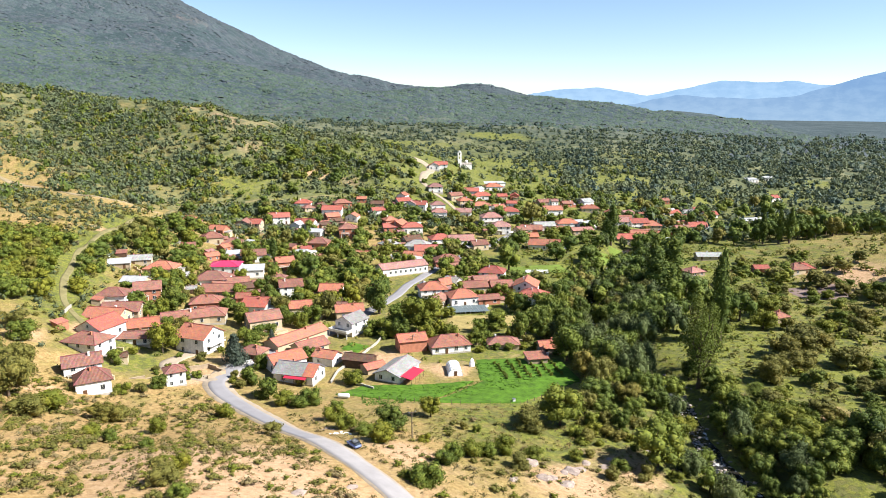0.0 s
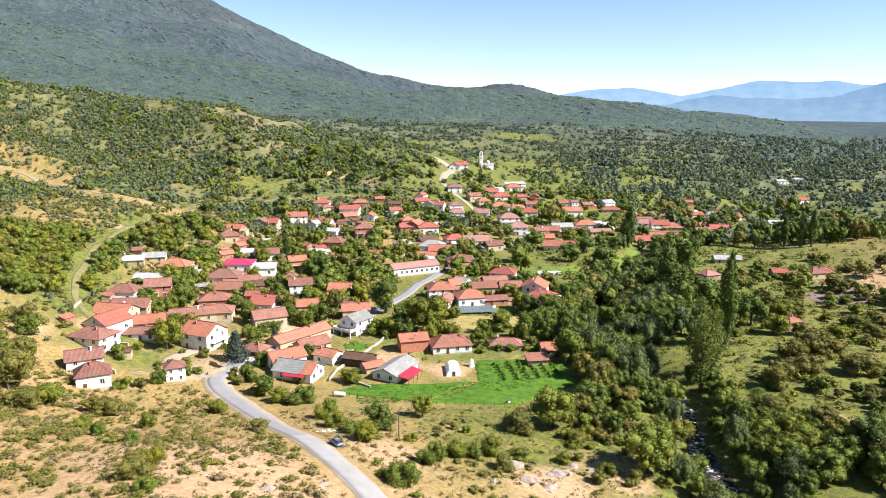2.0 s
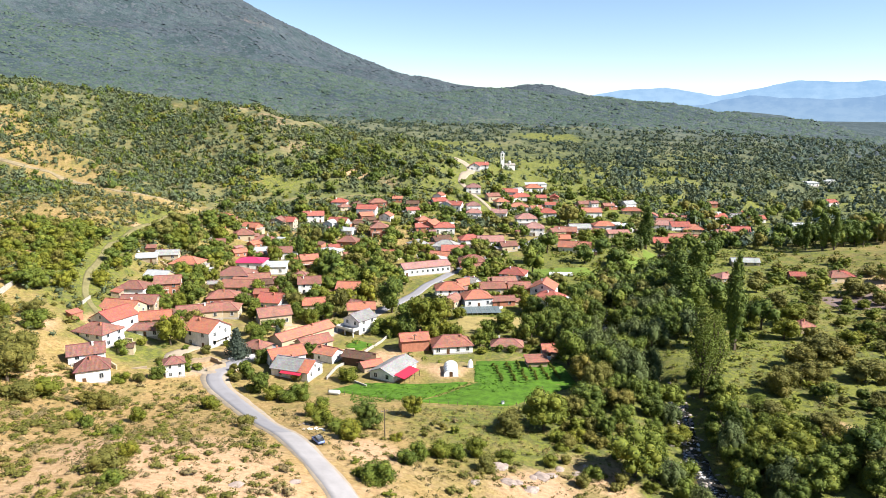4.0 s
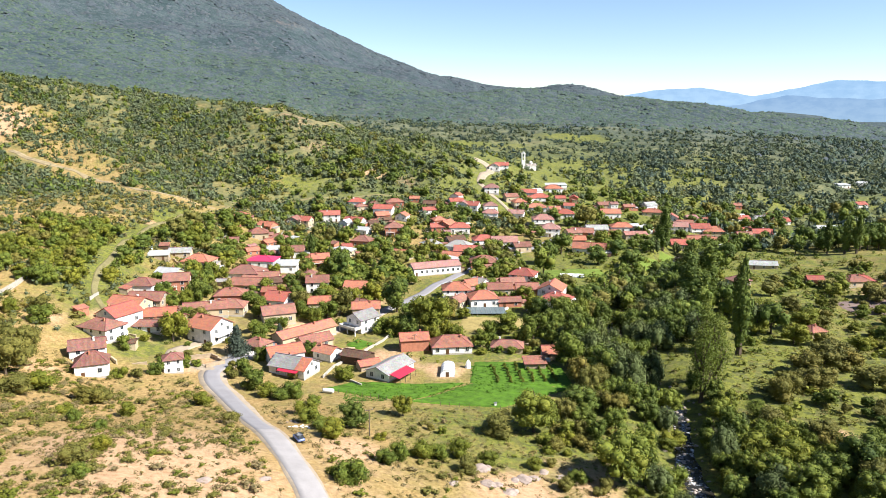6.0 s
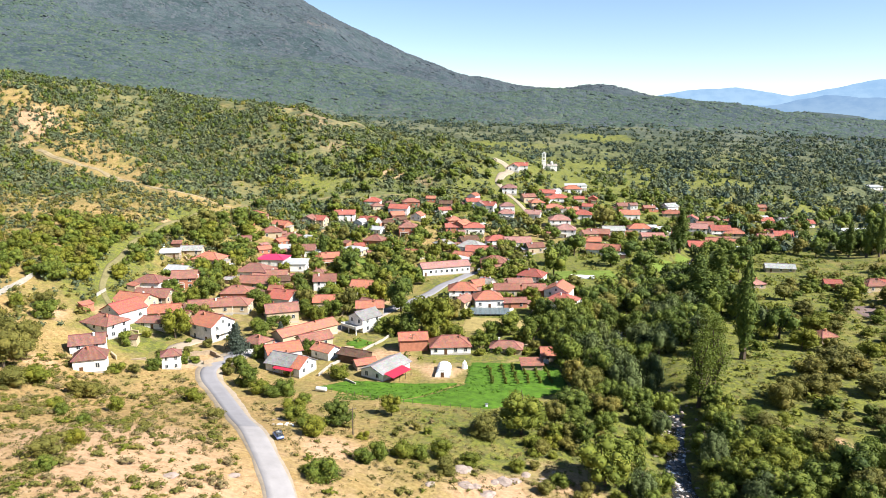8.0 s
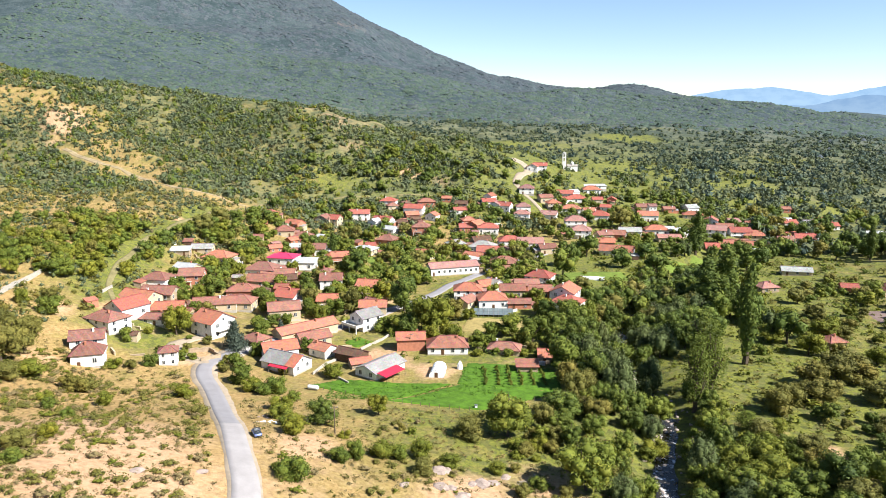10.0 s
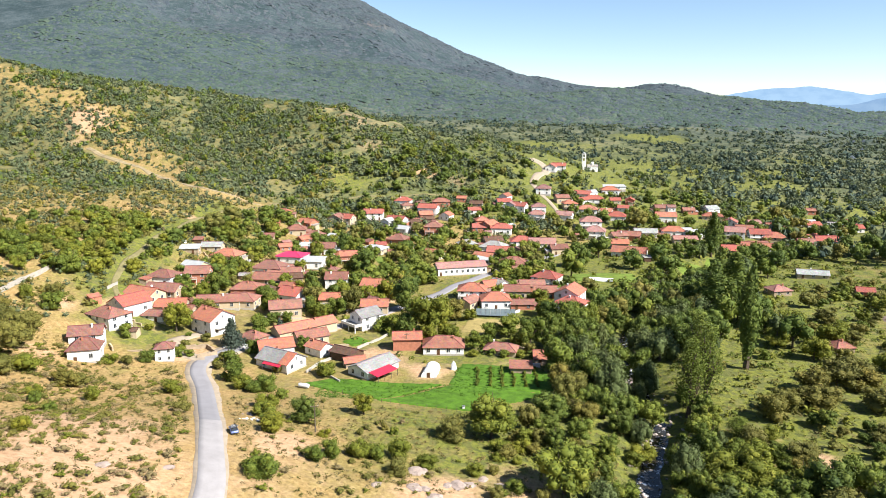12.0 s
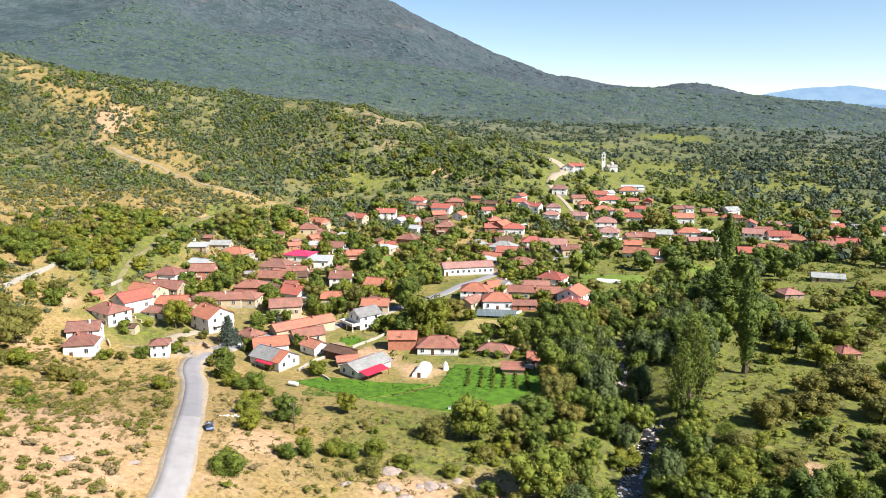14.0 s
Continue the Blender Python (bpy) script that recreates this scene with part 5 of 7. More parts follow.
def wood_tree(kind, x, y, height, width, name):
    """A tree of a wood too thick to count: joined with its neighbours."""
    crowns, trunks, foot = PLANTS[kind][:3]
    at = pose(x, y, float(ground_z(x, y)) - 0.1, 0, 0, pick.uniform(0, 360))
    WOODS.setdefault((name, kind), []).append((pick.choice(LOW.get(kind, crowns)), at @ pose(0, 0, height * foot) @ Matrix.Diagonal((width, width, height * (1 - foot), 1))))
    WOODS.setdefault((name, "trunk"), []).append((pick.choice(trunks), at @ Matrix.Diagonal((height, height, height, 1))))
    PLANTED.append((x, y, width))


def join_woods():
    for (name, kind), members in WOODS.items():
        vs, fs, base = [], [], 0
        for me, m in members:
            co = np.empty(len(me.vertices) * 3, np.float32)
            me.vertices.foreach_get("co", co)
            co = co.reshape(-1, 3) @ np.array(m.to_3x3()).T + np.array(m.translation)
            me.calc_loop_triangles()
            tri = np.empty(len(me.loop_triangles) * 3, np.int32)
            me.loop_triangles.foreach_get("vertices", tri)
            vs.append(co), fs.append(tri.reshape(-1, 3) + base)
            base += len(co)
        words = "bare trunks within the riverside wood" if kind == "trunk" else "thick wood of " + PLANTS[kind][3].split(" with ")[0] + "s"
        tagged(new(name, bulk_mesh(name, np.concatenate(vs), np.concatenate(fs), members[0][0].materials[0])), words, "woods", kind="stuff")


CLEARINGS = [(68, 345, 12), (82, 352, 10), (112, 392, 14), (20, 262, 12), (8, 262, 10), (19, 284, 11), (3, 216, 9), (-15, 200, 12), (20, 205, 18), (118, 232, 14), (112, 214, 12), (-28, 256, 8), (-22, 268, 8), (-13, 282, 9), (-4, 297, 9), (2, 312, 8), (55, 372, 9), (58, 392, 9), (46, 552, 10), (36, 548, 10), (42, 575, 9), (52, 590, 9), (50, 535, 9), (98, 212, 15), (104, 231, 14), (112, 246, 11), (90, 192, 10), (113, 262, 8), (97, 180, 8), (104, 170, 8), (150, 345, 12), (-122, 318, 11), (-124, 335, 10), (-118, 300, 8), (-126, 285, 7), (-118, 268, 8), (62, 336, 13), (78, 336, 12), (70, 322, 8), (60, 352, 12), (72, 360, 12), (124, 374, 11), (132, 386, 13), (140, 402, 12), (145, 412, 8), (-105, 282, 5), (-84, 298, 4), (-29, 252, 7), (-55, 305, 5), (232, 440, 18), (250, 462, 18), (50, 284, 9), (40, 294, 6), (28, 284, 7), (14, 300, 5), (-62, 275, 5), (-72, 262, 5), (-80, 262, 5), (-66, 290, 4), (14, 256, 8), (22, 254, 8), (33, 258, 9), (36, 268, 8), (27, 272, 8), (-36, 243, 7), (-22, 243, 8), (-15, 246, 6), (-44, 232, 4)]


def free(x, y, room):
    if any((x - a) ** 2 + (y - b) ** 2 < (c + room * 0.5) ** 2 for a, b, c in CLEARINGS):
        return False
    if float(along(x, y, TRACK_WEST)[0]) < 2.5 + room:
        return False
    return all((x - a) ** 2 + (y - b) ** 2 > (c + room) ** 2 for a, b, c in BUILT) and float(along(x, y, ROAD)[0]) > (9.0 + room if 252 < y < 348 else 3.5 + room * 0.7)


def grove(mix, count, where, sizes, spread=0.9, gap=0.55, seed=1, group="trees of the valley", clear=True, joined_as=""):
    """Trees scattered by where(random), which gives a place or None; mix: kinds, repeated by share."""
    r = random.Random(seed)
    done, tries = 0, 0
    while done < count and tries < count * 30:
        tries += 1
        p = where(r)
        if p is None:
            continue
        kind = r.choice(mix)
        h = r.uniform(*sizes) * (1.45 if kind == "poplar" else 1.0)
        w = h * r.uniform(0.85, 1.15) * (0.22 if kind in ("poplar", "thin") else spread)
        if clear and not free(*p, w * 0.3):
            continue
        if any((p[0] - a) ** 2 + (p[1] - b) ** 2 < (gap * (w + c) * 0.5) ** 2 for a, b, c in PLANTED):
            continue
        if joined_as:
            wood_tree(kind, *p, h, w, joined_as)
        else:
            tree(kind, *p, h, w, group)
        done += 1


def patch(x0, x1, y0, y1):
    return lambda r: (r.uniform(x0, x1), r.uniform(y0, y1))


def by_river(s0, s1, left, right):
    """Places along the stream, from left to right of it."""
    def where(r):
        s = r.uniform(s0, s1)
        for (ax, ay), (bx, by) in zip(RIVER, RIVER[1:]):
            n = math.hypot(bx - ax, by - ay)
            if s <= n:
                o, t = r.uniform(-left, right), s / n
                if abs(o) < 3.4:
                    return None
                return ax + (bx - ax) * t + (by - ay) / n * o, ay + (by - ay) * t - (bx - ax) / n * o
            s -= n
    return where


def blob_mesh(name, xyz, size, mat, seed, squash=0.8, detail=1):
    """Many small leafy clumps as one mesh: each a rough faceted ball, or crossed sprays (detail 0)."""
    r = np.random.RandomState(seed)
    n = len(xyz)
    if 0 < detail < 5:
        bv, bf = ball((0, 0, 0), (1, 1, 1), 2 if detail == 3 else 3, {1: 5, 2: 6, 3: 4, 4: 5}[detail])
        bv, bf = np.array(bv), np.array(bf)
    elif detail == -1:
        lobes = [((0, 0, 0), 0.62), ((0.45, 0.2, -0.15), 0.45), ((-0.4, -0.25, -0.1), 0.45), ((0.05, -0.45, 0.1), 0.40)]
        bv, bf = sprays(np.random.RandomState(seed + 1), [c for c, _ in lobes], [(q, q, q) for _, q in lobes], 46, 0.135)
        for c, q in lobes:
            cv, cf = ball(c, (q * 0.66, q * 0.66, q * 0.66), 2, 5)
            bv, bf = np.concatenate([bv, np.array(cv)]), np.concatenate([bf, np.array(cf) + len(bv)])
    elif detail == -2:
        bv, bf = sprays(np.random.RandomState(seed + 1), [(0, 0, 0)], [(0.8, 0.8, 0.6)], 7, 0.5, 0.2)
    else:
        bv, bf = sprays(np.random.RandomState(seed + 1), [(0, 0, 0)], [(0.8, 0.8, 0.8)], 12, 0.46)
    if detail == 5:
        a = np.arange(5) * 1.2566
        bv = np.concatenate([[(0, 0, 0.9)], np.stack([np.cos(a), np.sin(a), 0 * a - 0.35], -1)])
        bf = np.array([(0, 1 + k, 1 + (k + 1) % 5) for k in range(5)])
    if detail == 4:
        cv, cf = ball((0, 0, 0), (0.62, 0.62, 0.62), 2, 4)
        sv, sf = sprays(np.random.RandomState(seed + 1), [(0, 0, 0)], [(0.85, 0.85, 0.85)], 10, 0.42)
        bv, bf = np.concatenate([np.array(cv), sv]), np.concatenate([np.array(cf), sf + len(cv)])
    turn = r.uniform(0, 6.28, n)
    c, s = np.cos(turn)[:, None], np.sin(turn)[:, None]
    w = np.stack([bv[None, :, 0] * c - bv[None, :, 1] * s, bv[None, :, 0] * s + bv[None, :, 1] * c, np.broadcast_to(bv[None, :, 2] * squash, (n, len(bv)))], -1)
    if detail > 0:
        w = w * r.uniform(0.72, 1.25, (n, len(bv), 1))
    v = xyz[:, None, :] + w * np.asarray(size)[:, None, None] * np.array([1, 1, 1])
    if detail == 5:
        level = ground_z(v[..., 0], v[..., 1])
        v[..., 2] = np.where(np.arange(len(bv)) == 0, level + squash * np.asarray(size)[:, None] * r.uniform(0.8, 1.2, (n, 1)), level - 0.4)
    f = bf[None] + (np.arange(n) * len(bv))[:, None, None]
    return bulk_mesh(name, v.reshape(-1, 3), f.reshape(-1, bf.shape[1]), mat)

# ---- single trees and bushes: kind, place, height, width ----
tree("pale", -91.8, 235.0, 12, 11)
tree("conifer", -68.5, 227.6, 11, 8)
tree("conifer", -58.2, 246.2, 6, 3.4)
tree("olive", -39.6, 281.7, 13, 12)
tree("dark", -17.7, 284.7, 16, 13)
tree("pale", -4.0, 256.3, 17, 17)
tree("bush", -17.6, 255.5, 7, 9)
tree("bush", -22.1, 258.6, 6, 8)
tree("dark", -46.9, 338.6, 14, 14)
tree("poplar", -64.7, 370.2, 13, 4)
tree("dark", -24.4, 164.6, 7.5, 8.5)
tree("pale", -12.8, 177.9, 6.8, 6.5)
tree("lush", -27.9, 151.0, 5, 6.5)
tree("bush", -35.0, 165.9, 5, 6.5)
tree("bush", -31.7, 159.1, 3.5, 5)
tree("lush", -17.6, 156.4, 2.4, 3)
tree("bush", -21.0, 125.9, 6, 7)
tree("lush", -24.5, 128.0, 2.2, 4)
tree("bush", -15.8, 140.6, 3.6, 4.5)
tree("bush", -13.1, 144.5, 5, 4.2)
tree("lush", -8.1, 149.5, 4.6, 6)
tree("bush", -4.2, 149.8, 4, 4.4)
tree("lush", 0.8, 152.9, 5, 5.5)
tree("scrub", 1.9, 143.7, 4, 5)
tree("lush", 7.4, 151.5, 3.2, 5.5)
tree("lush", 18.1, 151.9, 3, 4)
tree("scrub", -5.7, 168.9, 2, 2.2)
tree("bush", -2.8, 166.4, 2.4, 2.2)
tree("scrub", -10.6, 162.9, 1.7, 2.2)
tree("scrub", 11.5, 168.6, 6, 8)
tree("broad", 21.2, 172.1, 13, 14)
tree("broad", 37.8, 149.3, 13, 15)
tree("bush", -57.1, 199.0, 7, 8.5)
tree("lush", -51.7, 192.3, 4.5, 6)
tree("bush", -48.0, 190.5, 4, 6)
tree("bush", -44.1, 192.2, 6, 6)
tree("lush", -37.9, 175.4, 4.5, 6)
tree("bush", -37.1, 185.1, 3, 4)
tree("bush", -62.1, 211.0, 6, 6)
tree("bush", -60.4, 224.9, 5, 5)
tree("broad", -45.6, 232.6, 6, 6)
tree("lush", -32.2, 210.3, 4.5, 8)
tree("scrub", -47.6, 210.9, 3, 4)
tree("scrub", -67.3, 215.8, 3, 3)
tree("scrub", -91.2, 171.9, 4.5, 6)
tree("scrub", -89.2, 173.9, 4, 6)
tree("olive", -94.3, 173.5, 4.5, 5)
tree("lush", -77.7, 161.5, 4, 4.5)
tree("bush", -84.5, 149.6, 4, 3.5)
tree("lush", -91.1, 158.5, 3, 4.5)
tree("lush", -64.4, 118.8, 3.2, 3.8)
tree("bush", -75.8, 142.7, 2.6, 3)
tree("bush", -87.1, 205.0, 4, 5)
tree("lush", -94.8, 197.7, 3.5, 5)
tree("scrub", -90.4, 199.6, 3, 4)
tree("lush", -65.6, 178.1, 4, 5)
tree("scrub", -51.9, 156.2, 3, 5)
tree("scrub", -65.7, 111.8, 4, 5)
tree("bush", -62.0, 105.3, 3, 4)
tree("lush", -105.2, 174.1, 5, 9)
tree("scrub", -106.9, 167.5, 5, 9)
tree("poplar", 100.5, 229.7, 35, 7.2)
tree("willow", 66.5, 162.0, 12, 9)
tree("lush", 59.5, 176.5, 4.5, 7)
tree("lush", 57.0, 172.5, 3.5, 5)
tree("bush", 51.5, 153.0, 6, 6.5)
tree("lush", 64.5, 152.0, 5, 6)
tree("broad", 72.5, 148.5, 9, 11)
tree("lush", 80.0, 153.0, 8, 10)
tree("broad", 76.0, 140.0, 10, 12)
tree("broad", 84.5, 145.0, 9, 11)
tree("lush", 75.5, 160.5, 7, 9)
tree("pale", 82.5, 162.0, 7, 9)
tree("bush", 70.0, 156.0, 5, 7)
tree("lush", 90.0, 153.0, 7, 9)
tree("thin", 81.4, 203.1, 25, 8)
tree("thin", 75.7, 198.9, 24, 8)
tree("thin", 80.5, 210.8, 26, 8)
tree("pale", 129.2, 272.3, 9, 11)
tree("pale", 137.7, 256.4, 9, 13)
tree("bush", 109.7, 241.3, 3.4, 5)
tree("olive", 122.0, 214.8, 10, 14)
tree("olive", 129.4, 215.4, 8, 11)
tree("scrub", 100.8, 197.6, 7, 9)
tree("olive", 107.1, 201.1, 6, 8)
tree("scrub", 110.9, 197.5, 6, 9)
tree("thin", 84.1, 181.1, 6, 6)
tree("scrub", 86.1, 176.9, 5, 7)
tree("lush", 91.9, 180.2, 4, 6)
tree("poplar", 113.6, 291.7, 27, 11)
tree("poplar", 112.2, 304.9, 26, 10)
tree("poplar", 105.8, 291.0, 24, 10)
tree("poplar", 139.2, 421.0, 27, 9.5)
tree("poplar", 223.7, 375.5, 21, 5.5)
tree("poplar", 228.5, 372.6, 22, 5.5)
tree("poplar", 218.2, 382.6, 20, 5)
tree("olive", 108.4, 491.8, 17, 18)
tree("broad", 72.7, 399.6, 14, 14)
tree("broad", 54.2, 350.6, 15, 13)
tree("dark", 60.7, 374.0, 13, 12)
tree("broad", 21.6, 350.6, 8, 9)
tree("dark", 87.9, 374.0, 11, 14)
tree("dark", 104.7, 398.7, 10, 14)
tree("pale", 117.8, 253.1, 8, 9)
tree("pale", 125.9, 241.2, 9, 11)
tree("olive", 113.2, 211.1, 9, 12)
tree("olive", 129.6, 221.4, 9, 13)
tree("pale", 143.2, 231.4, 7, 9)
tree("scrub", 96.6, 192.5, 8, 9)
tree("olive", 112.9, 200.2, 8, 11)
tree("olive", 127.2, 198.1, 8, 12)
tree("olive", -116.7, 186.6, 12, 12)
tree("olive", -114.5, 177.5, 12, 12)
tree("olive", -119.4, 196.7, 9, 9)
tree("bush", -101.9, 220.9, 5, 6)
tree("lush", -99.8, 231.2, 2.5, 4)
tree("lush", 13.4, 359.0, 4, 6)
tree("broad", 49.0, 263.5, 13, 11)
tree("dark", 41.8, 252.0, 12, 10)
tree("broad", 24.1, 256.6, 9, 11)
tree("bush", 18.1, 255.5, 6, 7)
tree("dark", 59.7, 284.4, 14, 11)
tree("willow", 54.0, 200.6, 15, 13)
tree("willow", 55.2, 216.1, 14, 12)
tree("willow", 67.5, 220.8, 12, 10)
tree("olive", 43.6, 199.0, 10, 11)
tree("dark", 36.8, 184.8, 9, 12)
tree("willow", 75.8, 240.4, 13, 12)
tree("bush", 18.7, 234.2, 2.6, 4)
tree("bush", 23.5, 233.8, 3, 5)
tree("lush", 28.4, 234.8, 2.8, 4.5)
tree("bush", 33.3, 234.7, 3.2, 5)
tree("lush", 12.8, 232.7, 2.4, 4)
tree("bush", 38.1, 228.1, 3.5, 5)
tree("broad", 27.4, 243.9, 6, 6)
tree("bush", 17.3, 243.3, 5, 5)

# ---- groves ----
grove(["dark", "broad", "willow", "broad"], 16, by_river(62, 150, 11, 2), (5, 9), 1.0, 0.45, 37)
grove(["dark", "dark", "broad", "willow", "broad"], 26, by_river(55, 150, 2, 15), (5, 9.5), 0.95, 0.5, 21)
grove(["dark", "broad", "willow", "olive", "dark"], 26, by_river(125, 205, 34, 4), (8, 14), 0.85, 0.5, 22)
grove(["dark", "dark", "broad", "willow", "dark", "olive"], 46, by_river(185, 275, 30, 24), (8, 13), 0.9, 0.5, 23)
grove(["dark", "dark", "broad", "willow", "dark"], 60, by_river(270, 410, 16, 34), (7, 12), 0.95, 0.5, 24, joined_as="riverside_wood")
grove(["dark", "dark", "willow", "broad"], 34, patch(84, 124, 243, 335), (8, 14), 0.9, 0.5, 35, joined_as="riverside_wood")
grove(["dark", "dark", "broad", "olive"], 40, by_river(400, 560, 40, 40), (6, 10), 1.0, 0.6, 25, joined_as="riverside_wood")
grove(["dark", "dark", "broad", "olive"], 46, patch(84, 142, 112, 160), (7, 12.5), 0.9, 0.48, 26)
grove(["broad", "dark", "olive", "broad"], 10, patch(29, 50, 168, 192), (5, 8.5), 1.0, 0.5, 44)
grove(["scrub", "bush", "scrub", "lush"], 30, patch(22, 47, 140, 176), (1.6, 3.6), 1.35, 0.6, 43, "bushes of the bank", clear=False)
grove(["bush", "bush", "lush", "broad"], 18, patch(74, 92, 138, 178), (3.0, 6.0), 1.15, 0.5, 40, "bushes of the meadow")
grove(["olive", "bush", "scrub", "dark"], 30, patch(92, 140, 150, 190), (3.0, 6.5), 1.2, 0.55, 41, "bushes of the meadow")
grove(["scrub", "bush", "scrub", "lush", "bush"], 110, patch(112, 215, 165, 345), (2.0, 5.0), 1.35, 0.5, 27, "bushes of the meadow")
grove(["olive", "pale", "olive", "broad"], 46, patch(120, 230, 215, 345), (4.5, 8), 1.25, 0.6, 28, "trees of the meadow")
grove(["olive", "olive", "lush", "scrub"], 14, patch(-136, -112, 168, 205), (4, 9), 1.1, 0.55, 29)
grove(["bush", "lush", "olive", "bush", "pale"], 70, patch(-205, -126, 215, 345), (3.5, 7.5), 1.15, 0.6, 30, "bushes of the slope")
grove(["broad", "dark", "bush", "lush", "olive", "broad", "bush", "pale"], 105, patch(-112, 60, 238, 330), (4.5, 10), 1.05, 0.65, 31, "village trees")
grove(["broad", "dark", "bush", "lush", "olive", "broad", "dark", "pale"], 190, patch(-135, 64, 285, 420), (4.0, 9.5), 1.15, 0.6, 36, joined_as="village_wood")
grove(["broad", "dark", "bush", "lush", "olive", "broad", "dark", "bush"], 260, patch(-130, 230, 400, 600), (3.5, 9), 1.15, 0.6, 32, joined_as="village_wood")
grove(["dark", "dark", "broad", "olive"], 34, patch(195, 330, 370, 560), (8, 15), 0.95, 0.6, 33, joined_as="riverside_wood")
grove(["dark", "dark", "broad", "dark"], 46, patch(212, 310, 378, 432), (9, 15), 0.85, 0.5, 42, joined_as="riverside_wood")
grove(["bush", "lush", "scrub"], 16, patch(-95, -55, 205, 245), (1.5, 3.2), 1.3, 0.9, 34, "bushes by the houses")
grove(["broad", "lush", "olive", "bush", "broad", "pale"], 95, patch(-174, -127, 252, 345), (3.5, 6.5), 1.2, 0.5, 38, joined_as="slope_wood")
join_woods()


# ---- scrub of the slopes and far woods ----
def scatter(seed, count, x0, x1, y0, y1, density):
    """Places on the land, kept with the given density, 0 to 1."""
    r = np.random.RandomState(seed)
    x, y = r.uniform(x0, x1, count), r.uniform(y0, y1, count)
    keep = r.rand(count) < density(x, y)
    if keep.any():
        d, _ = along(x, y, ROAD)
        keep &= d > 5.0
        for line in TRACKS:
            d, _ = along(x, y, line)
            keep &= d > {id(TRACK_CHAPEL): 9.0, id(TRACK_SPUR): 6.5, id(TRACK_WEST): 3.5}.get(id(line), 3.2)
        for a, b, c in BUILT:
            keep &= (x - a) ** 2 + (y - b) ** 2 > (c + 1.0) ** 2
    return x[keep], y[keep], r


def stuff(name, seed, count, box4, density, sizes, mats, label, cat, squash=0.8, detail=1, lift=0.35):
    x, y, r = scatter(seed, count, *box4, density)
    s = r.uniform(*sizes, len(x)) * r.uniform(0.75, 1.25, len(x))
    share = r.randint(0, len(mats), len(x))
    for k, m in enumerate(mats):
        on = share == k
        if on.any():
            p = np.stack([x[on], y[on], ground_z(x[on], y[on]) + s[on] * (0.05 if detail == 5 else lift)], -1)
            tagged(new(name, blob_mesh(name, p, s[on], LEAF[m], seed + k, squash, detail)), label, cat, kind="stuff")


def on_spur(x, y):
    return np.exp(-((along(x, y, SPUR)[0] / 34) ** 2))


def hillside(x, y):
    """Thick on the back hill, thin on the crests and on the sunny spur."""
    u = 0.90 * y - 0.436 * x
    thick = ease(-0.45, 0.35, swell(x, y, 80, 11)) * 0.85 + 0.15
    back = along(x, y, BACKHILL)[0]
    d = ease(380, 430, u) * thick * (1 - 0.6 * on_spur(x, y)) * (1 - 0.75 * np.exp(-((back / 22) ** 2)))
    for bx, by, rr in ((-326, 572, 22), (-318, 540, 9), (-113, 632, 22), (-95, 592, 20), (-148, 668, 13), (-120, 655, 13), (-85, 652, 12), (-58, 645, 10), (-150, 440, 14)):
        d = d * (1 - 0.93 * np.exp(-(((x - bx) / rr) ** 2 + ((y - by) / rr) ** 2)))
    d = d * glades(x, y) * (1 - 0.2 * ease(-60, 60, x))
    east = ease(-40, 60, x)
    d = d * (1 - east + east * (0.18 + 0.95 * ease(-0.25, 0.25, swell(x, y, 120, 91))))
    return np.clip(d, 0, 1)


stuff("hill_scrub", 41, 27000, (-520, 420, 400, 780), hillside, (1.2, 2.9), ["hill", "hill", "olive", "hill", "hill", "dark", "hill", "pale"], "low green oak scrub covering the hillside", "scrub", 0.95, 4)
stuff("hill_scrub", 47, 7000, (-420, 380, 410, 720), hillside, (2.2, 3.5), ["hill", "dark", "hill"], "taller dark oaks scattered through the hillside scrub", "scrub", 1.0, 4)
stuff("hill_scrub", 53, 8000, (-520, 40, 520, 690), lambda x, y: hillside(x, y) ** 0.5 * (0.35 + 0.65 * ease(-0.5, 0.2, swell(x, y, 50, 37))), (1.5, 3.0), ["hill", "dark", "hill", "hill"], "thick young oak wood on the hill", "scrub", 0.95, 4)
stuff("spur_scrub", 42, 8500, (-460, -110, 330, 620), lambda x, y: (0.25 + 0.6 * ease(-0.3, 0.5, swell(x, y, 30, 13))) * (1 - 0.95 * np.exp(-(((x + 326) / 22) ** 2 + ((y - 572) / 19) ** 2))), (0.7, 1.9), ["olive", "hill", "scrub_grey", "hill"], "small dry bushes dotted over the bare spur", "scrub", 0.8, 4)
stuff("slope_scrub", 51, 5000, (-280, -112, 195, 430), lambda x, y: (0.35 + 0.65 * ease(215, 265, y)) * 0.3 + 0.35 * ease(-118, -135, x) * ease(250, 220, y) + ease(205, 260, y) * 0.8 * ease(-0.5, 0.3, swell(x, y, 34, 33)) * (1 - 0.3 * on_spur(x, y)), (0.7, 1.9), ["hill", "olive", "hill", "olive"], "green and yellow bushes over the western slope", "scrub", 0.85, 4)
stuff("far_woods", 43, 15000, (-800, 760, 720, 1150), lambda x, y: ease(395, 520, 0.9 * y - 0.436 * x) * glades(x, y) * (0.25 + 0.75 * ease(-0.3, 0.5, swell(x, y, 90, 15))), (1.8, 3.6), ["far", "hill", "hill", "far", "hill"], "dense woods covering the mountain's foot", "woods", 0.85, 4)
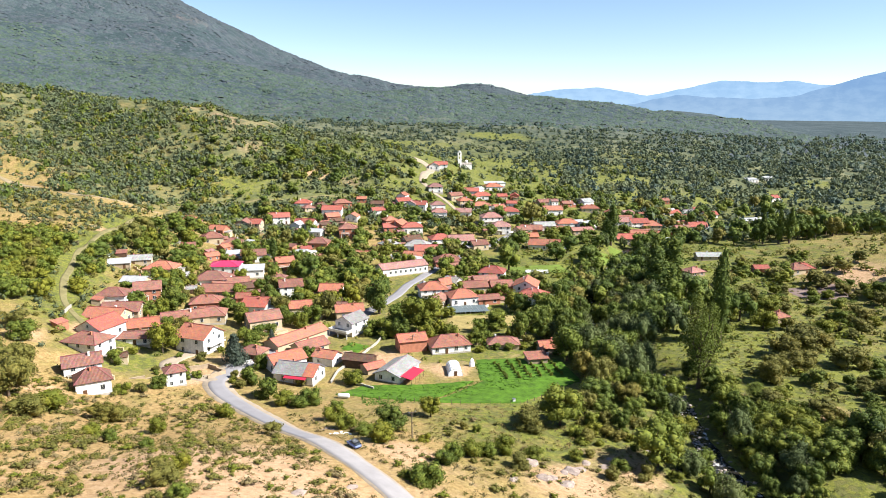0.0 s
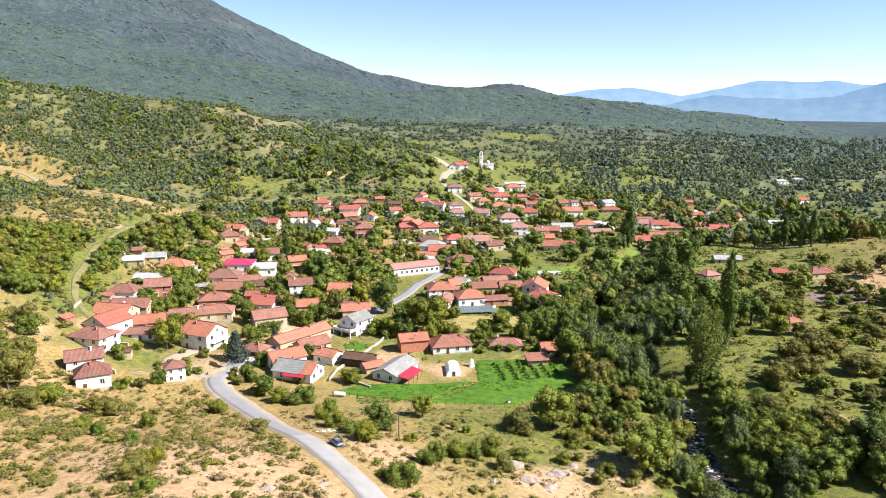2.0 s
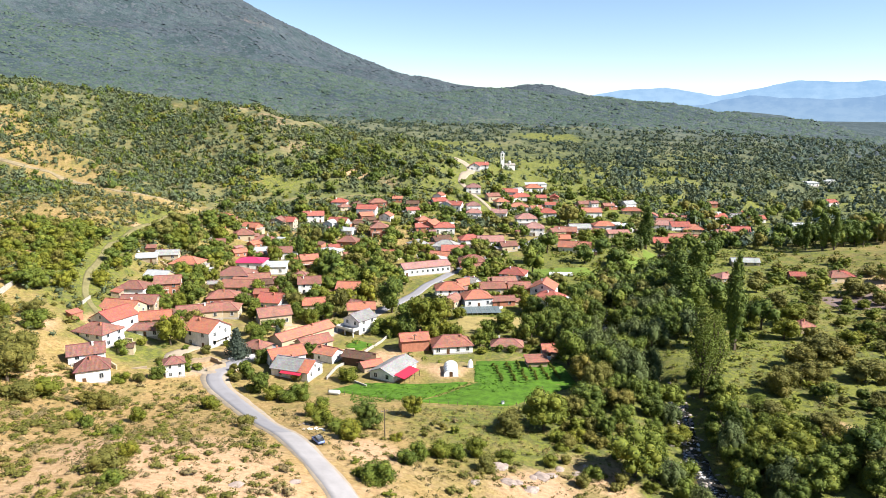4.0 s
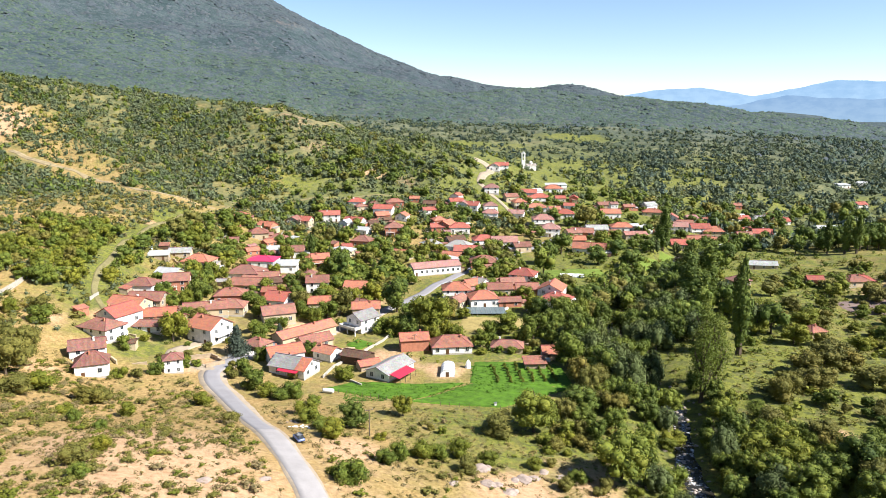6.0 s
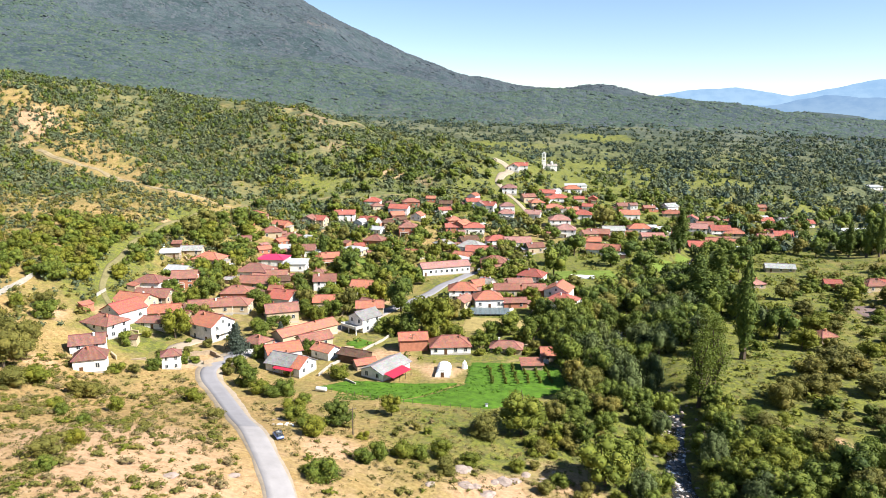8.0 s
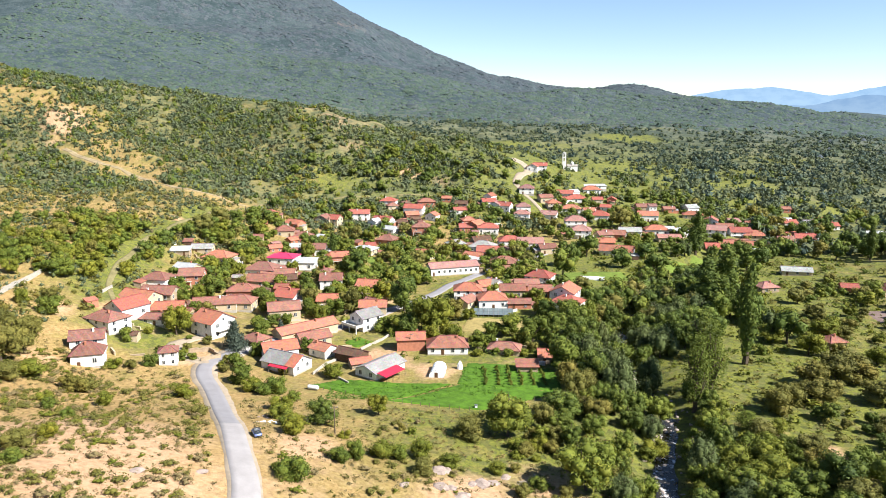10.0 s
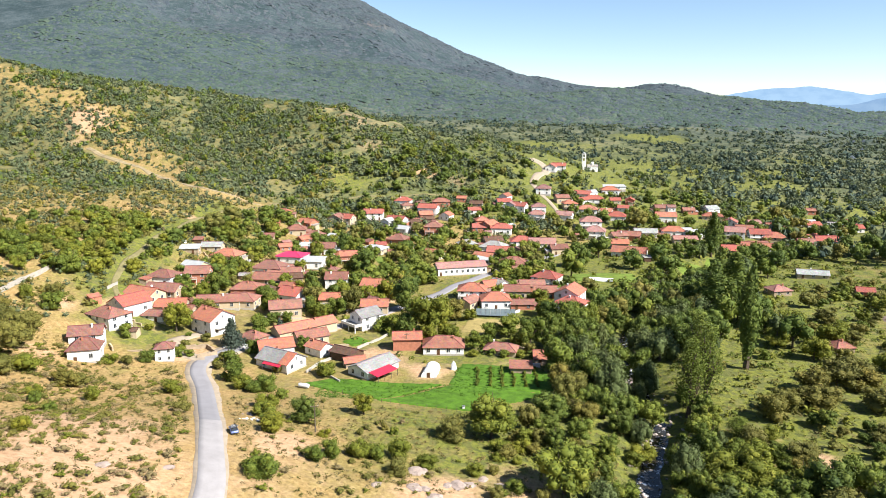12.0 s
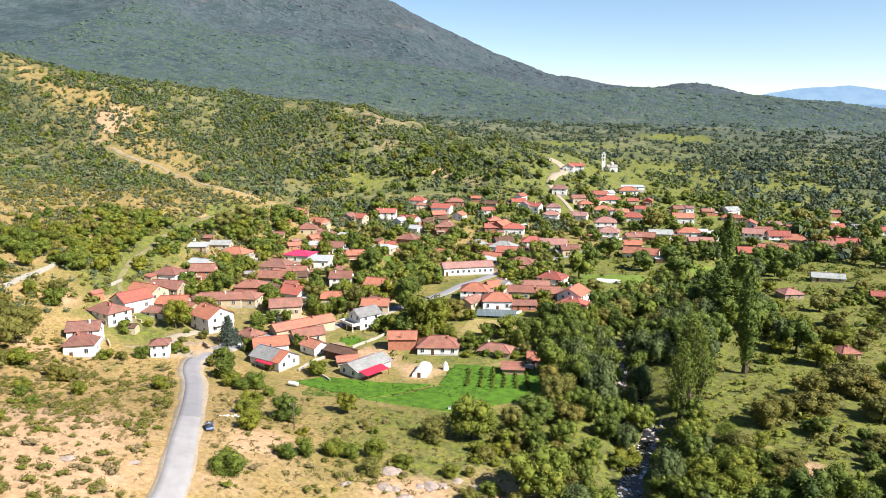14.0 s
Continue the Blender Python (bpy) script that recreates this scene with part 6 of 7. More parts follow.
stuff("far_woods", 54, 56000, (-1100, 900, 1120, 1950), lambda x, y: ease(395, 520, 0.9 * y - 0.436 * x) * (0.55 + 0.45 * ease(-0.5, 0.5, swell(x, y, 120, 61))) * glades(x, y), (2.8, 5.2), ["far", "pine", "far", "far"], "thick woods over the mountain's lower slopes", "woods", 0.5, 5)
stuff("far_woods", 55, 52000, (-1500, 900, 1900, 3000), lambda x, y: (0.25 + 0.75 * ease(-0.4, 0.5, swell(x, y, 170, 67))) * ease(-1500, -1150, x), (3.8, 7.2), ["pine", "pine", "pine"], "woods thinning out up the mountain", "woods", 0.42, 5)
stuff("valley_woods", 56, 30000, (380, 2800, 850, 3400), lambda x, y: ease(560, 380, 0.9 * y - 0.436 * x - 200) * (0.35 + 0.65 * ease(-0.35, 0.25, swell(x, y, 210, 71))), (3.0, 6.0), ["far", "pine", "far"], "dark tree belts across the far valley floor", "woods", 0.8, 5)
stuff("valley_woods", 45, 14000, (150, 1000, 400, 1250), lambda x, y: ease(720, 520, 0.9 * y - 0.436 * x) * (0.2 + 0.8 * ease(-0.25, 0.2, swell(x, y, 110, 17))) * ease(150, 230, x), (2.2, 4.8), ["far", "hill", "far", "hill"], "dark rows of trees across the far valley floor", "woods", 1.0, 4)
stuff("meadow_scrub", 46, 2600, (72, 330, 150, 420), lambda x, y: 0.30 + 0.7 * ease(0.0, 0.6, swell(x, y, 40, 19)), (0.7, 2.1), ["olive", "broad", "olive", "pale"], "low bushes over the valley meadow", "scrub", 0.8, 0)
def below_field(x, y):
    """0.2 on the mown slope between the road and the crops, 0 in the crops, 1 elsewhere."""
    east = ease(-4, 3, x - np.interp(y, [90, 115, 130, 147, 162, 177, 191, 203], [-22, -26.5, -33.3, -40.8, -48.2, -55.5, -62.5, -70]))
    return (1 - east) + east * (0.10 + 0.25 * ease(160, 145, y)) * ease(187, 181, y)


dry_side = lambda x, y: (0.15 + 0.85 * ease(-0.45, 0.35, swell(x, y, 26, 23) + 0.5 * ease(-75, -105, x))) * ease(60, 30, x) * below_field(x, y)
stuff("dry_scrub", 48, 5200, (-150, 60, 92, 200), dry_side, (0.55, 1.7), ["olive", "scrub_grey", "olive", "pale", "olive"], "dry olive bushes over the stony foreground slope", "scrub", 0.7, -1)
stuff("dry_tufts", 49, 11000, (-150, 75, 90, 205), lambda x, y: (0.3 + 0.7 * ease(-0.4, 0.4, swell(x, y, 18, 29))) * ease(0.05, 0.2, below_field(x, y) + 0.2 * ease(188, 182, y)), (0.25, 0.6), ["straw", "olive", "straw", "scrub_grey"], "tufts of dry yellow grass", "grass", 0.9, -2)
stuff("village_green", 50, 2200, (-125, 215, 225, 560), lambda x, y: 0.8 + 0 * x, (0.7, 1.8), ["broad", "dark", "pale", "broad"], "garden shrubs and vines between the houses", "shrubs", 0.85, 0)


# ---- stones of the stream bed ----
def stream_stones(count, seed):
    r = np.random.RandomState(seed)
    line = np.array(RIVER[:8], float)
    seg = np.concatenate([[0], np.cumsum(np.hypot(*np.diff(line, axis=0).T))])
    s = r.uniform(20, seg[-1], count)
    x, y = np.interp(s, seg, line[:, 0]), np.interp(s, seg, line[:, 1])
    o = r.normal(0, 2.6, count) * (1 + 0.3 * np.sin(s * 0.4))
    x, y = x + o, y + r.normal(0, 1.0, count)
    size = r.uniform(0.18, 0.75, count) ** 1.2
    p = np.stack([x, y, np.maximum(ground_z(x, y), ground_z(x - o, y) + 0.3) + size * 0.15], -1)
    tagged(new("stream_stones", blob_mesh("stream_stones", p, size, STONE_PALE, seed, 0.6, 2)), "pale pinkish boulders and stones along the stream", "stones", kind="stuff")


stream_stones(620, 71)


def in_crop(x, y):
    """1 over the lucerne between the barn and the stream."""
    low, high = 191 - 0.2 * np.clip(-x - 13, -26, 25) + 0.62 * np.clip(x - 14, 0, 30), np.where(x > 8, 222, 206.0)
    return ((y > low + 1) & (y < high) & (x > -30) & (x < 37)).astype(float)


stuff("crop_plants", 58, 4200, (-30, 38, 186, 223), in_crop, (0.25, 0.55), ["lucerne", "lucerne"], "leafy green lucerne plants in the field", "crop", 0.7, -2)
stuff("meadow_grass", 59, 5200, (74, 215, 150, 345), lambda x, y: 0.35 + 0.65 * ease(-0.3, 0.5, swell(x, y, 22, 41)), (0.3, 0.8), ["pale", "straw", "olive", "pale"], "tall yellow-green grass over the valley meadow", "grass", 0.7, -2)

# ---- things about the village ----
def turned(profile, sides=16):
    """A solid of revolution about z from (radius, height) pairs."""
    v, f = [], []
    for rad, z in profile:
        v += [(rad * math.cos(6.2832 * k / sides), rad * math.sin(6.2832 * k / sides), z) for k in range(sides)]
    for i in range(len(profile) - 1):
        f += [(i * sides + k, i * sides + (k + 1) % sides, (i + 1) * sides + (k + 1) % sides, (i + 1) * sides + k) for k in range(sides)]
    f += [tuple(reversed(range(sides))), tuple((len(profile) - 1) * sides + k for k in range(sides))]
    return v, f


def thing(name, x, y, turn, label, cat, lift=0.0, group=""):
    ob = new(name)
    ob.empty_display_size = 1
    ob.matrix_world = pose(x, y, float(ground_z(x, y)) + lift, 0, 0, turn)
    return tagged(ob, label, cat, group)


def loft(sections):
    """A closed skin over sections of equal point counts."""
    n = len(sections[0])
    v = [p for s in sections for p in s]
    f = [(i * n + k, i * n + (k + 1) % n, (i + 1) * n + (k + 1) % n, (i + 1) * n + k) for i in range(len(sections) - 1) for k in range(n)]
    return v, f + [tuple(reversed(range(n))), tuple((len(sections) - 1) * n + k for k in range(n))]


def hull_section(x, half, low, high, tuck=0.08):
    return [(x, -half + tuck, low), (x, half - tuck, low), (x, half, low + 0.25), (x, half - 0.02, high - 0.08), (x, half - 0.12, high), (x, -half + 0.12, high), (x, -half + 0.02, high - 0.08), (x, -half, low + 0.25)]


def car(x, y, turn):
    ob = thing("car", x, y, turn, "dark blue hatchback car parked on the road's edge", "car", 0.2)
    body = loft([hull_section(*s) for s in ((-1.95, 0.72, 0.38, 0.80), (-1.85, 0.80, 0.25, 0.92), (-1.2, 0.84, 0.22, 0.95), (0.6, 0.84, 0.22, 0.95), (1.3, 0.82, 0.22, 0.86), (1.8, 0.76, 0.26, 0.74), (1.95, 0.66, 0.36, 0.62))])
    part("body", mesh_of("body", *body, CAR_BLUE, True), ob)
    glass = loft([hull_section(*s) for s in ((-1.78, 0.70, 0.86, 0.97, 0.02), (-1.35, 0.68, 0.86, 1.36, 0.02), (0.25, 0.68, 0.86, 1.38, 0.02), (0.95, 0.70, 0.86, 0.96, 0.02))])
    part("windows", mesh_of("windows", *glass, GLASS), ob, "dark tinted car windows")
    # roof takes the pale rim metal in place of blue, as a sun glint
    roof = loft([hull_section(*s) for s in ((-1.42, 0.60, 1.34, 1.41, 0.02), (-0.6, 0.62, 1.36, 1.46, 0.02), (0.28, 0.60, 1.35, 1.41, 0.02))])
    part("roof", mesh_of("roof", *roof, RIM, True), ob, "pale metal roof put in for the sun's glint")
    tyre, rim = mesh_of("tyre", *turned([(0.20, -0.1), (0.30, -0.1), (0.31, 0.0), (0.30, 0.1), (0.20, 0.1)], 14), RUBBER), mesh_of("rim", *turned([(0.05, -0.11), (0.19, -0.10), (0.2, 0.0), (0.19, 0.1)], 12), RIM)
    for sx in (-1.25, 1.25):
        for sy in (-1, 1):
            w = part("wheel", tyre, ob, at=pose(sx, sy * 0.76, 0.30, 90 * sy, 0, 0))
            part("rim", rim, w, "pale metal wheel rim")
    for sy in (-1, 1):
        part("headlight", bar_mesh("headlight", LAMP_GLASS, (1.84, sy * 0.52 - 0.14, 0.55, 1.93, sy * 0.52 + 0.14, 0.68)), ob, "clear headlight")
        part("mirror", bar_mesh("mirror", CAR_BLUE, (0.55, sy * 0.93 - 0.09, 0.92, 0.72, sy * 0.93 + 0.09, 1.05)), ob)
    part("bumper", bar_mesh("bumper", RUBBER, (-2.0, -0.7, 0.35, -1.9, 0.7, 0.5)), ob)
    return ob


car(-34.5, 144.4, 119)


def pole(x, y, h, label, arm=True):
    ob = thing("utility_pole", x, y, 20, label, "pole", -0.3, "poles")
    part("post", mesh_of("post", *turned([(0.16, 0), (0.10, h)], 8), POLE_WOOD), ob)
    if arm:
        part("crossarm", bar_mesh("crossarm", POLE_WOOD, (-0.9, -0.06, h - 0.5, 0.9, 0.06, h - 0.36)), ob)
        for k in (-0.8, 0, 0.8):
            part("insulator", mesh_of("insulator", *turned([(0.05, h - 0.36), (0.07, h - 0.25), (0.03, h - 0.15)], 8), METAL_WHITE), ob, at=pose(k, 0, 0))
    return ob


pole(-20.3, 158.3, 7.2, "weathered wooden utility pole on the grass")
pole(-10.2, 236.0, 6.5, "wooden utility pole before the brick house")
pole(-8.3, 259.8, 7.5, "wooden utility pole beside the village street")
pole(-70.0, 232.5, 7.0, "wooden utility pole at the road bend")
pole(-33, 286, 7.5, "wooden utility pole along the village street")
pole(20, 352, 7.5, "wooden utility pole near the school")


def tunnel(x, y, turn, length, width, height, label):
    """A plastic tunnel greenhouse: film over hoops."""
    ob = thing("polytunnel", x, y, turn, label, "greenhouse", -0.05)
    n = 11
    arc = [(width / 2 * math.cos(math.pi * k / (n - 1)), height * math.sin(math.pi * k / (n - 1)) ** 0.8) for k in range(n)]
    rows = 8
    v = [(a + 0.05 * math.sin(i * 5), length * (i / (rows - 1) - 0.5), b * (1 - 0.03 * (i % 2))) for i in range(rows) for a, b in arc]
    f = [(i * n + k, i * n + k + 1, (i + 1) * n + k + 1, (i + 1) * n + k) for i in range(rows - 1) for k in range(n - 1)]
    f += [tuple(range(n - 1, -1, -1)), tuple((rows - 1) * n + k for k in range(n))]
    part("cover", mesh_of("cover", v, f, FILM), ob)
    for i in range(5):
        yy = length * (i / 4 - 0.5)
        hv, hf = [], []
        for (a, b), (c, d) in zip(arc, arc[1:]):
            limb(hv, hf, (a * 1.01, yy, b * 1.01), (c * 1.01, yy, d * 1.01), 0.04, 0.04, 5)
        part("hoop", mesh_of("hoop", hv, hf, RIM), ob)
    # dark panel over the end, put in for the shade within the opening
    part("doorway", bar_mesh("doorway", DOOR_WOOD, (-0.5, -length / 2 - 0.05, 0, 0.5, -length / 2 + 0.02, height * 0.7)), ob, "dark panel standing for the shade inside the tunnel's open doorway")
    return ob


tunnel(0.6, 216, -4, 8.5, 4.6, 2.4, "white plastic tunnel greenhouse beside the field")
tunnel(68.3, 347, 80, 12, 2.6, 1.6, "low white plastic tunnel in a grassy garden")


def glasshouse(x0, y0, w, d):
    ob = thing("greenhouse", x0 + w / 2, y0 + d / 2, 0, "low glazed greenhouse frame beside the garden plots", "greenhouse")
    for k in range(9):
        xx = -w / 2 + w * k / 8
        part("rafter", bar_mesh("rafter", RIM, (xx - 0.05, -d / 2, 1.0, xx + 0.05, d / 2, 1.12)), ob)
        for yy in (-d / 2, d / 2):
            part("post", bar_mesh("post", RIM, (xx - 0.05, yy - 0.05, -0.3, xx + 0.05, yy + 0.05, 1.0)), ob)
    for k in range(8):
        for j in range(2):
            a, b = -w / 2 + w * k / 8 + 0.08, -d / 2 + d * j / 2 + 0.05
            part("pane", bar_mesh("pane", PALE_GLASS, (a, b, 1.02, a + w / 8 - 0.16, b + d / 2 - 0.1, 1.05)), ob)
    return ob


glasshouse(11, 278.5, 16, 10)

tank = thing("water_tank", -35.1, 198, -12, "white cylindrical tank lying on the dry grass", "tank", 0.35)
part("shell", mesh_of("shell", *turned([(0.3, -1.75), (0.6, -1.6), (0.68, -1.3), (0.68, 1.3), (0.6, 1.6), (0.3, 1.75)], 18), METAL_WHITE, True), tank, at=pose(0, 0, 0.45, 0, 90, 0))
for k in (-1, 1):
    part("cradle", bar_mesh("cradle", RIM, (k - 0.1, -0.5, -0.7, k + 0.1, 0.5, -0.05)), tank)

hive = thing("beehive", 12.9, 188.5, 15, "white wooden beehive at the field corner", "beehive")
part("box", bar_mesh("box", METAL_WHITE, (-0.35, -0.3, 0.2, 0.35, 0.3, 1.0)), hive)
part("lid", bar_mesh("lid", RIM, (-0.42, -0.37, 1.0, 0.42, 0.37, 1.12)), hive)
part("stand", bar_mesh("stand", POLE_WOOD, (-0.3, -0.25, -0.2, -0.2, 0.25, 0.2), (0.2, -0.25, -0.2, 0.3, 0.25, 0.2)), hive)

tarp = thing("covered_stack", 7.4, 220.5, 10, "stack wrapped in white plastic sheet", "stack")
part("sheet", mesh_of("sheet", *turned([(1.0, -0.1), (0.9, 0.9), (0.7, 1.9), (0.25, 2.6), (0.05, 2.8)], 9), FILM), tarp)


# ---- chapel with its bell tower ----
tower = thing("bell_tower", 86.5, 652, 4, "slender white bell tower with open belfry", "tower")
part("shaft", bar_mesh("shaft", WALLS["w"], (-1.6, -1.6, -1.5, 1.6, 1.6, 8.2), (-1.8, -1.8, 8.2, 1.8, 1.8, 8.6)), tower)
for level in (8.6, 11.8):
    for sx in (-1, 1):
        for sy in (-1, 1):
            part("pillar", bar_mesh("pillar", WALLS["w"], (sx * 1.25 - 0.3, sy * 1.25 - 0.3, level, sx * 1.25 + 0.3, sy * 1.25 + 0.3, level + 2.7)), tower)
    part("ledge", bar_mesh("ledge", WALLS["w"], (-1.75, -1.75, level + 2.7, 1.75, 1.75, level + 3.2)), tower)
part("cap", mesh_of("cap", *turned([(1.7, 15.0), (1.5, 15.6), (0.9, 16.2), (0.1, 16.7)], 14), ROOF_TIN, True), tower)
for lv in (2.5, 5.5):
    part("window", WINDOW[(0.9, 1.1)], tower, at=pose(0, -1.6, lv))
chapel = thing("chapel", 95, 662, 4, "small white chapel beside the bell tower", "chapel")
part("nave", wall_mesh(9, 6, 4.2, 1.6, "g", WALLS["w"]), chapel)
part("roof", roof_mesh(9, 6, 4.2, 1.6, 0.4, "g", ROOFS["g"]), chapel)
part("dome", mesh_of("dome", *turned([(1.5, 4.5), (1.5, 6.6), (1.35, 7.3), (0.9, 7.9), (0.1, 8.2)], 14), WALLS["w"], True), chapel)
for k in (-2.5, 0, 2.5):
    part("window", WINDOW[(0.9, 1.1)], chapel, at=pose(k, -3, 1.6))


# ---- yard walls and parapets ----
def wall_run(line, h, thick, mat, label, name="yard_wall"):
    """A low wall that follows the land, in stones of uneven height."""
    r = random.Random(len(line) + int(line[0][0]))
    ob = thing(name, *line[0], 0, label, "wall")
    base = float(ground_z(*line[0]))
    for (ax, ay), (bx, by) in zip(line, line[1:]):
        n = max(1, int(math.hypot(bx - ax, by - ay) / 3))
        for k in range(n):
            x0, y0, x1, y1 = (ax + (bx - ax) * k / n, ay + (by - ay) * k / n, ax + (bx - ax) * (k + 1) / n, ay + (by - ay) * (k + 1) / n)
            length = math.hypot(x1 - x0, y1 - y0)
            z = min(float(ground_z(x0, y0)), float(ground_z(x1, y1))) - base
            hh = h * r.uniform(0.9, 1.1)
            part("course", bar_mesh("course", mat, (0, -thick / 2, -0.5, length + 0.02, thick / 2, hh), (-0.02, -thick / 2 - 0.05, hh, length + 0.03, thick / 2 + 0.05, hh + 0.1)), ob, at=pose(x0 - line[0][0], y0 - line[0][1], z, 0, 0, math.degrees(math.atan2(y1 - y0, x1 - x0))))
    return ob


wall_run([(-145, 219), (-147.5, 240), (-149, 258), (-147, 268)], 1.6, 0.5, CONCRETE, "pale concrete parapet along the upper track", "parapet")
wall_run([(-71, 225), (-64, 229), (-60, 234)], 0.9, 0.3, WALLS["w"], "low white wall before the orange-roofed house")
wall_run([(-38.5, 212), (-36, 222), (-31, 231)], 0.8, 0.3, CONCRETE, "low concrete wall beside the garden")
wall_run([(-27.5, 236), (-22, 247), (-18, 258)], 0.8, 0.3, CONCRETE, "low concrete wall along the drive")
wall_run([(-75, 214), (-70.5, 219), (-76, 224), (-82, 221)], 1.3, 0.4, WALLS["s"], "broken mud-brick yard wall")
wall_run([(-96, 210), (-88, 213), (-83, 217)], 0.7, 0.6, WALLS["s"], "tumbled dry-stone wall in the grass")
wall_run([(-26, 205), (-31, 210), (-30, 214)], 0.7, 0.3, CONCRETE, "low concrete wall around the barn yard")


yard = random.Random(14)
for x, y, room in [b for b in BUILT if 195 < b[1] < 330 and b[0] < 60][::2]:
    a = radians(yard.choice((-20, 70, 40, -50, 10)))
    n = yard.uniform(5, 10)
    x0, y0 = x + math.cos(a + 1.57) * (room + 1.5), y + math.sin(a + 1.57) * (room + 1.5)
    if float(along(x0, y0, ROAD)[0]) > 9 and float(along(x0 + n * math.cos(a), y0 + n * math.sin(a), ROAD)[0]) > 5:
        wall_run([(x0, y0), (x0 + n * math.cos(a), y0 + n * math.sin(a))], yard.uniform(0.9, 1.5), 0.35, WALLS[yard.choice("sscw")], "rough yard wall between the gardens")


fence = thing("field_fence", -13, 190.5, 0, "thin wooden fence posts along the field's edge", "fence")
base_z = float(ground_z(-13, 190.5))
fence_line = [(-37, 200.5), (-25, 195.5), (-13, 190.6), (0, 188.2), (14, 185.8), (27, 194), (40, 202.5)]
for (ax, ay), (bx, by) in zip(fence_line, fence_line[1:]):
    for k in range(5):
        x, y = ax + (bx - ax) * k / 5, ay + (by - ay) * k / 5
        part("post", bar_mesh("post", POLE_WOOD, (-0.06, -0.06, -0.4, 0.06, 0.06, 1.25)), fence, at=pose(x + 13, y - 190.5, float(ground_z(x, y)) - base_z))


# ---- rocks ----
def rock(x, y, size, seed, mat=ROCK, label="pale weathered rock sunk in the dry ground"):
    r = np.random.RandomState(seed)
    bm = bmesh.new()
    bmesh.ops.create_icosphere(bm, subdivisions=2, radius=1)
    for v in bm.verts:
        k = 1 + 0.3 * noise.noise(v.co * 1.3 + Vector((seed, 0, 0))) + r.uniform(-0.06, 0.06)
        v.co = Vector((v.co.x * k * 1.3, v.co.y * k, v.co.z * k * 0.38))
    me = bpy.data.meshes.new("rock")
    bm.to_mesh(me)
    bm.free()
    me.materials.append(mat)
    ob = new("rock", me)
    ob.matrix_world = pose(x, y, float(ground_z(x, y)) + 0.05 * size, 0, 0, r.uniform(0, 360)) @ Matrix.Diagonal((size, size, size, 1))
    tagged(ob, label, "rock", "rocks of the slope")


for k, (x, y, s) in enumerate(((5.1, 147.3, 1.8), (6.6, 148.5, 1.2), (6, 139, 1.6), (8.2, 139.6, 1.1), (-1.5, 136.2, 1.0), (14.7, 145.1, 1.8), (17.2, 146.4, 1.2), (12.5, 144, 1.0), (10.6, 136.6, 1.5), (20, 150, 1.1), (24, 148, 1.3), (27, 152, 0.9), (40, 158, 1.0), (44, 149, 1.3), (47, 163, 1.1), (56, 172, 1.2), (62, 176, 0.9), (63, 214, 1.2), (62, 228, 1.4), (60, 240, 1.3), (58, 246, 1.5), (49, 143, 0.9), (53, 155, 0.8), (-45, 112, 1.1), (-36, 118, 0.9), (-39.5, 166, 0.5), (-40.3, 167, 0.4), (-38.6, 165.2, 0.45), (-41, 165.6, 0.35))):
    rock(x, y, s, k + 3)


rubble = random.Random(31)
for k in range(16):
    rock(-37 + rubble.uniform(-2.4, 2.4), 160.5 + rubble.uniform(-1.6, 1.6), rubble.uniform(0.18, 0.42), 60 + k, WALLS["w"], "white broken stone dumped beside the road")

# ---- awnings and balcony ----
def under(x, y):
    """The house that stands nearest."""
    return min((o for o in scene.objects if o.parent is None and o.name.split(".")[0] in ("house", "barn", "shed")), key=lambda o: (o.location.x - x) ** 2 + (o.location.y - y) ** 2)


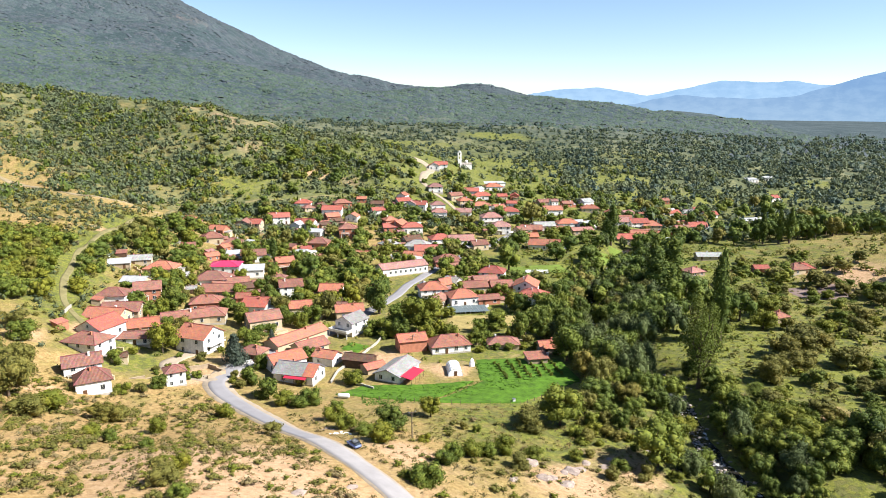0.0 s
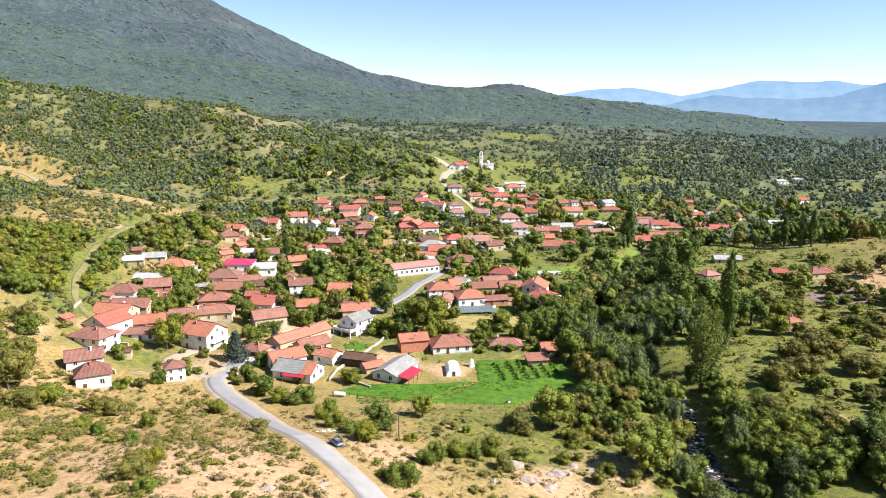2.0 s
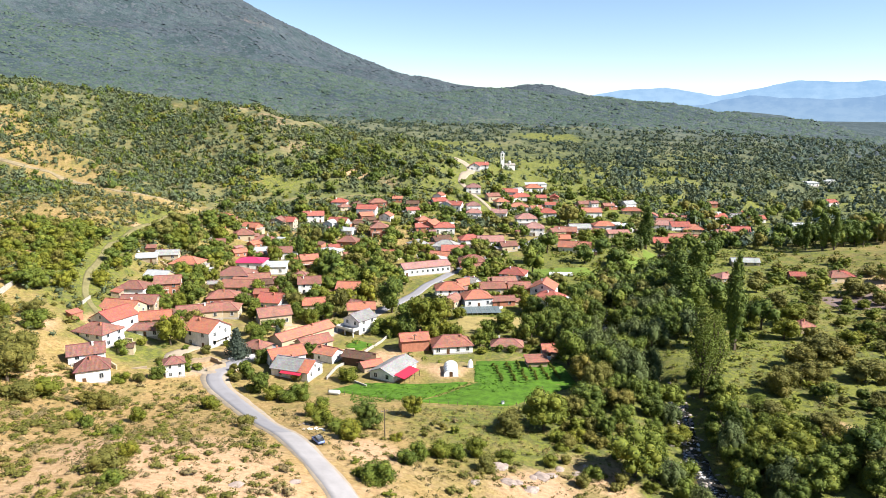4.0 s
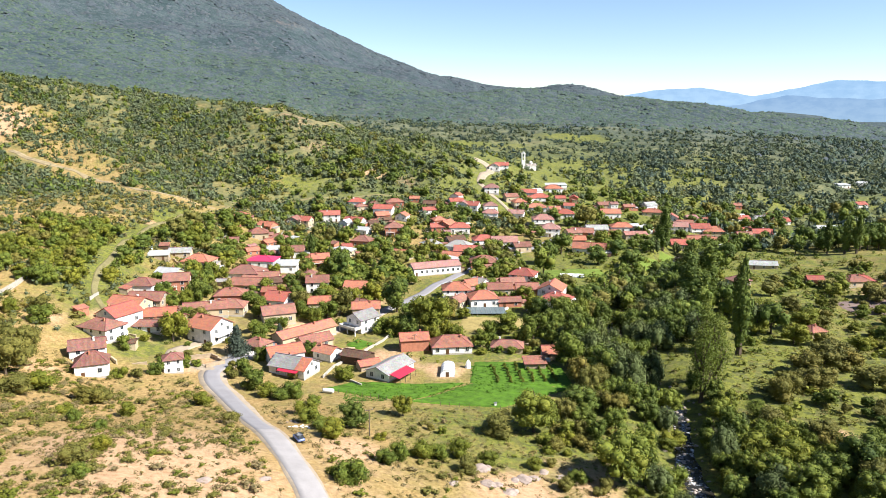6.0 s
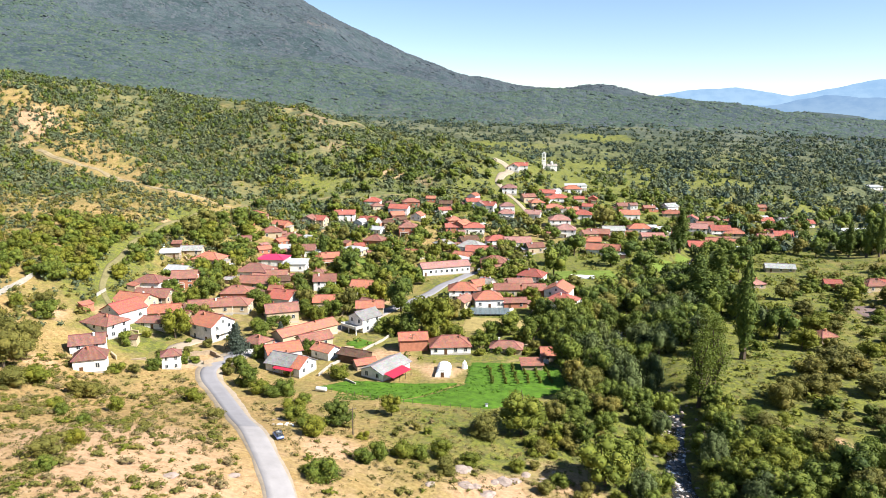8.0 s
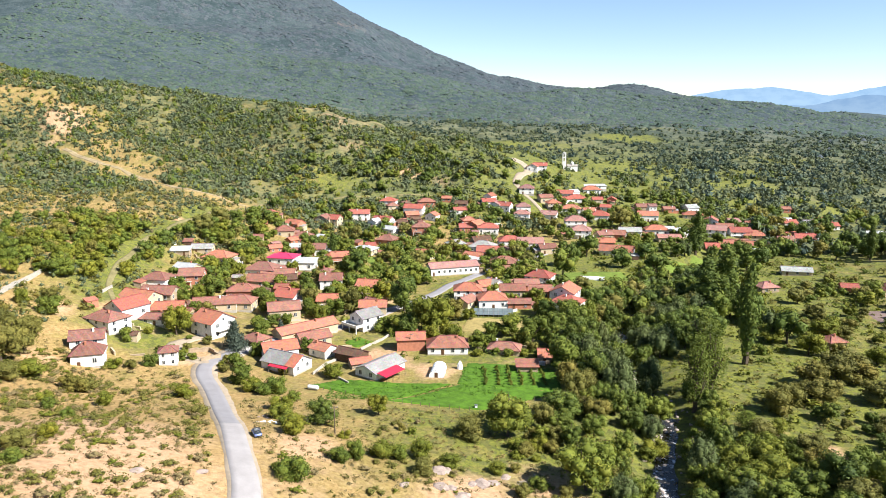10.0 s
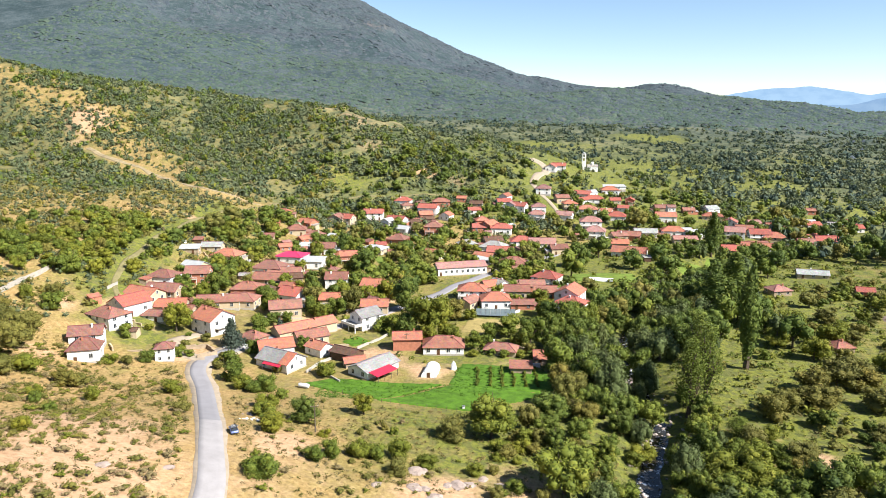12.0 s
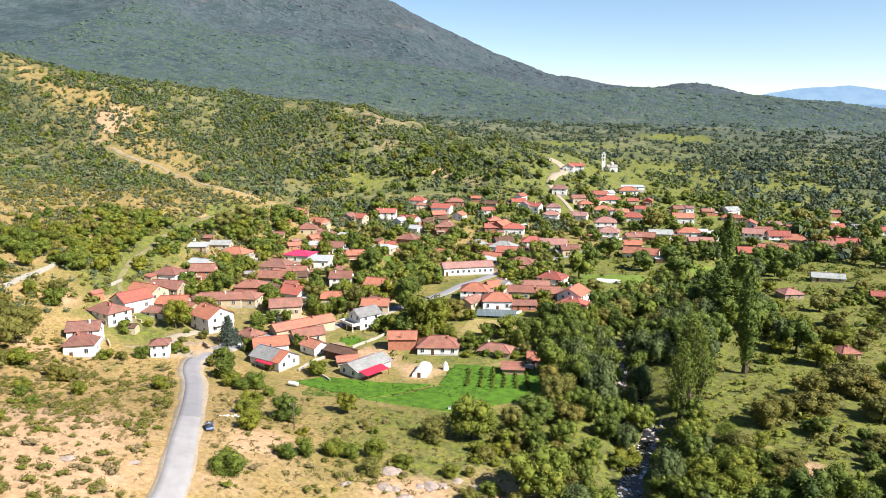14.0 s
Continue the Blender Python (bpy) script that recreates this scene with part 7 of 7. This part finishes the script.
def awning(ob, x0, x1, y0, y1, high, low, posts=3):
    aw = part("awning", mesh_of("awning", [(x0, y0, high), (x1, y0, high), (x1, y1, low), (x0, y1, low), (x0, y0, high - 0.08), (x1, y0, high - 0.08), (x1, y1, low - 0.08), (x0, y1, low - 0.08)], [(0, 3, 2, 1), (4, 5, 6, 7), (0, 1, 5, 4), (1, 2, 6, 5), (2, 3, 7, 6), (3, 0, 4, 7)], AWNING_RED), ob, "red sheet awning")
    for k in range(posts):
        xx = x0 + (x1 - x0) * (k + 0.1) / (posts - 0.8)
        part("post", bar_mesh("post", POLE_WOOD, (xx - 0.06, y1 - 0.1, -0.6, xx + 0.06, y1 + 0.02, low - 0.05)), aw)


awning(under(-17.7, 216.0), -6.8, 2.5, -4.5, -8.2, 2.75, 2.1, 4)
awning(under(-48.0, 216.5), -2.5, 4.8, -4.6, -6.2, 2.9, 2.45, 3)
villa = under(-79.7, 237.2)
deck = part("balcony", bar_mesh("balcony", WALLS["w"], (5.51, -3.5, 2.85, 6.9, 4.5, 3.05)), villa, "white balcony with railing")
for k in range(9):
    part("baluster", bar_mesh("baluster", FRAME_WHITE, (6.8, -3.5 + k, 3.05, 6.86, -3.44 + k, 3.95)), deck)
part("handrail", bar_mesh("handrail", FRAME_WHITE, (6.78, -3.5, 3.95, 6.88, 4.56, 4.03)), deck)

street_house = under(-29.8, 262.9)
terrace = part("terrace", bar_mesh("terrace", CONCRETE, (-8.6, -4.6, 2.3, -4.76, 4.2, 2.52)), street_house, "concrete terrace on pillars before the gable")
for yy in (-4.3, -0.2, 3.9):
    part("pillar", bar_mesh("pillar", WALLS["w"], (-8.5, yy - 0.15, -1.4, -8.2, yy + 0.15, 2.3)), terrace)
part("parapet", bar_mesh("parapet", WALLS["w"], (-8.6, -4.6, 2.52, -8.42, 4.2, 3.4), (-8.42, -4.6, 2.52, -4.76, -4.42, 3.4), (-8.42, 4.02, 2.52, -4.76, 4.2, 3.4)), terrace)
bend_house = under(-48.0, 216.5)
v, f, uv = slab([[(3.2, -5.02, 2.99), (7.06, -5.02, 2.99), (7.06, -0.02, 5.68), (3.2, -0.02, 5.68)]], 0.06)
part("roof_patch", mesh_of("roof_patch", v, f, ROOF_ORANGE, uvs=uv), bend_house, "newer orange tiles over one end of the grey roof")

# rows of young plants in the plot
for k, x in enumerate((15.5, 19.5, 23, 26.5, 30, 33.5)):
    for j in range(7):
        tree("bush", x - 0.10 * j + 0.2 * ((j * 7 + k) % 3), 206.5 + 2.2 * j + 0.25 * k, 1.5 + 0.15 * ((j + k) % 3), 1.25, "young plants in rows")
